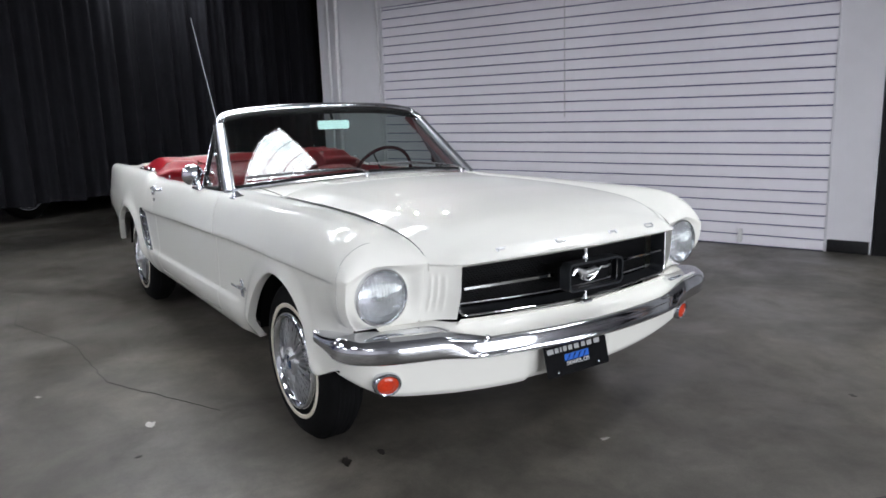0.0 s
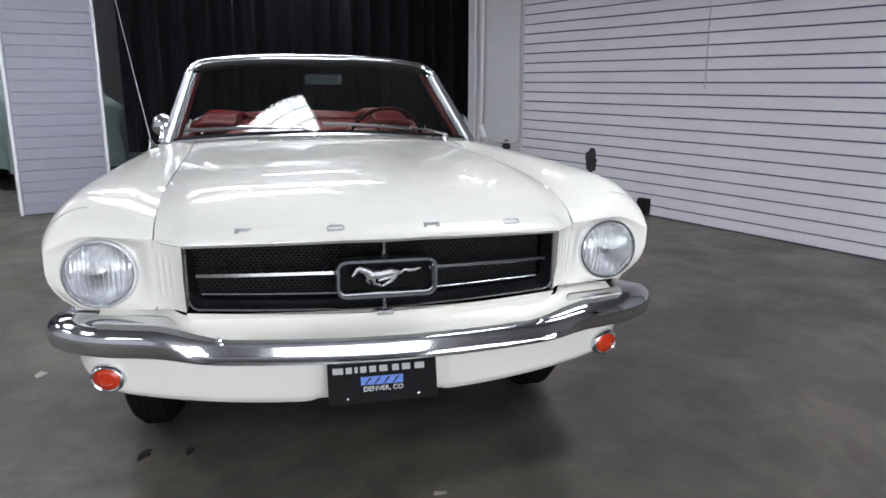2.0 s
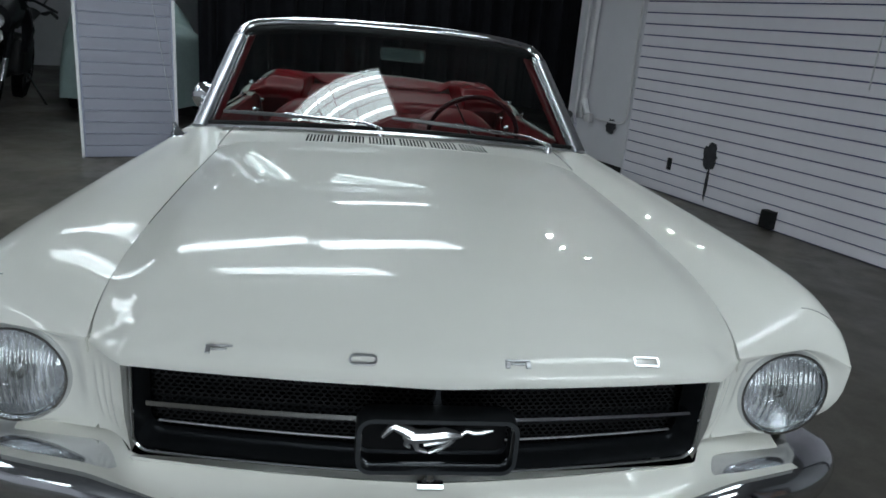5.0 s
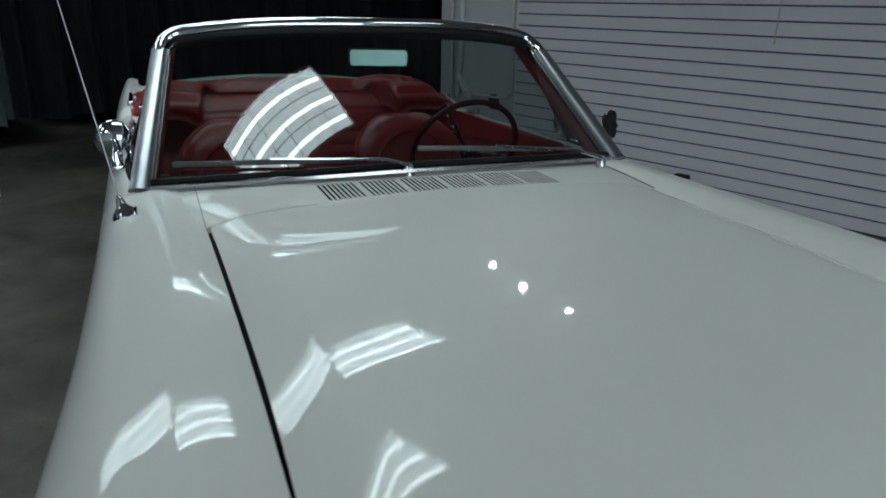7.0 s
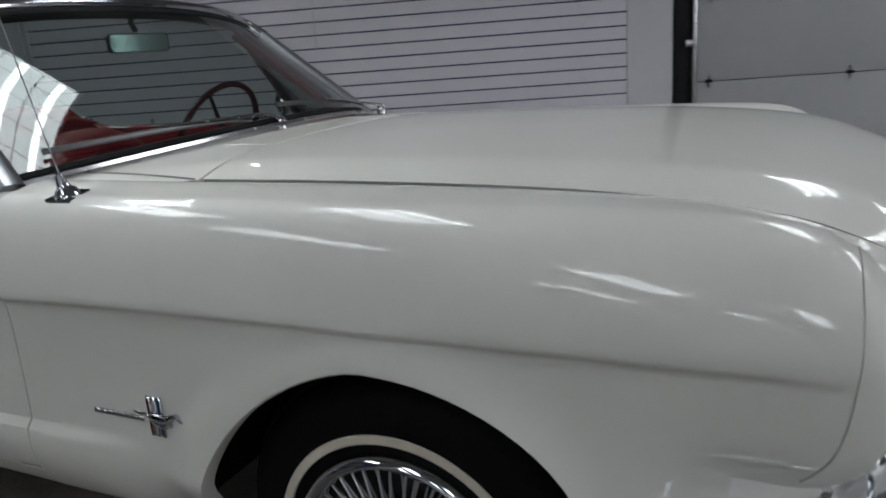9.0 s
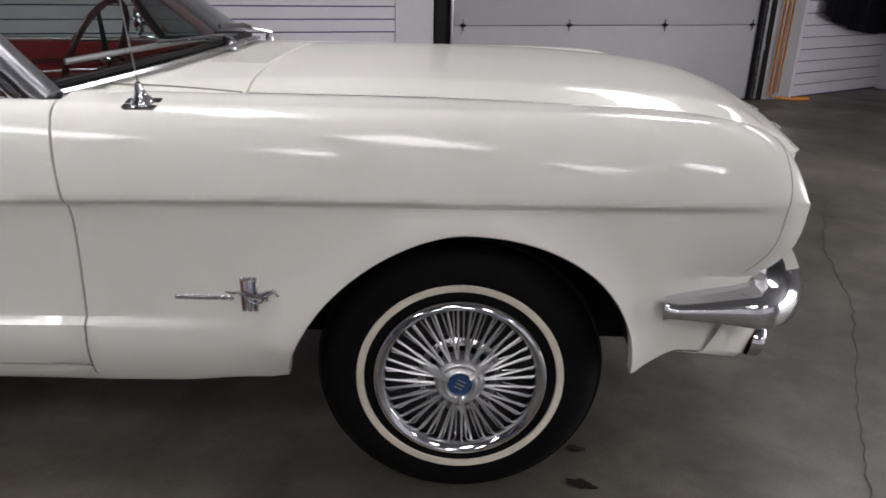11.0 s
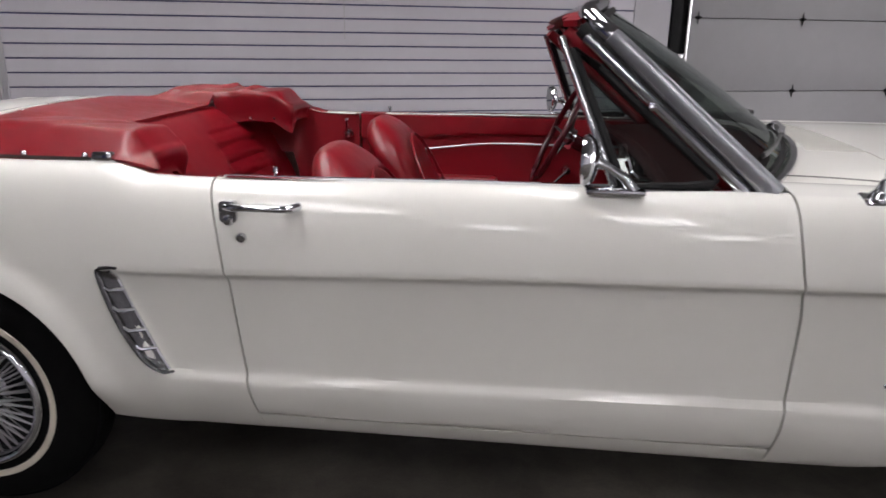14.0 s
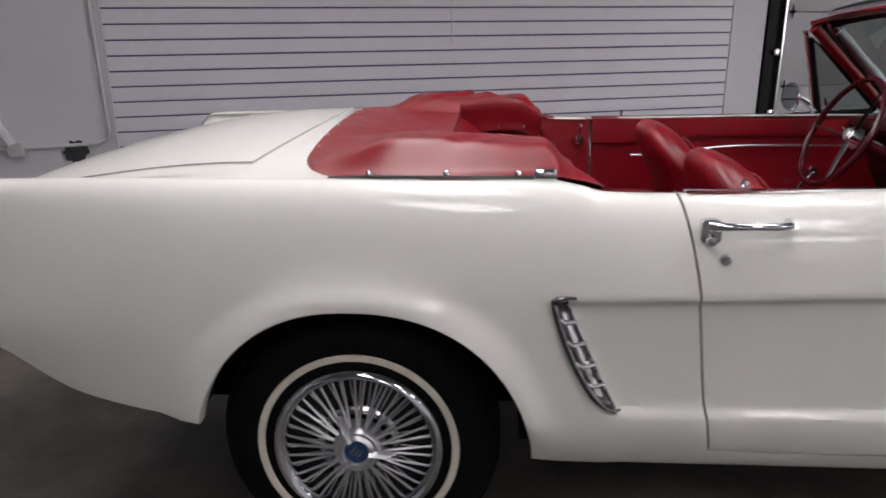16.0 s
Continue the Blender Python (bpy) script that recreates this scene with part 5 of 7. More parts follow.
def bucket_seat(y0, name="front_seat"):
    """A bucket seat: a padded cushion and a back with a rolled, rounded top."""
    w = 0.245
    bm = bmesh.new()
    n, k = 26, 22

    def back(a, v):
        # a goes round the back's section, v from its foot to its rounded top
        c, d = math.cos(a), math.sin(a)
        e = 0.55
        wide = w * (1 - 0.06 * v) * (1 - max(0, (v - 0.70) / 0.30) ** 3 * 0.55)
        thick = lerp(0.078, 0.070, v) * math.sqrt(1 - 0.985 * max(0, (v - 0.80) / 0.20) ** 2.2)
        yy = wide * abs(c) ** e * (1 if c > 0 else -1)
        xx = thick * abs(d) ** 0.8 * (1 if d > 0 else -1)
        xx += 0.028 * (yy / w) ** 2 * (1 if v > 0.1 else 0)
        lean = Vector((lerp(-0.30, -0.505, v) - 0.02 * v * v, 0, lerp(0.46, 0.935, v)))
        return (lean.x + xx, y0 + yy, lean.z - 0.035 * (yy / w) ** 2 * v)
    grid(bm, back, [2 * math.pi * i / n for i in range(n + 1)], [math.sin(math.pi / 2 * i / k) for i in range(k + 1)])
    tidy(bm, 0.0005)
    bmesh.ops.holes_fill(bm, edges=[e for e in bm.edges if e.is_boundary])
    back_ob = part(name, bm, RED, car, "red vinyl bucket seat", clean=False, angle=60)
    bm = bmesh.new()

    def seat(a, v):
        c, d = math.cos(a), math.sin(a)
        yy = w * abs(c) ** 0.5 * (1 if c > 0 else -1)
        zz = 0.075 * abs(d) ** 0.7 * (1 if d > 0 else -1)
        return (lerp(-0.34, 0.16, v), y0 + yy * (1 - 0.3 * abs(2 * v - 1) ** 8), 0.49 + 0.05 * v + zz * (1 - 0.6 * abs(2 * v - 1) ** 6))
    grid(bm, seat, [2 * math.pi * i / n for i in range(n + 1)], spaced(0, 1, 18))
    tidy(bm, 0.001)
    bmesh.ops.holes_fill(bm, edges=[e for e in bm.edges if e.is_boundary])
    part("seat_cushion", bm, RED, back_ob, clean=False, angle=60)
    bm = bmesh.new()
    pts = [(lerp(-0.30, -0.505, v) - 0.02 * v * v + 0.067 + 0.02, y0 + w * 0.80 * math.cos(t), lerp(0.46, 0.935, v)) for t, v in ((math.pi * i / 24, 0.15 + 0.72 * math.sin(math.pi * i / 24) ** 0.6) for i in range(25))]
    tube(bm, pts, 0.005, 6)
    part("seat_piping", bm, RED, back_ob)
    for yy in (-0.15, 0.15):
        bm = bmesh.new()
        box(bm, -0.30, 0.12, y0 + yy - 0.015, y0 + yy + 0.015, 0.36, 0.42)
        part("seat_rail", bm, STEEL, back_ob)
    return back_ob


bucket_seat(-0.345)
bucket_seat(0.345)

# rear bench: a leaning back with pleated inserts, and its cushion
bm = bmesh.new()


def bench_back(y, v):
    x = lerp(-0.93, -1.16, v) - 0.03 * sm((v - 0.8) / 0.2)
    z = lerp(0.50, 0.950, v) - 0.02 * min(1.0, abs(y) / 0.62) ** 4
    out = 0.05 * math.sin(math.pi * clamp(v * 1.02)) ** 0.5
    for c in (-0.32, 0.32):
        if abs(y - c) < 0.2:
            edge = sm((0.2 - abs(y - c)) / 0.03) * sm((0.86 - v) / 0.04) * sm((v - 0.1) / 0.04)
            out += edge * (0.010 * abs(math.sin(v * 26)) - 0.012)
    return (x + out, y, z)


grid(bm, bench_back, spaced(-0.69, 0.69, 104), spaced(0, 1, 90))
tidy(bm)
bench = part("rear_seat", bm, RED, car, "red vinyl rear bench with pleated inserts", clean=False)
bm = bmesh.new()
box(bm, -0.98, -0.56, -0.6, 0.6, 0.40, 0.56, bevel=0.05, seg=4)
part("seat_cushion", bm, RED, bench)

# dash and steering wheel
bm = bmesh.new()


def dash(y, v):
    u = y / 0.69
    b = ws_base(u * 0.97)
    top = Vector((b.x - 0.02, y, b.z - 0.022))
    brow = Vector((0.36 - 0.04 * u * u, y, 0.885))
    low = Vector((0.40, y, 0.72))
    foot = Vector((0.46, y, 0.60))
    return top.lerp(brow, v) if v <= 1 else brow.lerp(low, v - 1) + Vector((0.02 * math.sin(math.pi * (v - 1)), 0, 0)) if v <= 2 else low.lerp(foot, v - 2)


grid(bm, dash, spaced(-0.69, 0.69, 41), spaced(0, 3, 31))
tidy(bm)
dash_ob = part("dashboard", bm, RED_DASH, car, "dark red padded dashboard", clean=False)
bm = bmesh.new()
sweep(bm, [(0.352 - 0.04 * (y / 0.69) ** 2, y, 0.885) for y in spaced(-0.68, 0.68, 21)], ring(0.020, 8))
part("dash_pad", bm, RED_DASH, dash_ob)
bm = bmesh.new()
box(bm, 0.375, 0.40, 0.14, 0.58, 0.765, 0.845, bevel=0.01)
part("gauge_panel", bm, GRILLE, dash_ob)
bm = bmesh.new()
box(bm, 0.372, 0.39, -0.60, -0.22, 0.765, 0.80, bevel=0.004)
part("dash_strip", bm, STAINLESS, dash_ob)
for y, r in ((0.20, 0.026), (0.29, 0.038), (0.37, 0.026), (0.45, 0.038), (0.53, 0.026)):
    gm = Matrix.Translation((0.374, y, 0.806)) @ Matrix.Rotation(radians(-90), 4, "Y")
    bm = bmesh.new()
    lathe(bm, [(r - 0.004, 0.0), (r - 0.003, 0.006), (r, 0.008), (r + 0.003, 0.004), (r + 0.003, 0.0)], 28, gm)
    bezel = part("gauge_bezel", bm, DIM_CHROME, dash_ob, "darkened chrome gauge bezel")
    bm = bmesh.new()
    disc(bm, r - 0.003, 0.002, 24, gm)
    part("gauge_face", bm, BLACK, bezel, "black gauge face")
for y, z in ((-0.05, 0.80), (0.05, 0.80), (-0.08, 0.755), (-0.02, 0.755), (0.04, 0.755), (0.10, 0.755)):
    bm = bmesh.new()
    lathe(bm, [(0, 0.03), (0.009, 0.028), (0.011, 0.018), (0.006, 0.014), (0.006, -0.01)], 14, Matrix.Translation((0.392, y, z)) @ Matrix.Rotation(radians(-90), 4, "Y"))
    part("dash_knob", bm, STEEL, dash_ob, "metal dash knob")

wheel_m = Matrix.Translation((0.12, 0.355, 0.893)) @ Matrix.Rotation(radians(-64.5), 4, "Y")
bm = bmesh.new()
n = 56
sweep(bm, [wheel_m @ Vector((0.195 * math.cos(2 * math.pi * i / n), 0.195 * math.sin(2 * math.pi * i / n), 0)) for i in range(n)], ring(0.0115, 10, 0.010), closed=True)
sw = part("steering_wheel", bm, RED_WHEEL, car, "maroon three-spoke steering wheel")
for a in (90, 210, 330):
    bm = bmesh.new()
    d = Vector((math.cos(radians(a)) * 1, math.sin(radians(a)), 0))
    pts = [wheel_m @ (d * r + Vector((0, 0, -0.04 * (1 - r / 0.19)))) for r in (0.03, 0.1, 0.188)]
    sweep(bm, pts, ring(0.009, 8, 0.003), size=lambda i: (1.3, 0.9, 0.7)[i])
    part("wheel_spoke", bm, DULL_RIM, sw, "dark steel spoke")
bm = bmesh.new()
lathe(bm, [(0, -0.015), (0.02, -0.016), (0.032, -0.024), (0.036, -0.04), (0.04, -0.06)], 24, wheel_m)
part("wheel_hub", bm, CHROME, sw, "chrome hub")
bm = bmesh.new()
tube(bm, [wheel_m @ Vector((0, 0, -0.05)), wheel_m @ Vector((0, 0, -0.40))], 0.026, 12)
part("steering_column", bm, RED_WHEEL, sw)
bm = bmesh.new()
tube(bm, [wheel_m @ Vector((0, 0.03, -0.08)), wheel_m @ Vector((0.03, 0.13, -0.06))], 0.004, 6)
part("turn_lever", bm, CHROME, sw)

# console and shifter
bm = bmesh.new()
box(bm, -0.12, 0.38, -0.07, 0.07, 0.42, 0.52, bevel=0.015)
con = part("console", bm, RED_DASH, car)
bm = bmesh.new()
tube(bm, [(0.10, 0, 0.52), (0.06, 0, 0.63)], 0.006, 8)
lathe(bm, [(0, 0.03), (0.014, 0.024), (0.018, 0.01), (0.01, -0.004)], 14, pose(0.06, 0, 0.63))
part("shifter", bm, CHROME, con)

# interior mirror and sun visors
bm = bmesh.new()
mm = Matrix.Translation((0.165, 0.025, 1.212)) @ Matrix.Rotation(radians(76), 4, "Z") @ Matrix.Rotation(radians(90), 4, "X")
prism(bm, rounded(0.094, 0.027, 0.012, 4), -0.012, 0.006, mm)
mir = part("interior_mirror", bm, DULL_RIM, car, "interior mirror in a metal shell")
bm = bmesh.new()
for ring_at, high in ((0.0, 0.0), (0.25, 0.004), (0.55, 0.0075), (0.8, 0.0095)):
    prism(bm, rounded(lerp(0.090, 0.075, ring_at), lerp(0.024, 0.008, ring_at), lerp(0.011, 0.007, ring_at), 4), 0.0062, 0.0075 + high, mm)
part("mirror_back", bm, material("mirror_shell", (0.60, 0.72, 0.71), 0.12, 0.95, vary=0.1, scale=20), mir, "pale metal shell")
bm = bmesh.new()
tube(bm, [(0.165, 0.02, 1.245), (0.15, 0.02, 1.27), (0.16, 0.02, 1.295)], 0.008, 8)
part("mirror_stem", bm, BLACK, mir)
for s in (R, L):
    bm = bmesh.new()
    pts = [ws_top(s * u) + Vector((-0.060, 0, -0.020)) for u in spaced(0.10, 0.80, 14)]
    sweep(bm, pts, [(0.034 * math.cos(a), 0.0065 * math.sin(a) + 0.004 * math.cos(a)) for a in (2 * math.pi * k / 14 for k in range(14))], size=lambda i: 0.75 + 0.25 * sm(min(i, 13 - i) / 2))
    part("sun_visor", bm, RED, car, "red vinyl sun visor")
    bm = bmesh.new()
    lathe(bm, [(0, 0.004), (0.005, 0.003), (0.006, 0)], 12, Matrix.Translation(ws_point(s * 0.955, 0.955, 0.012)) @ Matrix.Rotation(radians(45), 4, "Y"))
    part("frame_screw", bm, CHROME, car)

# ==== glass and trim on the sides ====
for s in (R, L):
    def post(t):
        return Vector((lerp(0.195, 0.066, t), s * lerp(0.745, 0.612, t), lerp(0.905, 1.225, t)))

    def slope(t):
        p = ws_base(s).lerp(ws_top(s), lerp(0.03, 0.93, t))
        return p + Vector((-0.032, s * 0.012, -0.016))
    bm = bmesh.new()
    sweep(bm, [post(t) for t in spaced(-0.02, 1, 10)], ring(0.0105, 10, 0.010))
    vent = part("vent_window", bm, CHROME, car, "chrome-framed triangular vent window")
    bm = bmesh.new()
    sweep(bm, [slope(t) for t in spaced(0.0, 1, 14)], ring(0.010, 8, 0.012))
    part("vent_frame", bm, CHROME, vent)
    bm = bmesh.new()
    inner = [post(0.055) + Vector((0.019, 0, 0.0)), post(0.055).lerp(slope(0.0), 0.5) + Vector((0.01, 0, 0.006)), slope(0.02) + Vector((-0.065, 0, 0.010)), slope(0.07) + Vector((-0.040, 0, 0.002)), slope(0.13) + Vector((-0.027, 0, -0.006)), slope(0.5) + Vector((-0.022, 0, -0.012)), slope(0.86) + Vector((-0.014, 0, -0.020)), post(0.93) + Vector((0.016, 0, -0.002))]
    tube(bm, inner, 0.0105, 8, closed=True)
    part("vent_seal", bm, BLACK, vent, "black rubber seal")
    bm = bmesh.new()
    sweep(bm, [post(0.02) + Vector((-0.004, 0, 0.002)), post(0.02).lerp(slope(0.0), 0.5), slope(-0.01) + Vector((-0.03, 0, 0.004))], [(-0.010, -0.006), (0.010, -0.006), (0.010, 0.006), (-0.010, 0.006)])
    part("vent_sill", bm, STEEL, vent, "steel sill below the vent pane")
    bm = bmesh.new()
    sweep(bm, [inner[0] + Vector((0.008, -s * 0.014, 0.055)), inner[0] + Vector((0.016, -s * 0.018, 0.030)), inner[0] + Vector((0.034, -s * 0.016, 0.014)), inner[0] + Vector((0.065, -s * 0.014, 0.010))], ring(0.008, 8, 0.005), size=lambda i: (0.7, 1.2, 1.0, 0.5)[i])
    part("vent_latch", bm, CHROME, vent, "chrome vent latch")
    bm = bmesh.new()
    q = [bm.verts.new(p) for p in inner]
    bm.faces.new(q)
    pane = part("pane", bm, GLASS, vent, smooth=False)
    pane.visible_shadow = False
    bm = bmesh.new()
    lathe(bm, [(0, 0.014), (0.008, 0.012), (0.010, 0)], 12, Matrix.Translation(slope(0.55) + Vector((-0.012, s * 0.008, 0))) @ Matrix.Rotation(radians(-90 * s), 4, "X"))
    part("vent_pivot", bm, CHROME, vent)
    # mirror on the door
    mx = 0.0 if s < 0 else -0.02
    bm = bmesh.new()
    box(bm, -0.062, 0.062, -0.018, 0.018, -0.004, 0.010, bevel=0.006, seg=2, m=pose(0.188 + mx, s * 0.765, belt_z(0.2) - 0.002, -8 * s, 0, 0))
    side = part("door_mirror", bm, CHROME, car, "round chrome door mirror")
    bm = bmesh.new()
    sweep(bm, [(0.225 + mx, s * 0.765, 0.918), (0.205 + mx, s * 0.768, 0.945), (0.170 + mx, s * 0.768, 0.968), (0.140 + mx, s * 0.770, 0.978)], ring(0.012, 10), size=lambda i: (1.3, 0.9, 0.8, 1.1)[i])
    part("mirror_arm", bm, CHROME, side)
    bm = bmesh.new()
    hm = Matrix.Translation((0.128 + mx, s * 0.770, 0.980)) @ Matrix.Rotation(radians(11 * s), 4, "Z") @ Matrix.Rotation(radians(90), 4, "Y")
    lathe(bm, [(0.0, 0.022), (0.02, 0.021), (0.04, 0.015), (0.052, 0.005), (0.056, -0.004), (0.053, -0.010), (0.047, -0.008)], 40, hm)
    tidy(bm)
    part("mirror_head", bm, CHROME, side, clean=False)
    bm = bmesh.new()
    disc(bm, 0.048, -0.010, 32, hm)
    part("mirror_glass", bm, MIRROR, side, "round mirror glass")
    # badge with bars on the front fender
    yb = s * (lower_y(0.93, 0.54) + 0.001)
    bm = bmesh.new()
    for dx in (-0.0125, 0.0, 0.0125):
        box(bm, 0.928 + dx - 0.0052, 0.928 + dx + 0.0052, min(yb, yb + s * 0.006), max(yb, yb + s * 0.006), 0.50, 0.578, bevel=0.002, seg=1)
    badge = part("fender_badge", bm, CHROME, car, "chrome bar badge with a plain animal shape")
    for dx, col in ((-0.0125, BADGE_RED), (0.0, SATIN), (0.0125, BADGE_BLUE)):
        bm = bmesh.new()
        box(bm, 0.928 + dx - 0.002, 0.928 + dx + 0.002, min(yb + s * 0.005, yb + s * 0.0068), max(yb + s * 0.005, yb + s * 0.0068), 0.507, 0.571)
        part("badge_enamel", bm, col, badge, smooth=False)
    bm = bmesh.new()
    am = Matrix.Translation((0.936, yb + s * 0.007, 0.537)) @ Matrix.Rotation(radians(90), 4, "X") @ Matrix.Diagonal((-1, 1, 1, 1))
    animal(bm, am, 0.62)
    part("badge_animal", bm, CHROME, badge)
    bm = bmesh.new()
    for k in range(8):
        x0 = 0.772 + k * 0.0155
        box(bm, x0, x0 + 0.0152, min(yb, yb + s * 0.004), max(yb, yb + s * 0.004), 0.524, 0.535, bevel=0.002, seg=1)
    tagged(part("badge_bars", bm, CHROME, badge, "plain raised chrome bars"), kind="stuff")
    # door handle, push button and lock
    yh = s * (upper(-0.6, 0.55, False)[0] + 0.002)
    bm = bmesh.new()
    sweep(bm, [(-0.645, yh + s * 0.014, 0.858), (-0.625, yh + s * 0.030, 0.860), (-0.58, yh + s * 0.034, 0.861), (-0.52, yh + s * 0.033, 0.861), (-0.499, yh + s * 0.024, 0.861), (-0.490, yh - s * 0.004, 0.861)], ring(0.0085, 10, 0.0085), size=lambda i: (1.2, 1.0, 0.85, 0.9, 1.1, 1.2)[i])
    hand = part("door_handle", bm, CHROME, car, "chrome push-button door handle")
    bm = bmesh.new()
    prism(bm, rounded(0.019, 0.024, 0.009), 0, 0.017, Matrix.Translation((-0.643, yh, 0.847)) @ Matrix.Rotation(radians(-90 * s), 4, "X"))
    part("handle_base", bm, STEEL, hand)
    bm = bmesh.new()
    lathe(bm, [(0, 0.027), (0.009, 0.026), (0.013, 0.018), (0.014, 0)], 20, Matrix.Translation((-0.642, yh, 0.829)) @ Matrix.Rotation(radians(-90 * s), 4, "X"))
    part("push_button", bm, STEEL, hand)
    bm = bmesh.new()
    lathe(bm, [(0, 0.006), (0.006, 0.006), (0.007, 0.008), (0.010, 0.007), (0.0115, 0)], 20, Matrix.Translation((-0.613, s * (upper(-0.613, 0.8, False)[0]), 0.792)) @ Matrix.Rotation(radians(-90 * s), 4, "X"))
    part("key_lock", bm, STEEL, car, "round metal key lock")
    # ornament at the end of the body's hollow: a tapering chrome scoop with four slats
    zs = spaced(0.462, 0.704, 30)

    def scoop_y(x, z):
        f = clamp((x - scoop_rear(z)) / max(0.004, scoop_front(z) - scoop_rear(z)))
        return s * (max(lower_y(x, z), lerp(lower_y(scoop_rear(z) - 0.03, z), lower_y(scoop_front(z), z), f)) + 0.006)

    bm = bmesh.new()
    pts = [(-0.902, scoop_y(-0.902, 0.704), 0.712), (-0.922, scoop_y(-0.922, 0.704), 0.713), (-0.942, scoop_y(-0.942, 0.704), 0.710)]
    pts += [(scoop_rear(z) + 0.003, scoop_y(scoop_rear(z), z), z) for z in zs[::-1]] + [(-0.800, scoop_y(-0.806, 0.462), 0.457)]
    sweep(bm, pts, ring(0.009, 10, 0.007), size=lambda i: 0.45 + 0.55 * sm(min(i, len(pts) - 1 - i) / 5))
    orn = part("side_ornament", bm, DIM_CHROME, car, "chrome slatted scoop ornament")
    bm = bmesh.new()
    sweep(bm, [(scoop_front(z) - 0.002, scoop_y(scoop_front(z), z), z) for z in zs], ring(0.0038, 6, 0.0038))
    part("ornament_edge", bm, CHROME, orn)
    bm = bmesh.new()
    cols = [[bm.verts.new((x, scoop_y(x, z) - s * 0.0015, z)) for x in spaced(scoop_rear(z), scoop_front(z), 9)] for z in zs]
    for a, b in zip(cols, cols[1:]):
        for k in range(8):
            bm.faces.new((a[k], a[k + 1], b[k + 1], b[k]))
    part("ornament_floor", bm, DIM_CHROME, orn, "chrome floor, darkened for its dim reflection")
    for z in (0.661, 0.613, 0.565, 0.520):
        bm = bmesh.new()
        a, b = scoop_rear(z + 0.006), scoop_front(z - 0.004)
        sweep(bm, [(a + 0.006, scoop_y(a, z), z + 0.006), (lerp(a, b, 0.4), scoop_y(lerp(a, b, 0.4), z) + s * 0.002, z - 0.002), (b, scoop_y(b, z) + s * 0.002, z - 0.004)], ring(0.0050, 8, 0.005))
        part("ornament_bar", bm, CHROME, orn)

# ==== boot over the folded top ====
def boot(a, b):
    """a runs across from right to left (-1 to 1), b from the rear edge (0) to the front edge (1). A low middle, and an arm along each side."""
    y = 0.722 * a
    t = abs(a)
    rear = -1.488 - 0.012 * (1 - t**2.6) + 0.075 * clamp((t - 0.80) / 0.20) ** 2.4
    arm = sm((t - 0.565) / 0.07)
    front = lerp(-1.185, -0.895, arm)
    if a < -0.86:
        front += 0.050 * sm((t - 0.86) / 0.14)
    x = lerp(rear, front, b)
    back = deck_z(-1.48, y) + 0.007
    middle = lerp(back, 0.957, sm((x + 1.48) / 0.28))
    if a > 0:
        rise = sm((x + 1.455 - 0.10 * (t - 0.6)) / 0.10)
        top = 1.014 - 0.006 * sm((x + 1.3) / 0.3) - 0.012 * sm((0.66 - t) / 0.10)
    else:
        rise = sm((x + 1.475) / 0.20)
        top = 1.006 - 0.012 * sm((x + 1.25) / 0.3) - 0.010 * sm((0.78 - t) / 0.2)
    z = lerp(middle, top, rise * sm((t - 0.47) / 0.12))
    # folds drawn tight towards the arm's front corner
    fold_1 = math.exp(-((x + 1.12 + 0.55 * (t - 0.72)) / 0.022) ** 2) - math.exp(-((x + 1.07 + 0.55 * (t - 0.72)) / 0.025) ** 2)
    fold_2 = math.exp(-((x + 1.30 - 0.9 * (t - 0.62)) / 0.020) ** 2) - 0.6 * math.exp(-((x + 1.25 - 0.9 * (t - 0.62)) / 0.03) ** 2)
    z += sm((t - 0.5) / 0.1) * sm((0.95 - t) / 0.1) * ((0.009 * fold_1 + 0.009 * fold_2) if a > 0 else 0.003 * fold_1 * sm((x + 1.25) / 0.1))
    wob = 0.0025 * noise.noise(Vector((x * 7, y * 5, 1.3))) + 0.0025 * noise.noise(Vector((x * 16 + 5, y * 13, 4))) * arm
    edge = sm((1 - t) / 0.15)
    side = min(0.938, belt_z(x) + 0.006)
    z = lerp(side, z, edge) + wob * edge * sm(b / 0.15) * (1.0 if a > -0.4 else 0.3)
    z -= (0.050 * sm((x + 0.955) / 0.06) if arm > 0.5 else 0.0) * edge
    return (x, y, max(z, side - 0.003))


bm = bmesh.new()
across = spaced(-1, 1, 161)
rows = grid(bm, boot, across, spaced(0, 1, 70))
# the front edge hangs down as a flap
flap = [r[-1] for r in rows]
prev = flap
for k in range(1, 7):
    line = []
    for v, r in zip(flap, across):
        t = abs(r)
        drop = 0.105 * (sm((t - 0.555) / 0.02) * (1 - 0.45 * sm((t - 0.62) / 0.1)) * (1 - sm((t - 0.9) / 0.1))) + 0.008
        line.append(bm.verts.new(v.co + Vector((0.006 * math.sin(k) * sm((t - 0.6) / 0.05), -0.003 * math.sin(k) * (1 if r > 0 else -1), -drop * k / 6))))
    for i in range(len(line) - 1):
        bm.faces.new((prev[i], prev[i + 1], line[i + 1], line[i]))
    prev = line
tidy(bm)
boot_ob = part("boot_cover", bm, RED, car, "red vinyl boot cover with chrome snaps", clean=False, angle=70)
spots = [(s * 0.995, b) for s in (R, L) for b in (0.16, 0.44, 0.70)] + [(a, 0.012) for a in spaced(-0.9, 0.9, 11)]
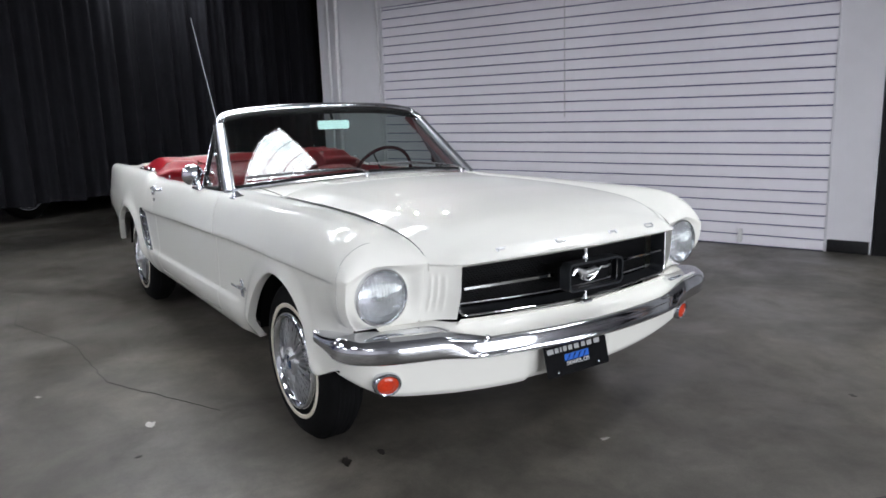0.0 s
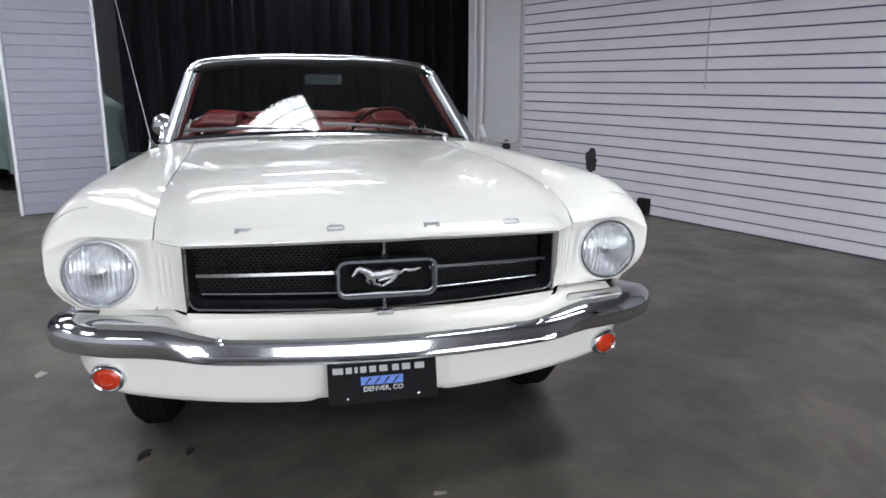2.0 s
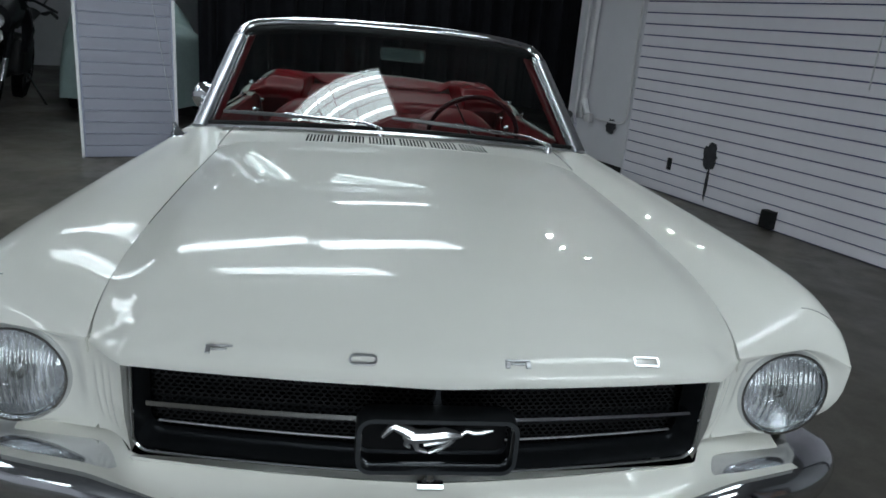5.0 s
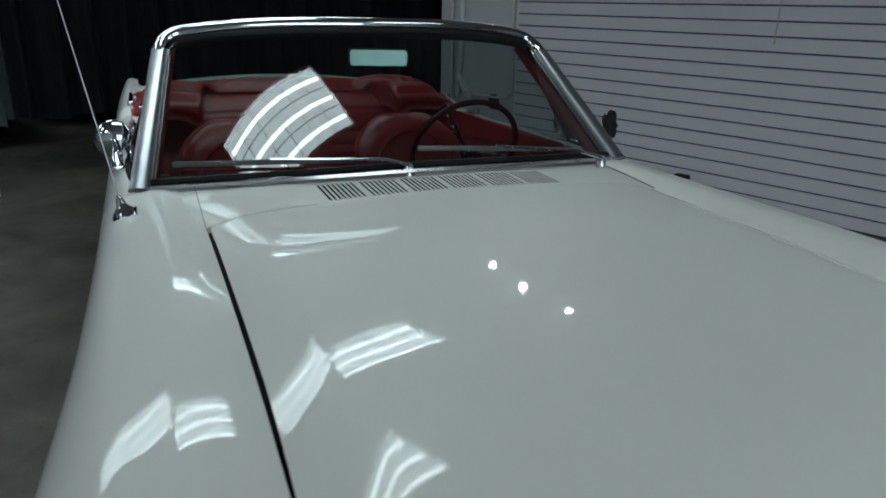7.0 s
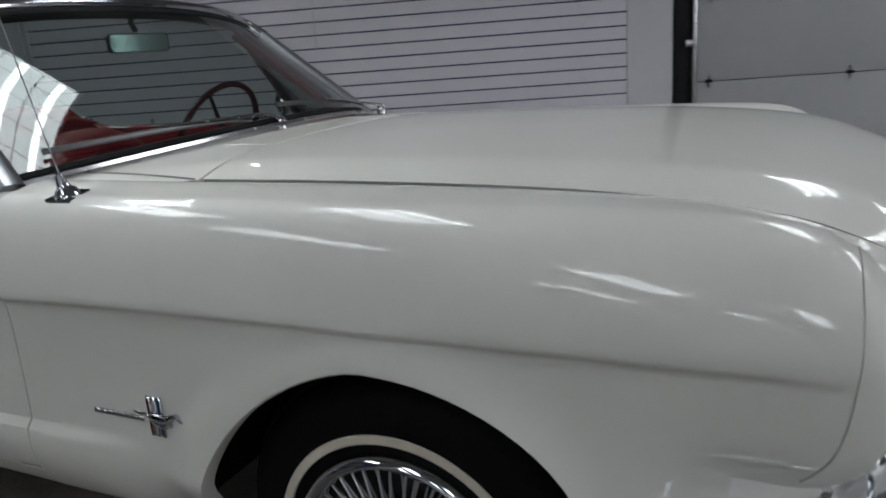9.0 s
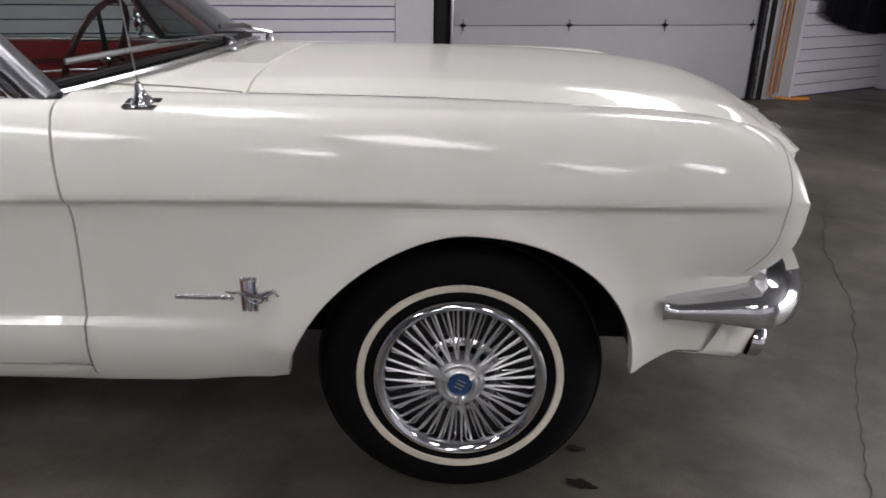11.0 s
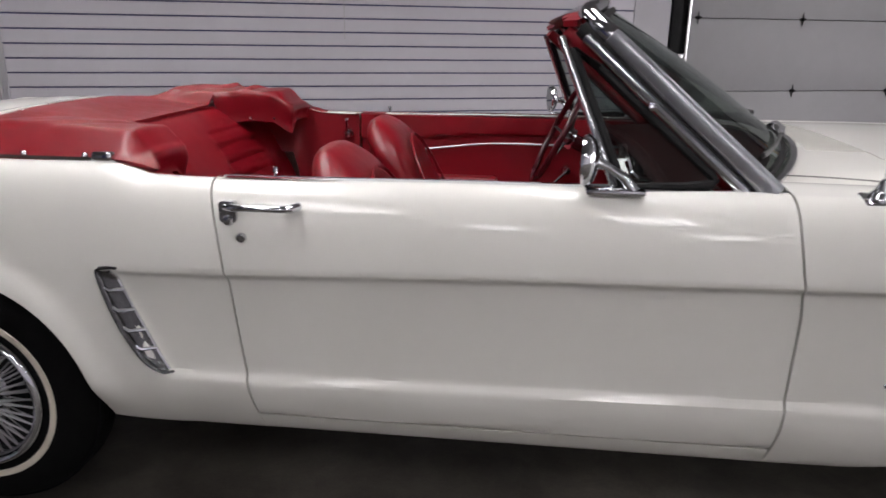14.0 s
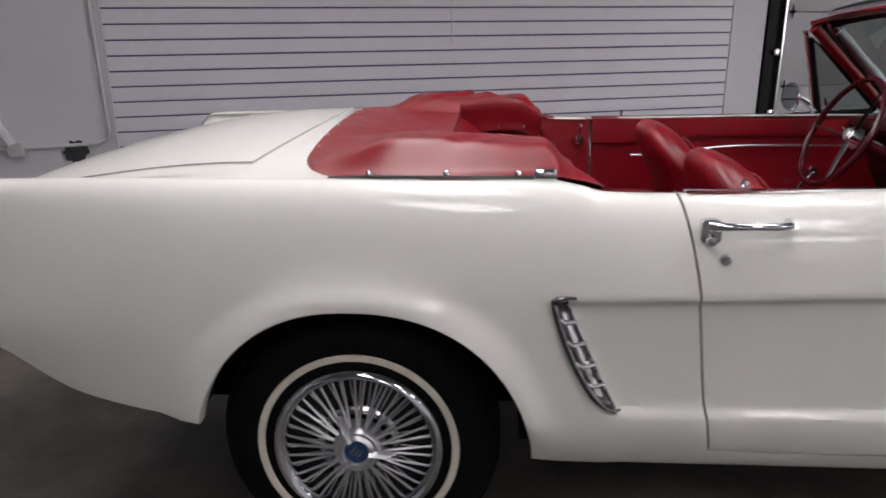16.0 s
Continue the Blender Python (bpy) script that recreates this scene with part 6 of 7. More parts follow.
for a, b in spots:
    p = Vector(boot(a * 0.985, b))
    bm = bmesh.new()
    k = 1.0 if abs(a) > 0.95 else 0.5
    lathe(bm, [(0, 0.006 * k), (0.005 * k, 0.005 * k), (0.0075 * k, 0.002), (0.008 * k, -0.002)], 12, Matrix.Translation(p + Vector((0.004, (0.006 if a > 0 else -0.006) if abs(a) > 0.95 else 0, 0.004 if abs(a) > 0.95 else 0.002))))
    part("snap", bm, SATIN if k < 1 else CHROME, boot_ob, "chrome snap")
for s in (R, L):
    for x in (-1.05, -0.955):
        bm = bmesh.new()
        lathe(bm, [(0, 0.005), (0.005, 0.004), (0.006, 0)], 10, Matrix.Translation((x, s * 0.424, 0.905)) @ Matrix.Rotation(radians(90 * s), 4, "X"))
        part("snap", bm, CHROME, boot_ob, "chrome snap")
    bm = bmesh.new()
    pts = [(x, s * (0.738 - 0.006), belt_z(x) + 0.004) for x in spaced(-1.415, -0.955, 30)]
    sweep(bm, pts, [(-0.008, -0.004), (0.008, -0.005), (0.007, 0.004), (-0.007, 0.005)], size=lambda i: 0.35 + 0.65 * sm(i / 8))
    rail = part("boot_rail", bm, CHROME, car, "chrome rail along the boot's edge")
    bm = bmesh.new()
    box(bm, -0.988, -0.940, s * 0.730 - 0.014, s * 0.730 + 0.014, 0.932, 0.957, bevel=0.007, seg=3)
    part("rail_end", bm, CHROME, rail)

DULL = material("dull_grey_metal", (0.12, 0.12, 0.125), 0.4, 0.7, vary=0.1, scale=30)
# ==== wipers and antenna ====
for px, py, reach in ((0.700, -0.066, 0.43), (0.662, 0.546, 0.43)):
    bm = bmesh.new()
    lathe(bm, [(0, 0.024), (0.010, 0.022), (0.014, 0.012), (0.016, -0.01)], 16, pose(px + 0.012, py, 0.966 - 0.02 * (py > 0.3)))
    wiper = part("wiper", bm, STEEL, car, "steel wiper arm with blade")

    def wp(d, up=0.0):
        y = py - d
        u = clamp(y / 0.712, -0.99, 0.99)
        q = ws_base(u).lerp(ws_top(u), 0.05 + up)
        return q + Vector((0.018, 0, 0.018))
    bm = bmesh.new()
    sweep(bm, [Vector((px + 0.012, py, 0.985 - 0.02 * (py > 0.3))), wp(0.06, 0.0), wp(0.2, 0.02), wp(0.34, 0.045)], ring(0.010, 8, 0.005), size=lambda i: (1.2, 1.1, 0.9, 0.7)[i])
    part("wiper_arm", bm, STEEL, wiper)
    bm = bmesh.new()
    sweep(bm, [wp(d, 0.02 + 0.10 * (d - 0.14)) + Vector((-0.006, 0, -0.006)) for d in spaced(0.14, 0.14 + reach, 10)], ring(0.0045, 6, 0.0075))
    part("wiper_blade", bm, DULL, wiper, "dull grey blade")
bm = bmesh.new()
prism(bm, rounded(0.034, 0.026, 0.006), -0.008, 0.003, pose(0.724, -0.742, belt_z(0.72) - 0.004, 14, 0, 0))
ant = part("antenna", bm, CHROME, car, "chrome whip antenna")
bm = bmesh.new()
lathe(bm, [(0.024, 0.0), (0.019, 0.012), (0.012, 0.019), (0.0085, 0.034), (0.005, 0.044)], 16, pose(0.724, -0.742, belt_z(0.72) - 0.003, 14, 0, 0))
part("antenna_base", bm, CHROME, ant)
bm = bmesh.new()
a0 = Vector((0.724, -0.750, belt_z(0.72) + 0.034))
tube(bm, [a0, a0 + Vector((-0.01, -0.075, 0.45)), a0 + Vector((-0.018, -0.122, 0.74))], 0.0012, 6, size=lambda i: (1.2, 0.9, 0.7)[i])
part("antenna_mast", bm, STAINLESS, ant)

# ==== things along the walls ====
GREY_PIPE = material("painted_conduit", (0.62, 0.61, 0.63), 0.45, vary=0.06, scale=9)
SMUDGE = material("sooty_stain", (0.03, 0.03, 0.035), 0.9, vary=0.4, scale=20)
WOOD = material("varnished_bench_wood", (0.30, 0.16, 0.06), 0.4, vary=0.25, scale=6, stretch=(1, 1, 8), bump=0.1)
IRON = material("black_cast_iron", (0.02, 0.02, 0.022), 0.5, 0.4, vary=0.3, scale=20, bump=0.3, bump_scale=60)
PAPER = material("white_paper", (0.75, 0.75, 0.76), 0.7, vary=0.03, scale=10)
SIGN_RED = material("red_sign_ink", (0.5, 0.03, 0.05), 0.6, vary=0.1, scale=20)
BIKE = material("black_bike_plastic", (0.009, 0.0095, 0.012), 0.5, vary=0.2, scale=14, spec=0.25)
GREEN = material("green_bottle", (0.10, 0.45, 0.06), 0.2, vary=0.1, scale=30)
BLUE_CLOTH = material("blue_plastic", (0.05, 0.22, 0.5), 0.4, vary=0.1, scale=20)
BLACK_CAR = material("black_car_paint", (0.01, 0.01, 0.012), 0.25, vary=0.1, scale=4, coat=1.0)
# Tone raised to stand in for light that hardly reaches the back room.
BACK_WALL = material("brightened_back_wall_paint", (0.74, 0.75, 0.78), 0.6, vary=0.06, scale=2)
SPOTGLOW = glow_material("spot_lamp_lens", (1.0, 0.97, 0.92), 420)


def pipe_run(name, pts, r, label):
    bm = bmesh.new()
    tube(bm, [room(*p) for p in pts], r, 10)
    return tagged(part(name, bm, GREY_PIPE), label, "conduit", "wall conduits")


# vertical conduit at the board's end, turning along the wall
pipe_run("conduit", [(-0.075, -0.016, 2.9), (-0.06, -0.016, 1.2), (-0.05, -0.016, 0.60), (-0.07, -0.016, 0.55), (-0.13, -0.016, 0.525), (-0.57, -0.016, 0.515)], 0.012, "thin painted metal conduit bent along the white wall")
pipe_run("conduit", [(-0.64, -0.016, 0.515), (-0.92, -0.016, 0.53)], 0.012, "thin painted metal conduit on the white wall")
pipe_run("downpipe", [(-0.70, -0.04, 2.9), (-0.72, -0.04, 0.9), (-0.76, -0.04, 0.5)], 0.030, "white painted vertical pipe beside the drape")
pipe_run("downpipe", [(-0.86, -0.03, 2.9), (-0.87, -0.03, 0.3)], 0.020, "slim white painted vertical pipe beside the drape")


def wall_plate(name, u, z, w, h, d, mat, label, cat, r=0.006):
    bm = bmesh.new()
    box(bm, u - w, u + w, -0.016 - d, -0.012, z - h, z + h, bevel=r, seg=2, m=WALL)
    return tagged(part(name, bm, mat), label, cat)


box_ob = wall_plate("junction_box", -0.62, 0.515, 0.045, 0.045, 0.05, GREY_PIPE, "pale metal junction box on the conduit", "electrical box")
bm = bmesh.new()
box(bm, -0.022, 0.022, -0.085, -0.035, 0.0, 0.17, bevel=0.004, m=WALL @ Matrix.Translation((-0.625, 0, 0.55)) @ Matrix.Rotation(radians(-28), 4, "Y"))
part("box_cover", bm, HOUSING, box_ob, "white hinged cover standing open")
wall_plate("outlet", 0.626, 0.28, 0.028, 0.055, 0.006, BLACK, "black wall outlet on the slatted board", "outlet")
wall_plate("outlet", 1.805, 0.085, 0.055, 0.07, 0.06, BLACK, "black box low on the slatted board", "outlet")


def blot(name, u, z, pts, label):
    """An uneven flat stain with a ragged edge."""
    rnd = random.Random(int(u * 100) + 7)
    bm = bmesh.new()
    out = []
    for k in range(36):
        a = 2 * math.pi * k / 36
        rr = 1 + 0.16 * rnd.uniform(-1, 1)
        x, y = pts(a)
        out.append((u + x * rr, z + y * rr))
    vs = [bm.verts.new(room(a, -0.0185, b)) for a, b in out]
    bm.faces.new(vs)
    thicken(bm, 0.001)
    tagged(part(name, bm, SMUDGE, smooth=False), label, "stain")


blot("soot_stain", 1.087, 0.439, lambda a: (0.075 * math.cos(a), 0.115 * math.sin(a)), "dark sooty stain on the white slatted board")
blot("soot_stain", 1.10, 0.21, lambda a: (0.018 * math.cos(a), 0.15 * math.sin(a)), "dark drip running down the slatted board")
blot("soot_stain", -0.27, 0.475, lambda a: (0.075 * math.cos(a), 0.075 * math.sin(a)), "dark round stain on the white wall")
wall_plate("baseboard", -0.45, 0.055, 0.44, 0.052, 0.004, BLACK, "black base along the white wall", "baseboard")
wall_plate("baseboard", 4.88, 0.055, 0.15, 0.052, 0.004, BLACK, "black base along the white wall strip", "baseboard")
bm = bmesh.new()
box(bm, 2.34, 2.346, -0.024, -0.017, 1.14, 2.4, m=WALL)
tagged(part("cord", bm, GREY_PIPE, smooth=False), "thin cord hanging on the slatted board", "cord")
wall_plate("floor_bracket", 4.05, 0.085, 0.018, 0.06, 0.03, GREY_PIPE, "small pale bracket low on the slatted board", "bracket")

# ==== right of the garage door ====
straps = thing("tie_down_straps", "orange straps hanging beside the garage door", "straps")
for k, u in enumerate((8.66, 8.71, 8.77)):
    bm = bmesh.new()
    sweep(bm, [room(u, -0.03, 2.6), room(u + 0.01, -0.035, 1.2), room(u, -0.03, 0.03 + 0.02 * k)], [(-0.018, -0.002), (0.018, -0.002), (0.018, 0.002), (-0.018, 0.002)])
    part("strap", bm, ORANGE, straps)
bm = bmesh.new()
tube(bm, [room(8.72, -0.05, 0.03), room(8.86, -0.12, 0.014), room(9.06, -0.16, 0.013), room(9.14, -0.10, 0.013), room(8.96, -0.06, 0.013)], 0.012, 8)
part("strap_tail", bm, ORANGE, straps)
board2 = wall_box("wall_slat_east", 8.95, 8.99, -0.0, 0.02, 0.0, 2.95, WALLWHITE, "white edge of a second slatted board")
bm = bmesh.new()
m2 = Matrix.Translation(room(8.97, 0.02)) @ Matrix.Rotation(WALL_TURN + radians(14), 4, "Z")
box(bm, 0, 3.4, 0.0, 0.06, 0.0, 2.93, m=m2)
eb = tagged(part("wall_north_slats", bm, GROOVE, smooth=False), "second white slatted display board", "wall", kind="structure")
for k in range(24):
    z = 0.01 + 0.1195 * k
    bm = bmesh.new()
    box(bm, 0.0, 3.38, -0.014, 0.001, z + 0.004, min(z + 0.1155, 2.93), bevel=0.003, seg=1, m=m2)
    part("slat", bm, SLAT, eb)
bm = bmesh.new()
grid(bm, lambda x, z: m2 @ Vector((x, -0.10 + 0.03 * math.sin(x * 19), z + (0.16 * math.exp(-x * 3) - 0.13 * sm(x / 1.2)) * (1 if z < 1 else 0))), spaced(0.18, 3.3, 90), [0.75, 1.2, 2.0, 2.9])
thicken(bm, 0.004)
tagged(part("drape", bm, CURTAIN), "short black drape hung before the slatted board", "curtain")

# ==== far side: window wall, bench, motorcycle ====
UW = -3.95
FAR = WALL @ Matrix.Translation((-5.0, -6.13, 0)) @ Matrix.Rotation(radians(39), 4, "Z") @ Matrix.Translation((3.95, 6.02, 0))
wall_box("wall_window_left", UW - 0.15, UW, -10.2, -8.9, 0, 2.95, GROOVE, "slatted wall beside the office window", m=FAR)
back = wall_box("wall_window", UW - 0.15, UW, -8.9, -6.02, 0, 1.02, GROOVE, "white slatted wall below the office window, slats toned for shade", m=FAR)
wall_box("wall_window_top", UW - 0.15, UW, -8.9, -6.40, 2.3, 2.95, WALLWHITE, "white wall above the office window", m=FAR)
wall_box("wall_window_side", UW - 0.15, UW, -6.40, -6.02, 1.02, 2.95, GROOVE, "white slatted wall beside the office window, slats toned for shade", m=FAR)


# These white slats take the darker board colour for their shade.
def far_slats(parent, v0, v1, z0, z1):
    z = z0
    while z < z1 - 0.02:
        bm = bmesh.new()
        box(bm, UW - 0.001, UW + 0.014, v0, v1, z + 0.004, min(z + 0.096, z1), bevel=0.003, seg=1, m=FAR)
        part("slat", bm, SHADED_SLAT, parent)
        z += 0.10


far_slats(back, -8.9, -6.02, 0.01, 1.0)
far_slats(bpy.data.objects["wall_window_side"], -6.36, -6.02, 1.02, 2.94)
corner = wall_box("wall_window_return", -6.6, -5.13, -6.28, -6.13, 0, 2.95, GROOVE, "white slatted return wall, slats toned for shade")
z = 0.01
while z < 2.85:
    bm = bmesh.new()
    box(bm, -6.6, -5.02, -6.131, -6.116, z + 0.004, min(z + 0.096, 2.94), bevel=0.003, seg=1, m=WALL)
    part("slat", bm, SHADED_SLAT, corner)
    z += 0.10
wall_box("wall_back_room", -10.2, -10.05, -9.0, 0.5, 0, 2.95, BACK_WALL, "wall of the room behind, brightened in its colour")
# The darkness of the unlit office is put into this wall colour.
wall_box("wall_office", UW - 2.0, UW - 1.9, -9.4, -6.2, 0, 2.95, DARK, "office wall behind the window, coloured black for the unlit room", m=FAR)
win = thing("window_1", "dark office window with a white sill and frame", "window", kind="structure")
for v0, v1, z0, z1 in ((-8.9, -6.35, 1.0, 1.08), (-8.9, -6.35, 2.24, 2.32), (-6.45, -6.35, 1.0, 2.3)):
    bm = bmesh.new()
    box(bm, UW - 0.02, UW + 0.05, v0, v1, z0, z1, bevel=0.006, m=FAR)
    part("window_frame", bm, HOUSING, win)
bm = bmesh.new()
box(bm, UW - 0.06, UW - 0.052, -8.9, -6.42, 1.05, 2.26, m=FAR)
part("pane", bm, CLEAR, win, smooth=False)
bm = bmesh.new()
lathe(bm, [(0, 0.0), (0.032, 0.0), (0.033, 0.10), (0.028, 0.14), (0.013, 0.17), (0.013, 0.20), (0, 0.20)], 20, FAR @ Matrix.Translation((UW + 0.01, -6.68, 1.08)))
tidy(bm)
tagged(part("bottle", bm, GREEN, clean=False), "bright green plastic bottle on the window sill", "bottle")
bm = bmesh.new()
box(bm, UW - 0.02, UW + 0.04, -6.49, -6.455, 1.082, 1.25, bevel=0.01, m=FAR)
tagged(part("spray_bottle", bm, BLUE_CLOTH), "blue plastic bottle on the window sill", "bottle")


def park_bench(m):
    b = thing("bench", "park bench with black iron sides and wooden slats", "bench", m)
    for k in range(4):
        bm = bmesh.new()
        box(bm, -0.63, 0.63, -0.20 + 0.11 * k - 0.045, -0.20 + 0.11 * k + 0.045, 0.425, 0.45, bevel=0.006)
        part("seat_slat", bm, WOOD, b)
    for z in (0.52, 0.84):
        bm = bmesh.new()
        box(bm, -0.63, 0.63, 0.235 + (z - 0.5) * 0.22, 0.262 + (z - 0.5) * 0.22, z, z + 0.055, bevel=0.006)
        part("back_slat", bm, WOOD, b)
    bm = bmesh.new()
    box(bm, -0.60, 0.60, 0.255, 0.272, 0.575, 0.838, bevel=0.004, m=Matrix.Translation((0, 0.0, 0)))
    for i in range(9):
        for j in range(3):
            lathe(bm, [(0.03, 0), (0.036, 0.006), (0.042, 0)], 10, pose(-0.54 + i * 0.135, 0.254, 0.62 + j * 0.085, 90, 0, 0))
    part("back_panel", bm, IRON, b, "pierced cast iron back panel")
    for x in (-0.62, 0.62):
        bm = bmesh.new()
        tube(bm, [(x, -0.28, 0.0), (x, -0.24, 0.12), (x, -0.27, 0.28), (x, -0.24, 0.42)], 0.022, 8)
        tube(bm, [(x, 0.32, 0.0), (x, 0.25, 0.15), (x, 0.24, 0.42), (x, 0.28, 0.65), (x, 0.33, 0.90)], 0.022, 8)
        tube(bm, [(x, -0.26, 0.42), (x, 0.25, 0.42)], 0.02, 8)
        tube(bm, [(x, -0.24, 0.42), (x, -0.30, 0.55), (x, -0.24, 0.63), (x, -0.10, 0.64), (x, 0.28, 0.62)], 0.02, 8)
        tube(bm, [(x, -0.24, 0.15), (x, 0.0, 0.22), (x, 0.25, 0.17)], 0.014, 8)
        part("bench_side", bm, IRON, b, "scrolled black iron side")
    return b


BENCH = FAR @ Matrix.Translation((UW + 0.36, -6.80, 0)) @ Matrix.Rotation(radians(90), 4, "Z") @ Matrix.Diagonal((1, 1, 0.94, 1))
park_bench(BENCH)
bm = bmesh.new()
sm_m = BENCH @ Matrix.Translation((-0.26, 0.215, 0.72)) @ Matrix.Rotation(radians(78), 4, "X") @ Matrix.Rotation(radians(-6), 4, "Z")
prism(bm, [(-0.108, -0.14), (0.108, -0.14), (0.108, 0.14), (-0.108, 0.14)], 0, 0.003, sm_m)
paper = tagged(part("paper_sign", bm, PAPER, smooth=False), "white paper sign with red octagon taped on bench", "sign")
bm = bmesh.new()
prism(bm, [(0.075 * math.cos(math.pi / 4 * (k + 0.5)), 0.03 + 0.075 * math.sin(math.pi / 4 * (k + 0.5))) for k in range(8)], 0.003, 0.004, sm_m)
part("sign_octagon", bm, SIGN_RED, paper, "red octagon")
bm = bmesh.new()
prism(bm, [(-0.05, 0.02), (0.05, 0.02), (0.05, 0.04), (-0.05, 0.04)], 0.004, 0.0045, sm_m)
part("sign_bar", bm, PAPER, paper)
bm = bmesh.new()
prism(bm, [(-0.06, -0.09), (0.06, -0.09), (0.06, -0.08), (-0.06, -0.08)], 0.003, 0.0036, sm_m)
part("sign_bar", bm, BLACK, paper)


SMOKED = glass_material("smoked_flyscreen", (0.5, 0.55, 0.55), clear=0.4)


def motorcycle(m):
    """An upright dual-sport motorcycle; its front points along +x."""
    k = thing("motorcycle", "black and white dual-sport motorcycle with twin headlight, leaning on stand", "motorcycle", m)
    for x, r in ((0.72, 0.34), (-0.72, 0.32)):
        bm = bmesh.new()
        fm = pose(x, 0, r, 90, 0, 0)
        lathe(bm, [(r - 0.085, 0.035), (r - 0.03, 0.05), (r - 0.006, 0.03), (r, 0), (r - 0.006, -0.03), (r - 0.03, -0.05), (r - 0.085, -0.035)], 40, fm)
        w = part("wheel", bm, TYRE, k, "knobbly tyre")
        bm = bmesh.new()
        for i in range(40):
            a = 2 * math.pi * i / 40
            box(bm, -0.012, 0.012, -0.045, 0.045, -0.006, 0.008, m=pose(x, 0, r) @ Matrix.Rotation(a, 4, "Y") @ Matrix.Translation((0, 0, r - 0.002)))
        tagged(part("tyre_tread", bm, TYRE, w), kind="stuff")
        bm = bmesh.new()
        lathe(bm, [(r - 0.075, 0.022), (r - 0.09, 0.016), (r - 0.09, -0.016), (r - 0.075, -0.022)], 40, fm, close=True)
        part("rim", bm, BIKE, w)
        bm = bmesh.new()
        for i in range(18):
            a = 2 * math.pi * i / 18
            tube(bm, [(x + 0.03 * math.cos(a), 0.03 * (-1) ** i, r + 0.03 * math.sin(a)), (x + (r - 0.088) * math.cos(a + 0.2), 0, r + (r - 0.088) * math.sin(a + 0.2))], 0.003, 5)
        lathe(bm, [(0.02, 0.05), (0.04, 0.04), (0.04, -0.04), (0.02, -0.05)], 16, fm)
        tagged(part("spokes", bm, DULL, w), kind="stuff")
        bm = bmesh.new()
        lathe(bm, [(0.12, 0.004), (0.14, 0.006), (0.14, -0.004), (0.12, -0.004)], 30, pose(x, 0.06, r, 90, 0, 0), close=True)
        part("brake_disc", bm, DULL, w)
    for s in (-1, 1):
        bm = bmesh.new()
        tube(bm, [(0.72, s * 0.085, 0.34), (0.64, s * 0.085, 0.58)], 0.026, 10)
        part("fork_leg", bm, STEEL, k)
        bm = bmesh.new()
        tube(bm, [(0.65, s * 0.085, 0.55), (0.50, s * 0.085, 1.0)], 0.030, 10)
        part("fork_tube", bm, BIKE, k)
    bm = bmesh.new()
    sweep(bm, [(1.02, 0, 0.70), (0.86, 0, 0.76), (0.68, 0, 0.76), (0.46, 0, 0.70)], ring(0.075, 10, 0.016), size=lambda i: (0.35, 1, 1, 0.8)[i])
    part("front_mudguard", bm, BIKE, k)
    bm = bmesh.new()
    sweep(bm, [(1.06, 0.03, 0.66), (0.94, 0.02, 0.75), (0.80, 0.0, 0.80)], ring(0.085, 10, 0.018), size=lambda i: (0.45, 1, 0.7)[i])
    part("mudguard_tip", bm, PAPER, k, "white mudguard tip")
    bm = bmesh.new()
    sweep(bm, [(0.74, 0, 0.90), (0.62, 0, 0.95), (0.40, 0, 1.02)], ring(0.16, 14, 0.19), size=lambda i: (0.75, 1, 1.0)[i])
    part("headlight_mask", bm, BIKE, k, "black headlight mask")
    for z, r in ((0.975, 0.050), (0.885, 0.068)):
        bm = bmesh.new()
        lathe(bm, [(0, 0.02), (r * 0.7, 0.015), (r, 0)], 20, Matrix.Translation((0.775 - (z - 0.885) * 0.5, 0, z)) @ Matrix.Rotation(radians(78), 4, "Y"))
        part("headlight", bm, REFLECTOR, k, "round clear headlight")
    bm = bmesh.new()
    grid(bm, lambda a, v: (0.66 - 0.20 * v - 0.10 * a * a, 0.19 * a * (1 - 0.2 * v), 1.02 + 0.34 * v), spaced(-1, 1, 12), spaced(0, 1, 8))
    part("windscreen", bm, SMOKED, k, "smoked flyscreen")
    bm = bmesh.new()
    tube(bm, [(0.36, -0.42, 1.06), (0.42, -0.22, 1.12), (0.46, 0, 1.08), (0.42, 0.22, 1.12), (0.36, 0.42, 1.06)], 0.014, 8)
    part("handlebar", bm, BIKE, k)
    for s in (-1, 1):
        bm = bmesh.new()
        tube(bm, [(0.42, s * 0.30, 1.10), (0.46, s * 0.36, 1.22), (0.44, s * 0.42, 1.26)], 0.007, 6)
        lathe(bm, [(0, 0.02), (0.045, 0.014), (0.055, 0)], 18, Matrix.Translation((0.45, s * 0.44, 1.27)) @ Matrix.Rotation(radians(90), 4, "Y") @ Matrix.Diagonal((0.7, 1, 1, 1)))
        part("mirror", bm, BIKE, k)
        bm = bmesh.new()
        sweep(bm, [(0.30, s * 0.14, 0.98), (0.40, s * 0.20, 0.80), (0.46, s * 0.20, 0.62)], ring(0.03, 10, 0.12), size=lambda i: (0.8, 1.1, 0.7)[i])
        part("side_shroud", bm, BIKE, k, "black side shroud")
        bm = bmesh.new()
        sweep(bm, [(0.47, s * 0.32, 1.02), (0.51, s * 0.38, 1.06), (0.48, s * 0.44, 1.02)], ring(0.05, 8, 0.015))
        part("hand_guard", bm, BIKE, k)
    bm = bmesh.new()
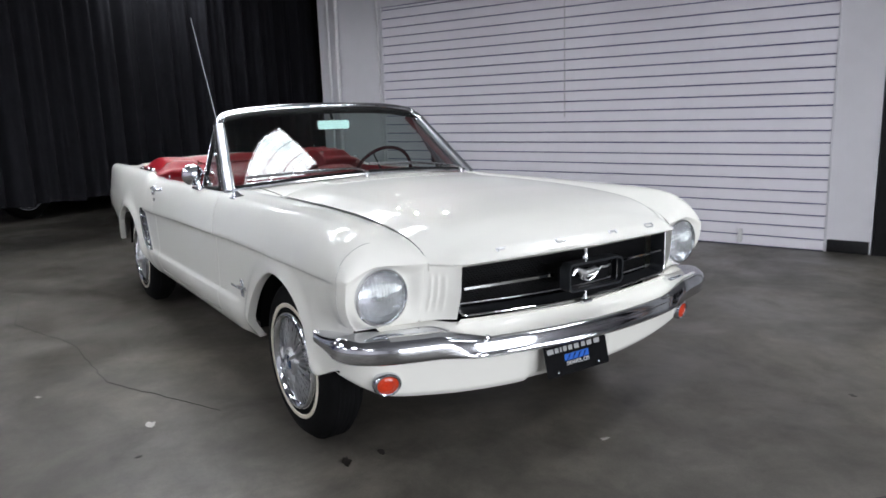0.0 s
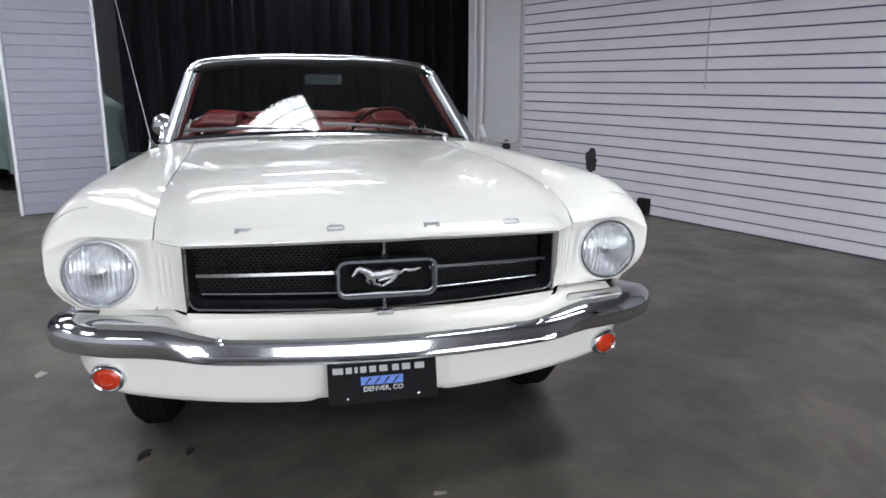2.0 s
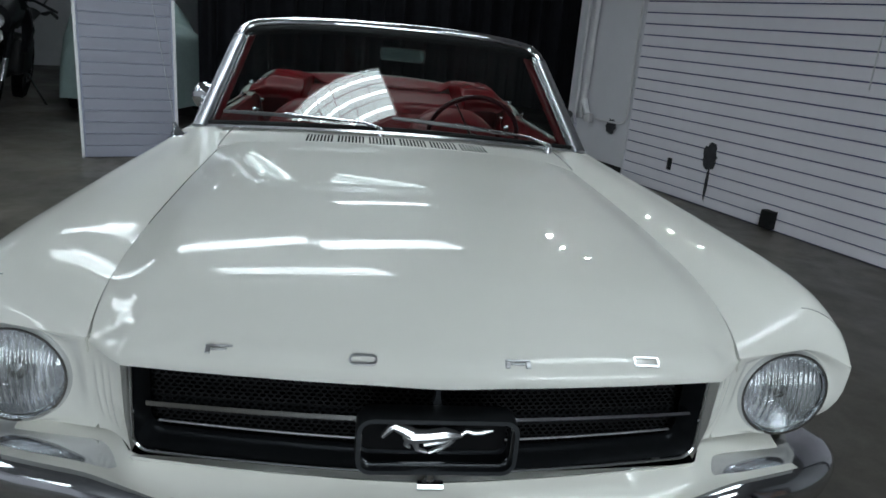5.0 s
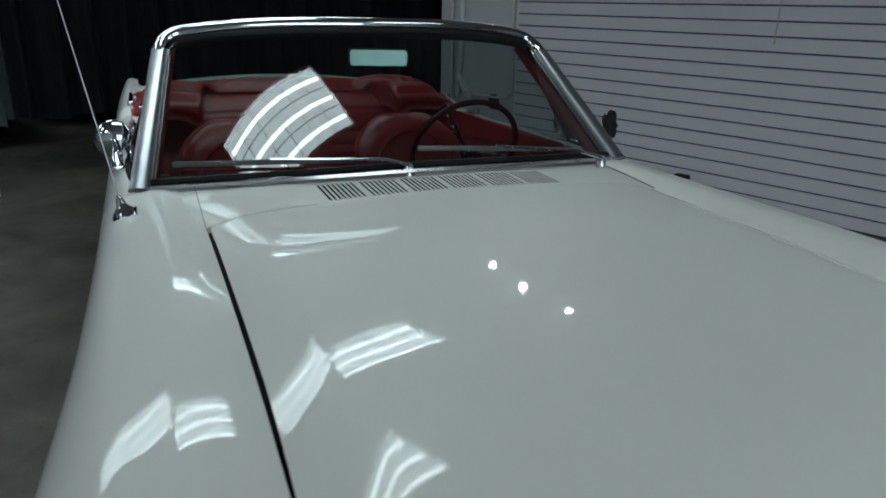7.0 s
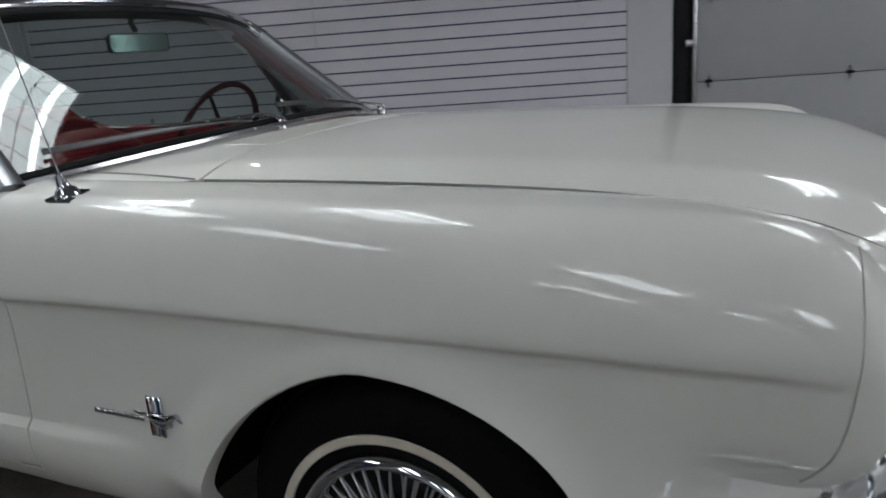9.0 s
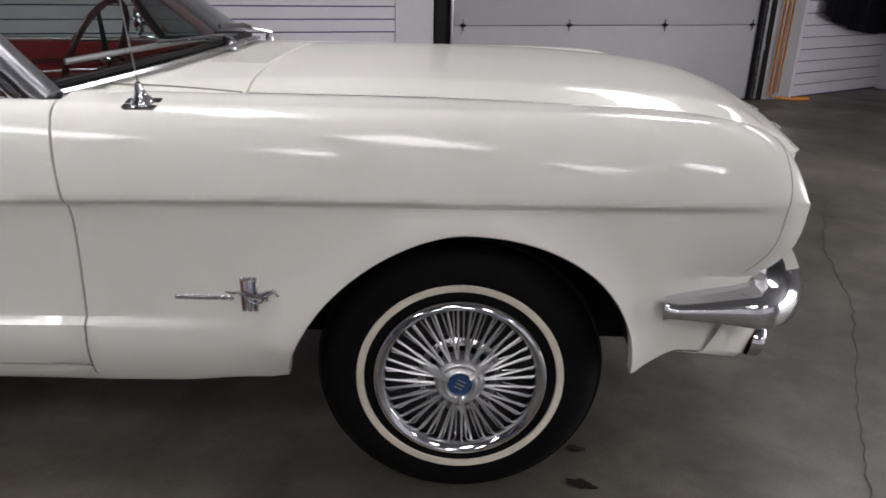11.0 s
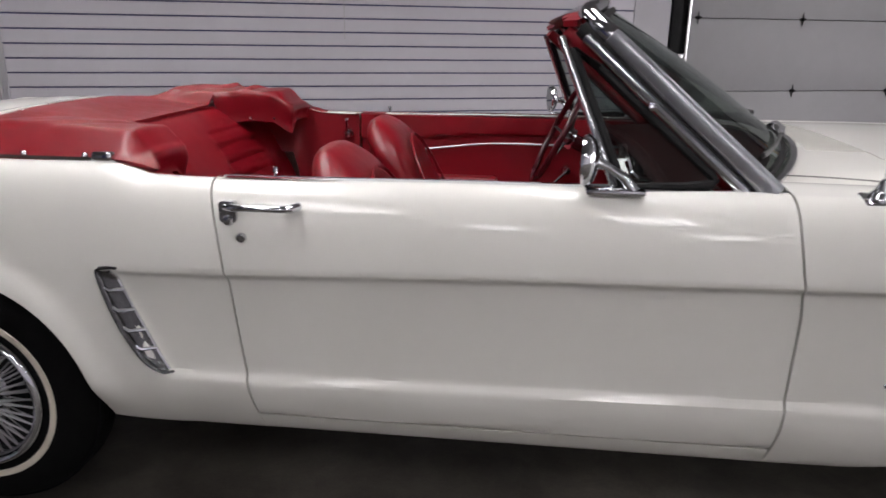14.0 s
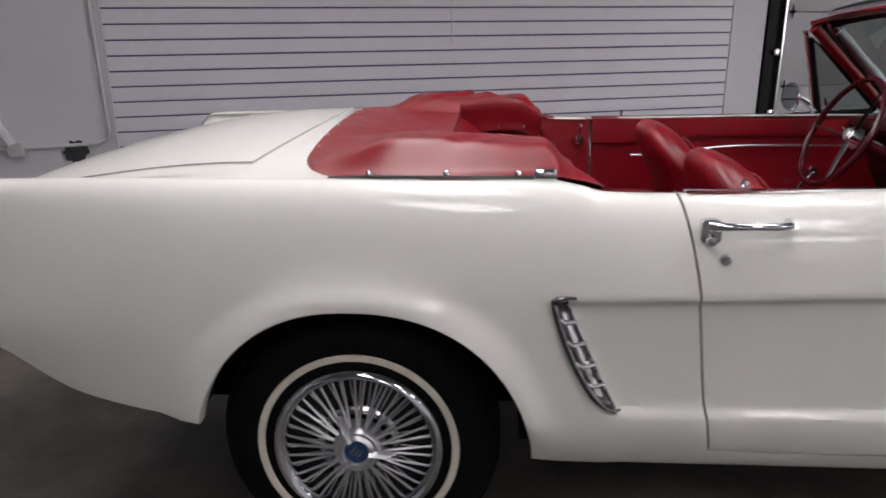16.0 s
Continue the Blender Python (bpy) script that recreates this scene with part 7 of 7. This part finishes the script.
    prism(bm, rounded(0.10, 0.075, 0.02), 0, 0.004, Matrix.Translation((0.60, -0.05, 1.26)) @ Matrix.Rotation(radians(70), 4, "Y") @ Matrix.Rotation(radians(90), 4, "Z"))
    part("note", bm, PAPER, k, "white sheet on the flyscreen")
    bm = bmesh.new()
    sweep(bm, [(0.34, 0, 0.90), (0.15, 0, 0.98), (-0.08, 0, 0.92)], ring(0.16, 14, 0.12), size=lambda i: (0.7, 1, 0.6)[i])
    part("fuel_tank", bm, BIKE, k)
    bm = bmesh.new()
    sweep(bm, [(0.0, 0, 0.91), (-0.3, 0, 0.90), (-0.72, 0, 0.95)], ring(0.13, 12, 0.05), size=lambda i: (0.7, 1, 0.8)[i])
    part("seat", bm, BLACK, k)
    bm = bmesh.new()
    box(bm, -0.22, 0.30, -0.17, 0.17, 0.36, 0.74, bevel=0.06, seg=3)
    part("engine", bm, IRON, k)
    bm = bmesh.new()
    tube(bm, [(0.40, 0, 0.90), (0.36, 0, 0.5), (0.1, 0, 0.32), (-0.3, 0, 0.36), (-0.72, 0.0, 0.32)], 0.028, 8)
    tube(bm, [(0.40, 0, 0.92), (-0.1, 0, 0.80), (-0.75, 0, 0.88)], 0.024, 8)
    part("frame", bm, IRON, k)
    bm = bmesh.new()
    tube(bm, [(-0.05, 0.16, 0.36), (-0.12, 0.40, 0.01)], 0.012, 8)
    part("side_stand", bm, STEEL, k)
    return k


motorcycle(pose(-5.96, -4.28, 0, 0, 0, 12) @ Matrix.Rotation(radians(-11), 4, "X") @ Matrix.Scale(1.15, 4))


def shut_car(m, mat, name, label):
    """A parked car half hidden behind the drape: rounded body, cabin, glass and wheels."""
    c = thing(name, label, "car", m)
    bm = bmesh.new()
    body = curve((-2.2, 0.62), (-2.0, 0.82), (-1.1, 0.90), (0.9, 0.88), (1.9, 0.76), (2.2, 0.55))
    grid(bm, lambda x, a: (x, 0.86 * math.copysign(abs(math.cos(a)) ** 0.5, math.cos(a)), 0.30 + (body(x) - 0.30) * math.sin(a) ** 0.5), spaced(-2.2, 2.2, 40), spaced(0.001, math.pi - 0.001, 24))
    part("body", bm, mat, c)
    bm = bmesh.new()
    cab = curve((-1.3, 0.86), (-0.7, 1.30), (0.1, 1.38), (0.9, 0.86))
    grid(bm, lambda x, a: (x, 0.66 * math.copysign(abs(math.cos(a)) ** 0.5, math.cos(a)), 0.80 + (cab(x) - 0.80) * math.sin(a) ** 0.5), spaced(-1.3, 0.9, 24), spaced(0.001, math.pi - 0.001, 20))
    part("cabin", bm, mat, c)
    bm = bmesh.new()
    grid(bm, lambda y, v: (lerp(0.92, 0.30, v), y * (1 - 0.15 * v), lerp(0.90, 1.30, v)), spaced(-0.56, 0.56, 9), spaced(0, 1, 6))
    part("windshield", bm, GLASS, c)
    for x in (1.35, -1.35):
        for s in (-1, 1):
            bm = bmesh.new()
            fm = pose(x, s * 0.74, 0.32, 90 * -s, 0, 0)
            lathe(bm, [(0.2, 0.09), (0.28, 0.10), (0.315, 0.07), (0.32, 0), (0.3, -0.08)], 36, fm)
            w = part("wheel", bm, TYRE, c)
            bm = bmesh.new()
            lathe(bm, [(0, 0.10), (0.05, 0.10), (0.06, 0.085), (0.17, 0.07), (0.19, 0.09), (0.205, 0.09)], 30, fm)
            tidy(bm)
            part("rim", bm, STEEL, w, clean=False)
    return c


shut_car(Matrix.Translation((*room(-5.2, -0.95).xy, 0)) @ Matrix.Rotation(WALL_TURN + radians(-88), 4, "Z"), BLACK_CAR, "black_car", "black car parked behind the stage drape")
COVER = material("teal_grey_car_cover", (0.30, 0.39, 0.38), 0.75, vary=0.12, scale=5, bump=0.25, bump_scale=40)


def covered_car(m):
    """A car under a loose cloth cover; its end points along +x."""
    c = thing("covered_car", "parked car under a loose teal-grey cloth cover", "car", m)
    bm = bmesh.new()
    top = curve((0.0, 0.70), (0.12, 0.95), (0.35, 1.04), (1.2, 1.10), (1.9, 1.43), (3.2, 1.43), (3.9, 1.05), (4.2, 0.8))

    def cloth(x, a):
        c2, s2 = math.cos(a), math.sin(a)
        wide = 0.84 * (1 - 0.25 * math.exp(-((x / 0.18) ** 2))) * (1 - 0.2 * clamp((top(x) - 1.1) / 0.33) * s2)
        y = wide * abs(c2) ** 0.55 * (1 if c2 > 0 else -1)
        z = 0.14 + (top(x) - 0.14) * s2 ** 0.42
        low = 1 - clamp((z - 0.14) / 0.7)
        ripple = 0.03 * low * math.sin(x * 17 + 3 * c2) + 0.02 * noise.noise(Vector((x * 3, c2 * 3, z * 3)))
        return (-x, y * (1 + ripple) + ripple * (1 if y > 0 else -1), z + 0.02 * noise.noise(Vector((x * 2.5, y * 2.5, 2))) + 0.015 * low * math.sin(x * 11))
    rows = grid(bm, cloth, spaced(0, 4.2, 70), spaced(0.001, math.pi - 0.001, 44))
    for r, d in ((rows[0], 0.06), (rows[-1], -0.06)):
        low = [bm.verts.new((v.co.x + d, v.co.y, 0.16 + 0.02 * math.sin(v.co.y * 15))) for v in r]
        for i in range(len(r) - 1):
            bm.faces.new((r[i], r[i + 1], low[i + 1], low[i]))
    tidy(bm)
    part("cloth_cover", bm, COVER, c, clean=False)
    for x in (-0.85, -3.4):
        for s in (-1, 1):
            bm = bmesh.new()
            lathe(bm, [(0.0, 0.09), (0.2, 0.09), (0.28, 0.10), (0.315, 0.07), (0.32, 0), (0.3, -0.08), (0.0, -0.08)], 36, pose(x, s * 0.70, 0.32, 90 * -s, 0, 0))
            tidy(bm)
            part("wheel", bm, TYRE, c, clean=False)
    return c


covered_car(Matrix.Translation((*room(-3.45, -4.15).xy, 0)) @ Matrix.Rotation(WALL_TURN, 4, "Z"))

# ==== spot lamps near the wall ====
for x, y in ((-2.71, 1.88), (-2.12, 1.86), (-1.55, 1.95)):
    sp = thing("spot_lamp", "small round ceiling spot lamp, lit", "spot lamp", Matrix.Translation((x, y, 2.81)), "ceiling spots")
    aim = Vector((0.0 - x, 0.0 - y, -1.9)).to_track_quat("-Z", "Y").to_matrix().to_4x4()
    bm = bmesh.new()
    lathe(bm, [(0.02, 0.10), (0.038, 0.08), (0.044, 0.0), (0.040, 0.0), (0.036, 0.03)], 24, aim)
    part("spot_can", bm, IRON, sp)
    bm = bmesh.new()
    disc(bm, 0.030, 0.012, 24, aim)
    part("spot_lens", bm, SPOTGLOW, sp, "glowing lens")
    bm = bmesh.new()
    tube(bm, [(0, 0, 0.09), (0, 0, 0.14)], 0.012, 8)
    part("spot_stem", bm, IRON, sp)

# ==== marks on the slab ====
OIL = material("oil_spot", (0.02, 0.017, 0.015), 0.45, vary=0.3, scale=30)
PALE = material("pale_paint_drip", (0.45, 0.43, 0.40), 0.7, vary=0.2, scale=30)
rnd = random.Random(11)
for x, y, r, mat in ((1.682, -0.718, 0.022, OIL), (1.687, -0.572, 0.017, OIL), (0.868, -1.238, 0.022, PALE), (2.133, 0.168, 0.013, PALE), (1.145, -1.342, 0.010, OIL),
                     (1.95, -1.1, 0.008, OIL), (2.5, 1.3, 0.012, OIL), (0.2, -1.6, 0.012, PALE), (3.0, 1.6, 0.014, OIL)):
    bm = bmesh.new()
    n = 16
    turn = rnd.uniform(0, 6.28)
    vs = []
    for k in range(n):
        a = 2 * math.pi * k / n
        q = r * (1 + 0.35 * rnd.uniform(-1, 1))
        px, py = q * 1.5 * math.cos(a), q * 0.8 * math.sin(a)
        vs.append(bm.verts.new((x + px * math.cos(turn) - py * math.sin(turn), y + px * math.sin(turn) + py * math.cos(turn), 0.003)))
    bm.faces.new(vs)
    thicken(bm, 0.001)
    tagged(part("floor_spot", bm, mat, smooth=False), "small dried spot on the concrete floor" if mat is OIL else "small pale paint drip on the concrete floor", "stain", "floor spots")
for pts in (((2.3, -0.9), (2.55, -0.35), (2.9, 0.35), (3.1, 1.0), (3.5, 1.8)), ((0.9, -0.95), (0.2, -1.3), (-0.6, -1.35), (-1.3, -1.6), (-2.2, -1.5))):
    bm = bmesh.new()
    line = []
    for (x0, y0), (x1, y1) in zip(pts, pts[1:]):
        for t in spaced(0, 0.95, 14):
            line.append((lerp(x0, x1, t) + rnd.uniform(-0.008, 0.008), lerp(y0, y1, t) + rnd.uniform(-0.008, 0.008)))
    sweep(bm, [(x, y, 0.0005) for x, y in line], [(-0.0022, -0.001), (0.0022, -0.001), (0.0016, 0.0022), (-0.0016, 0.0022)])
    tagged(part("floor_crack", bm, OIL, smooth=False), "thin dark crack in the concrete floor", "crack")
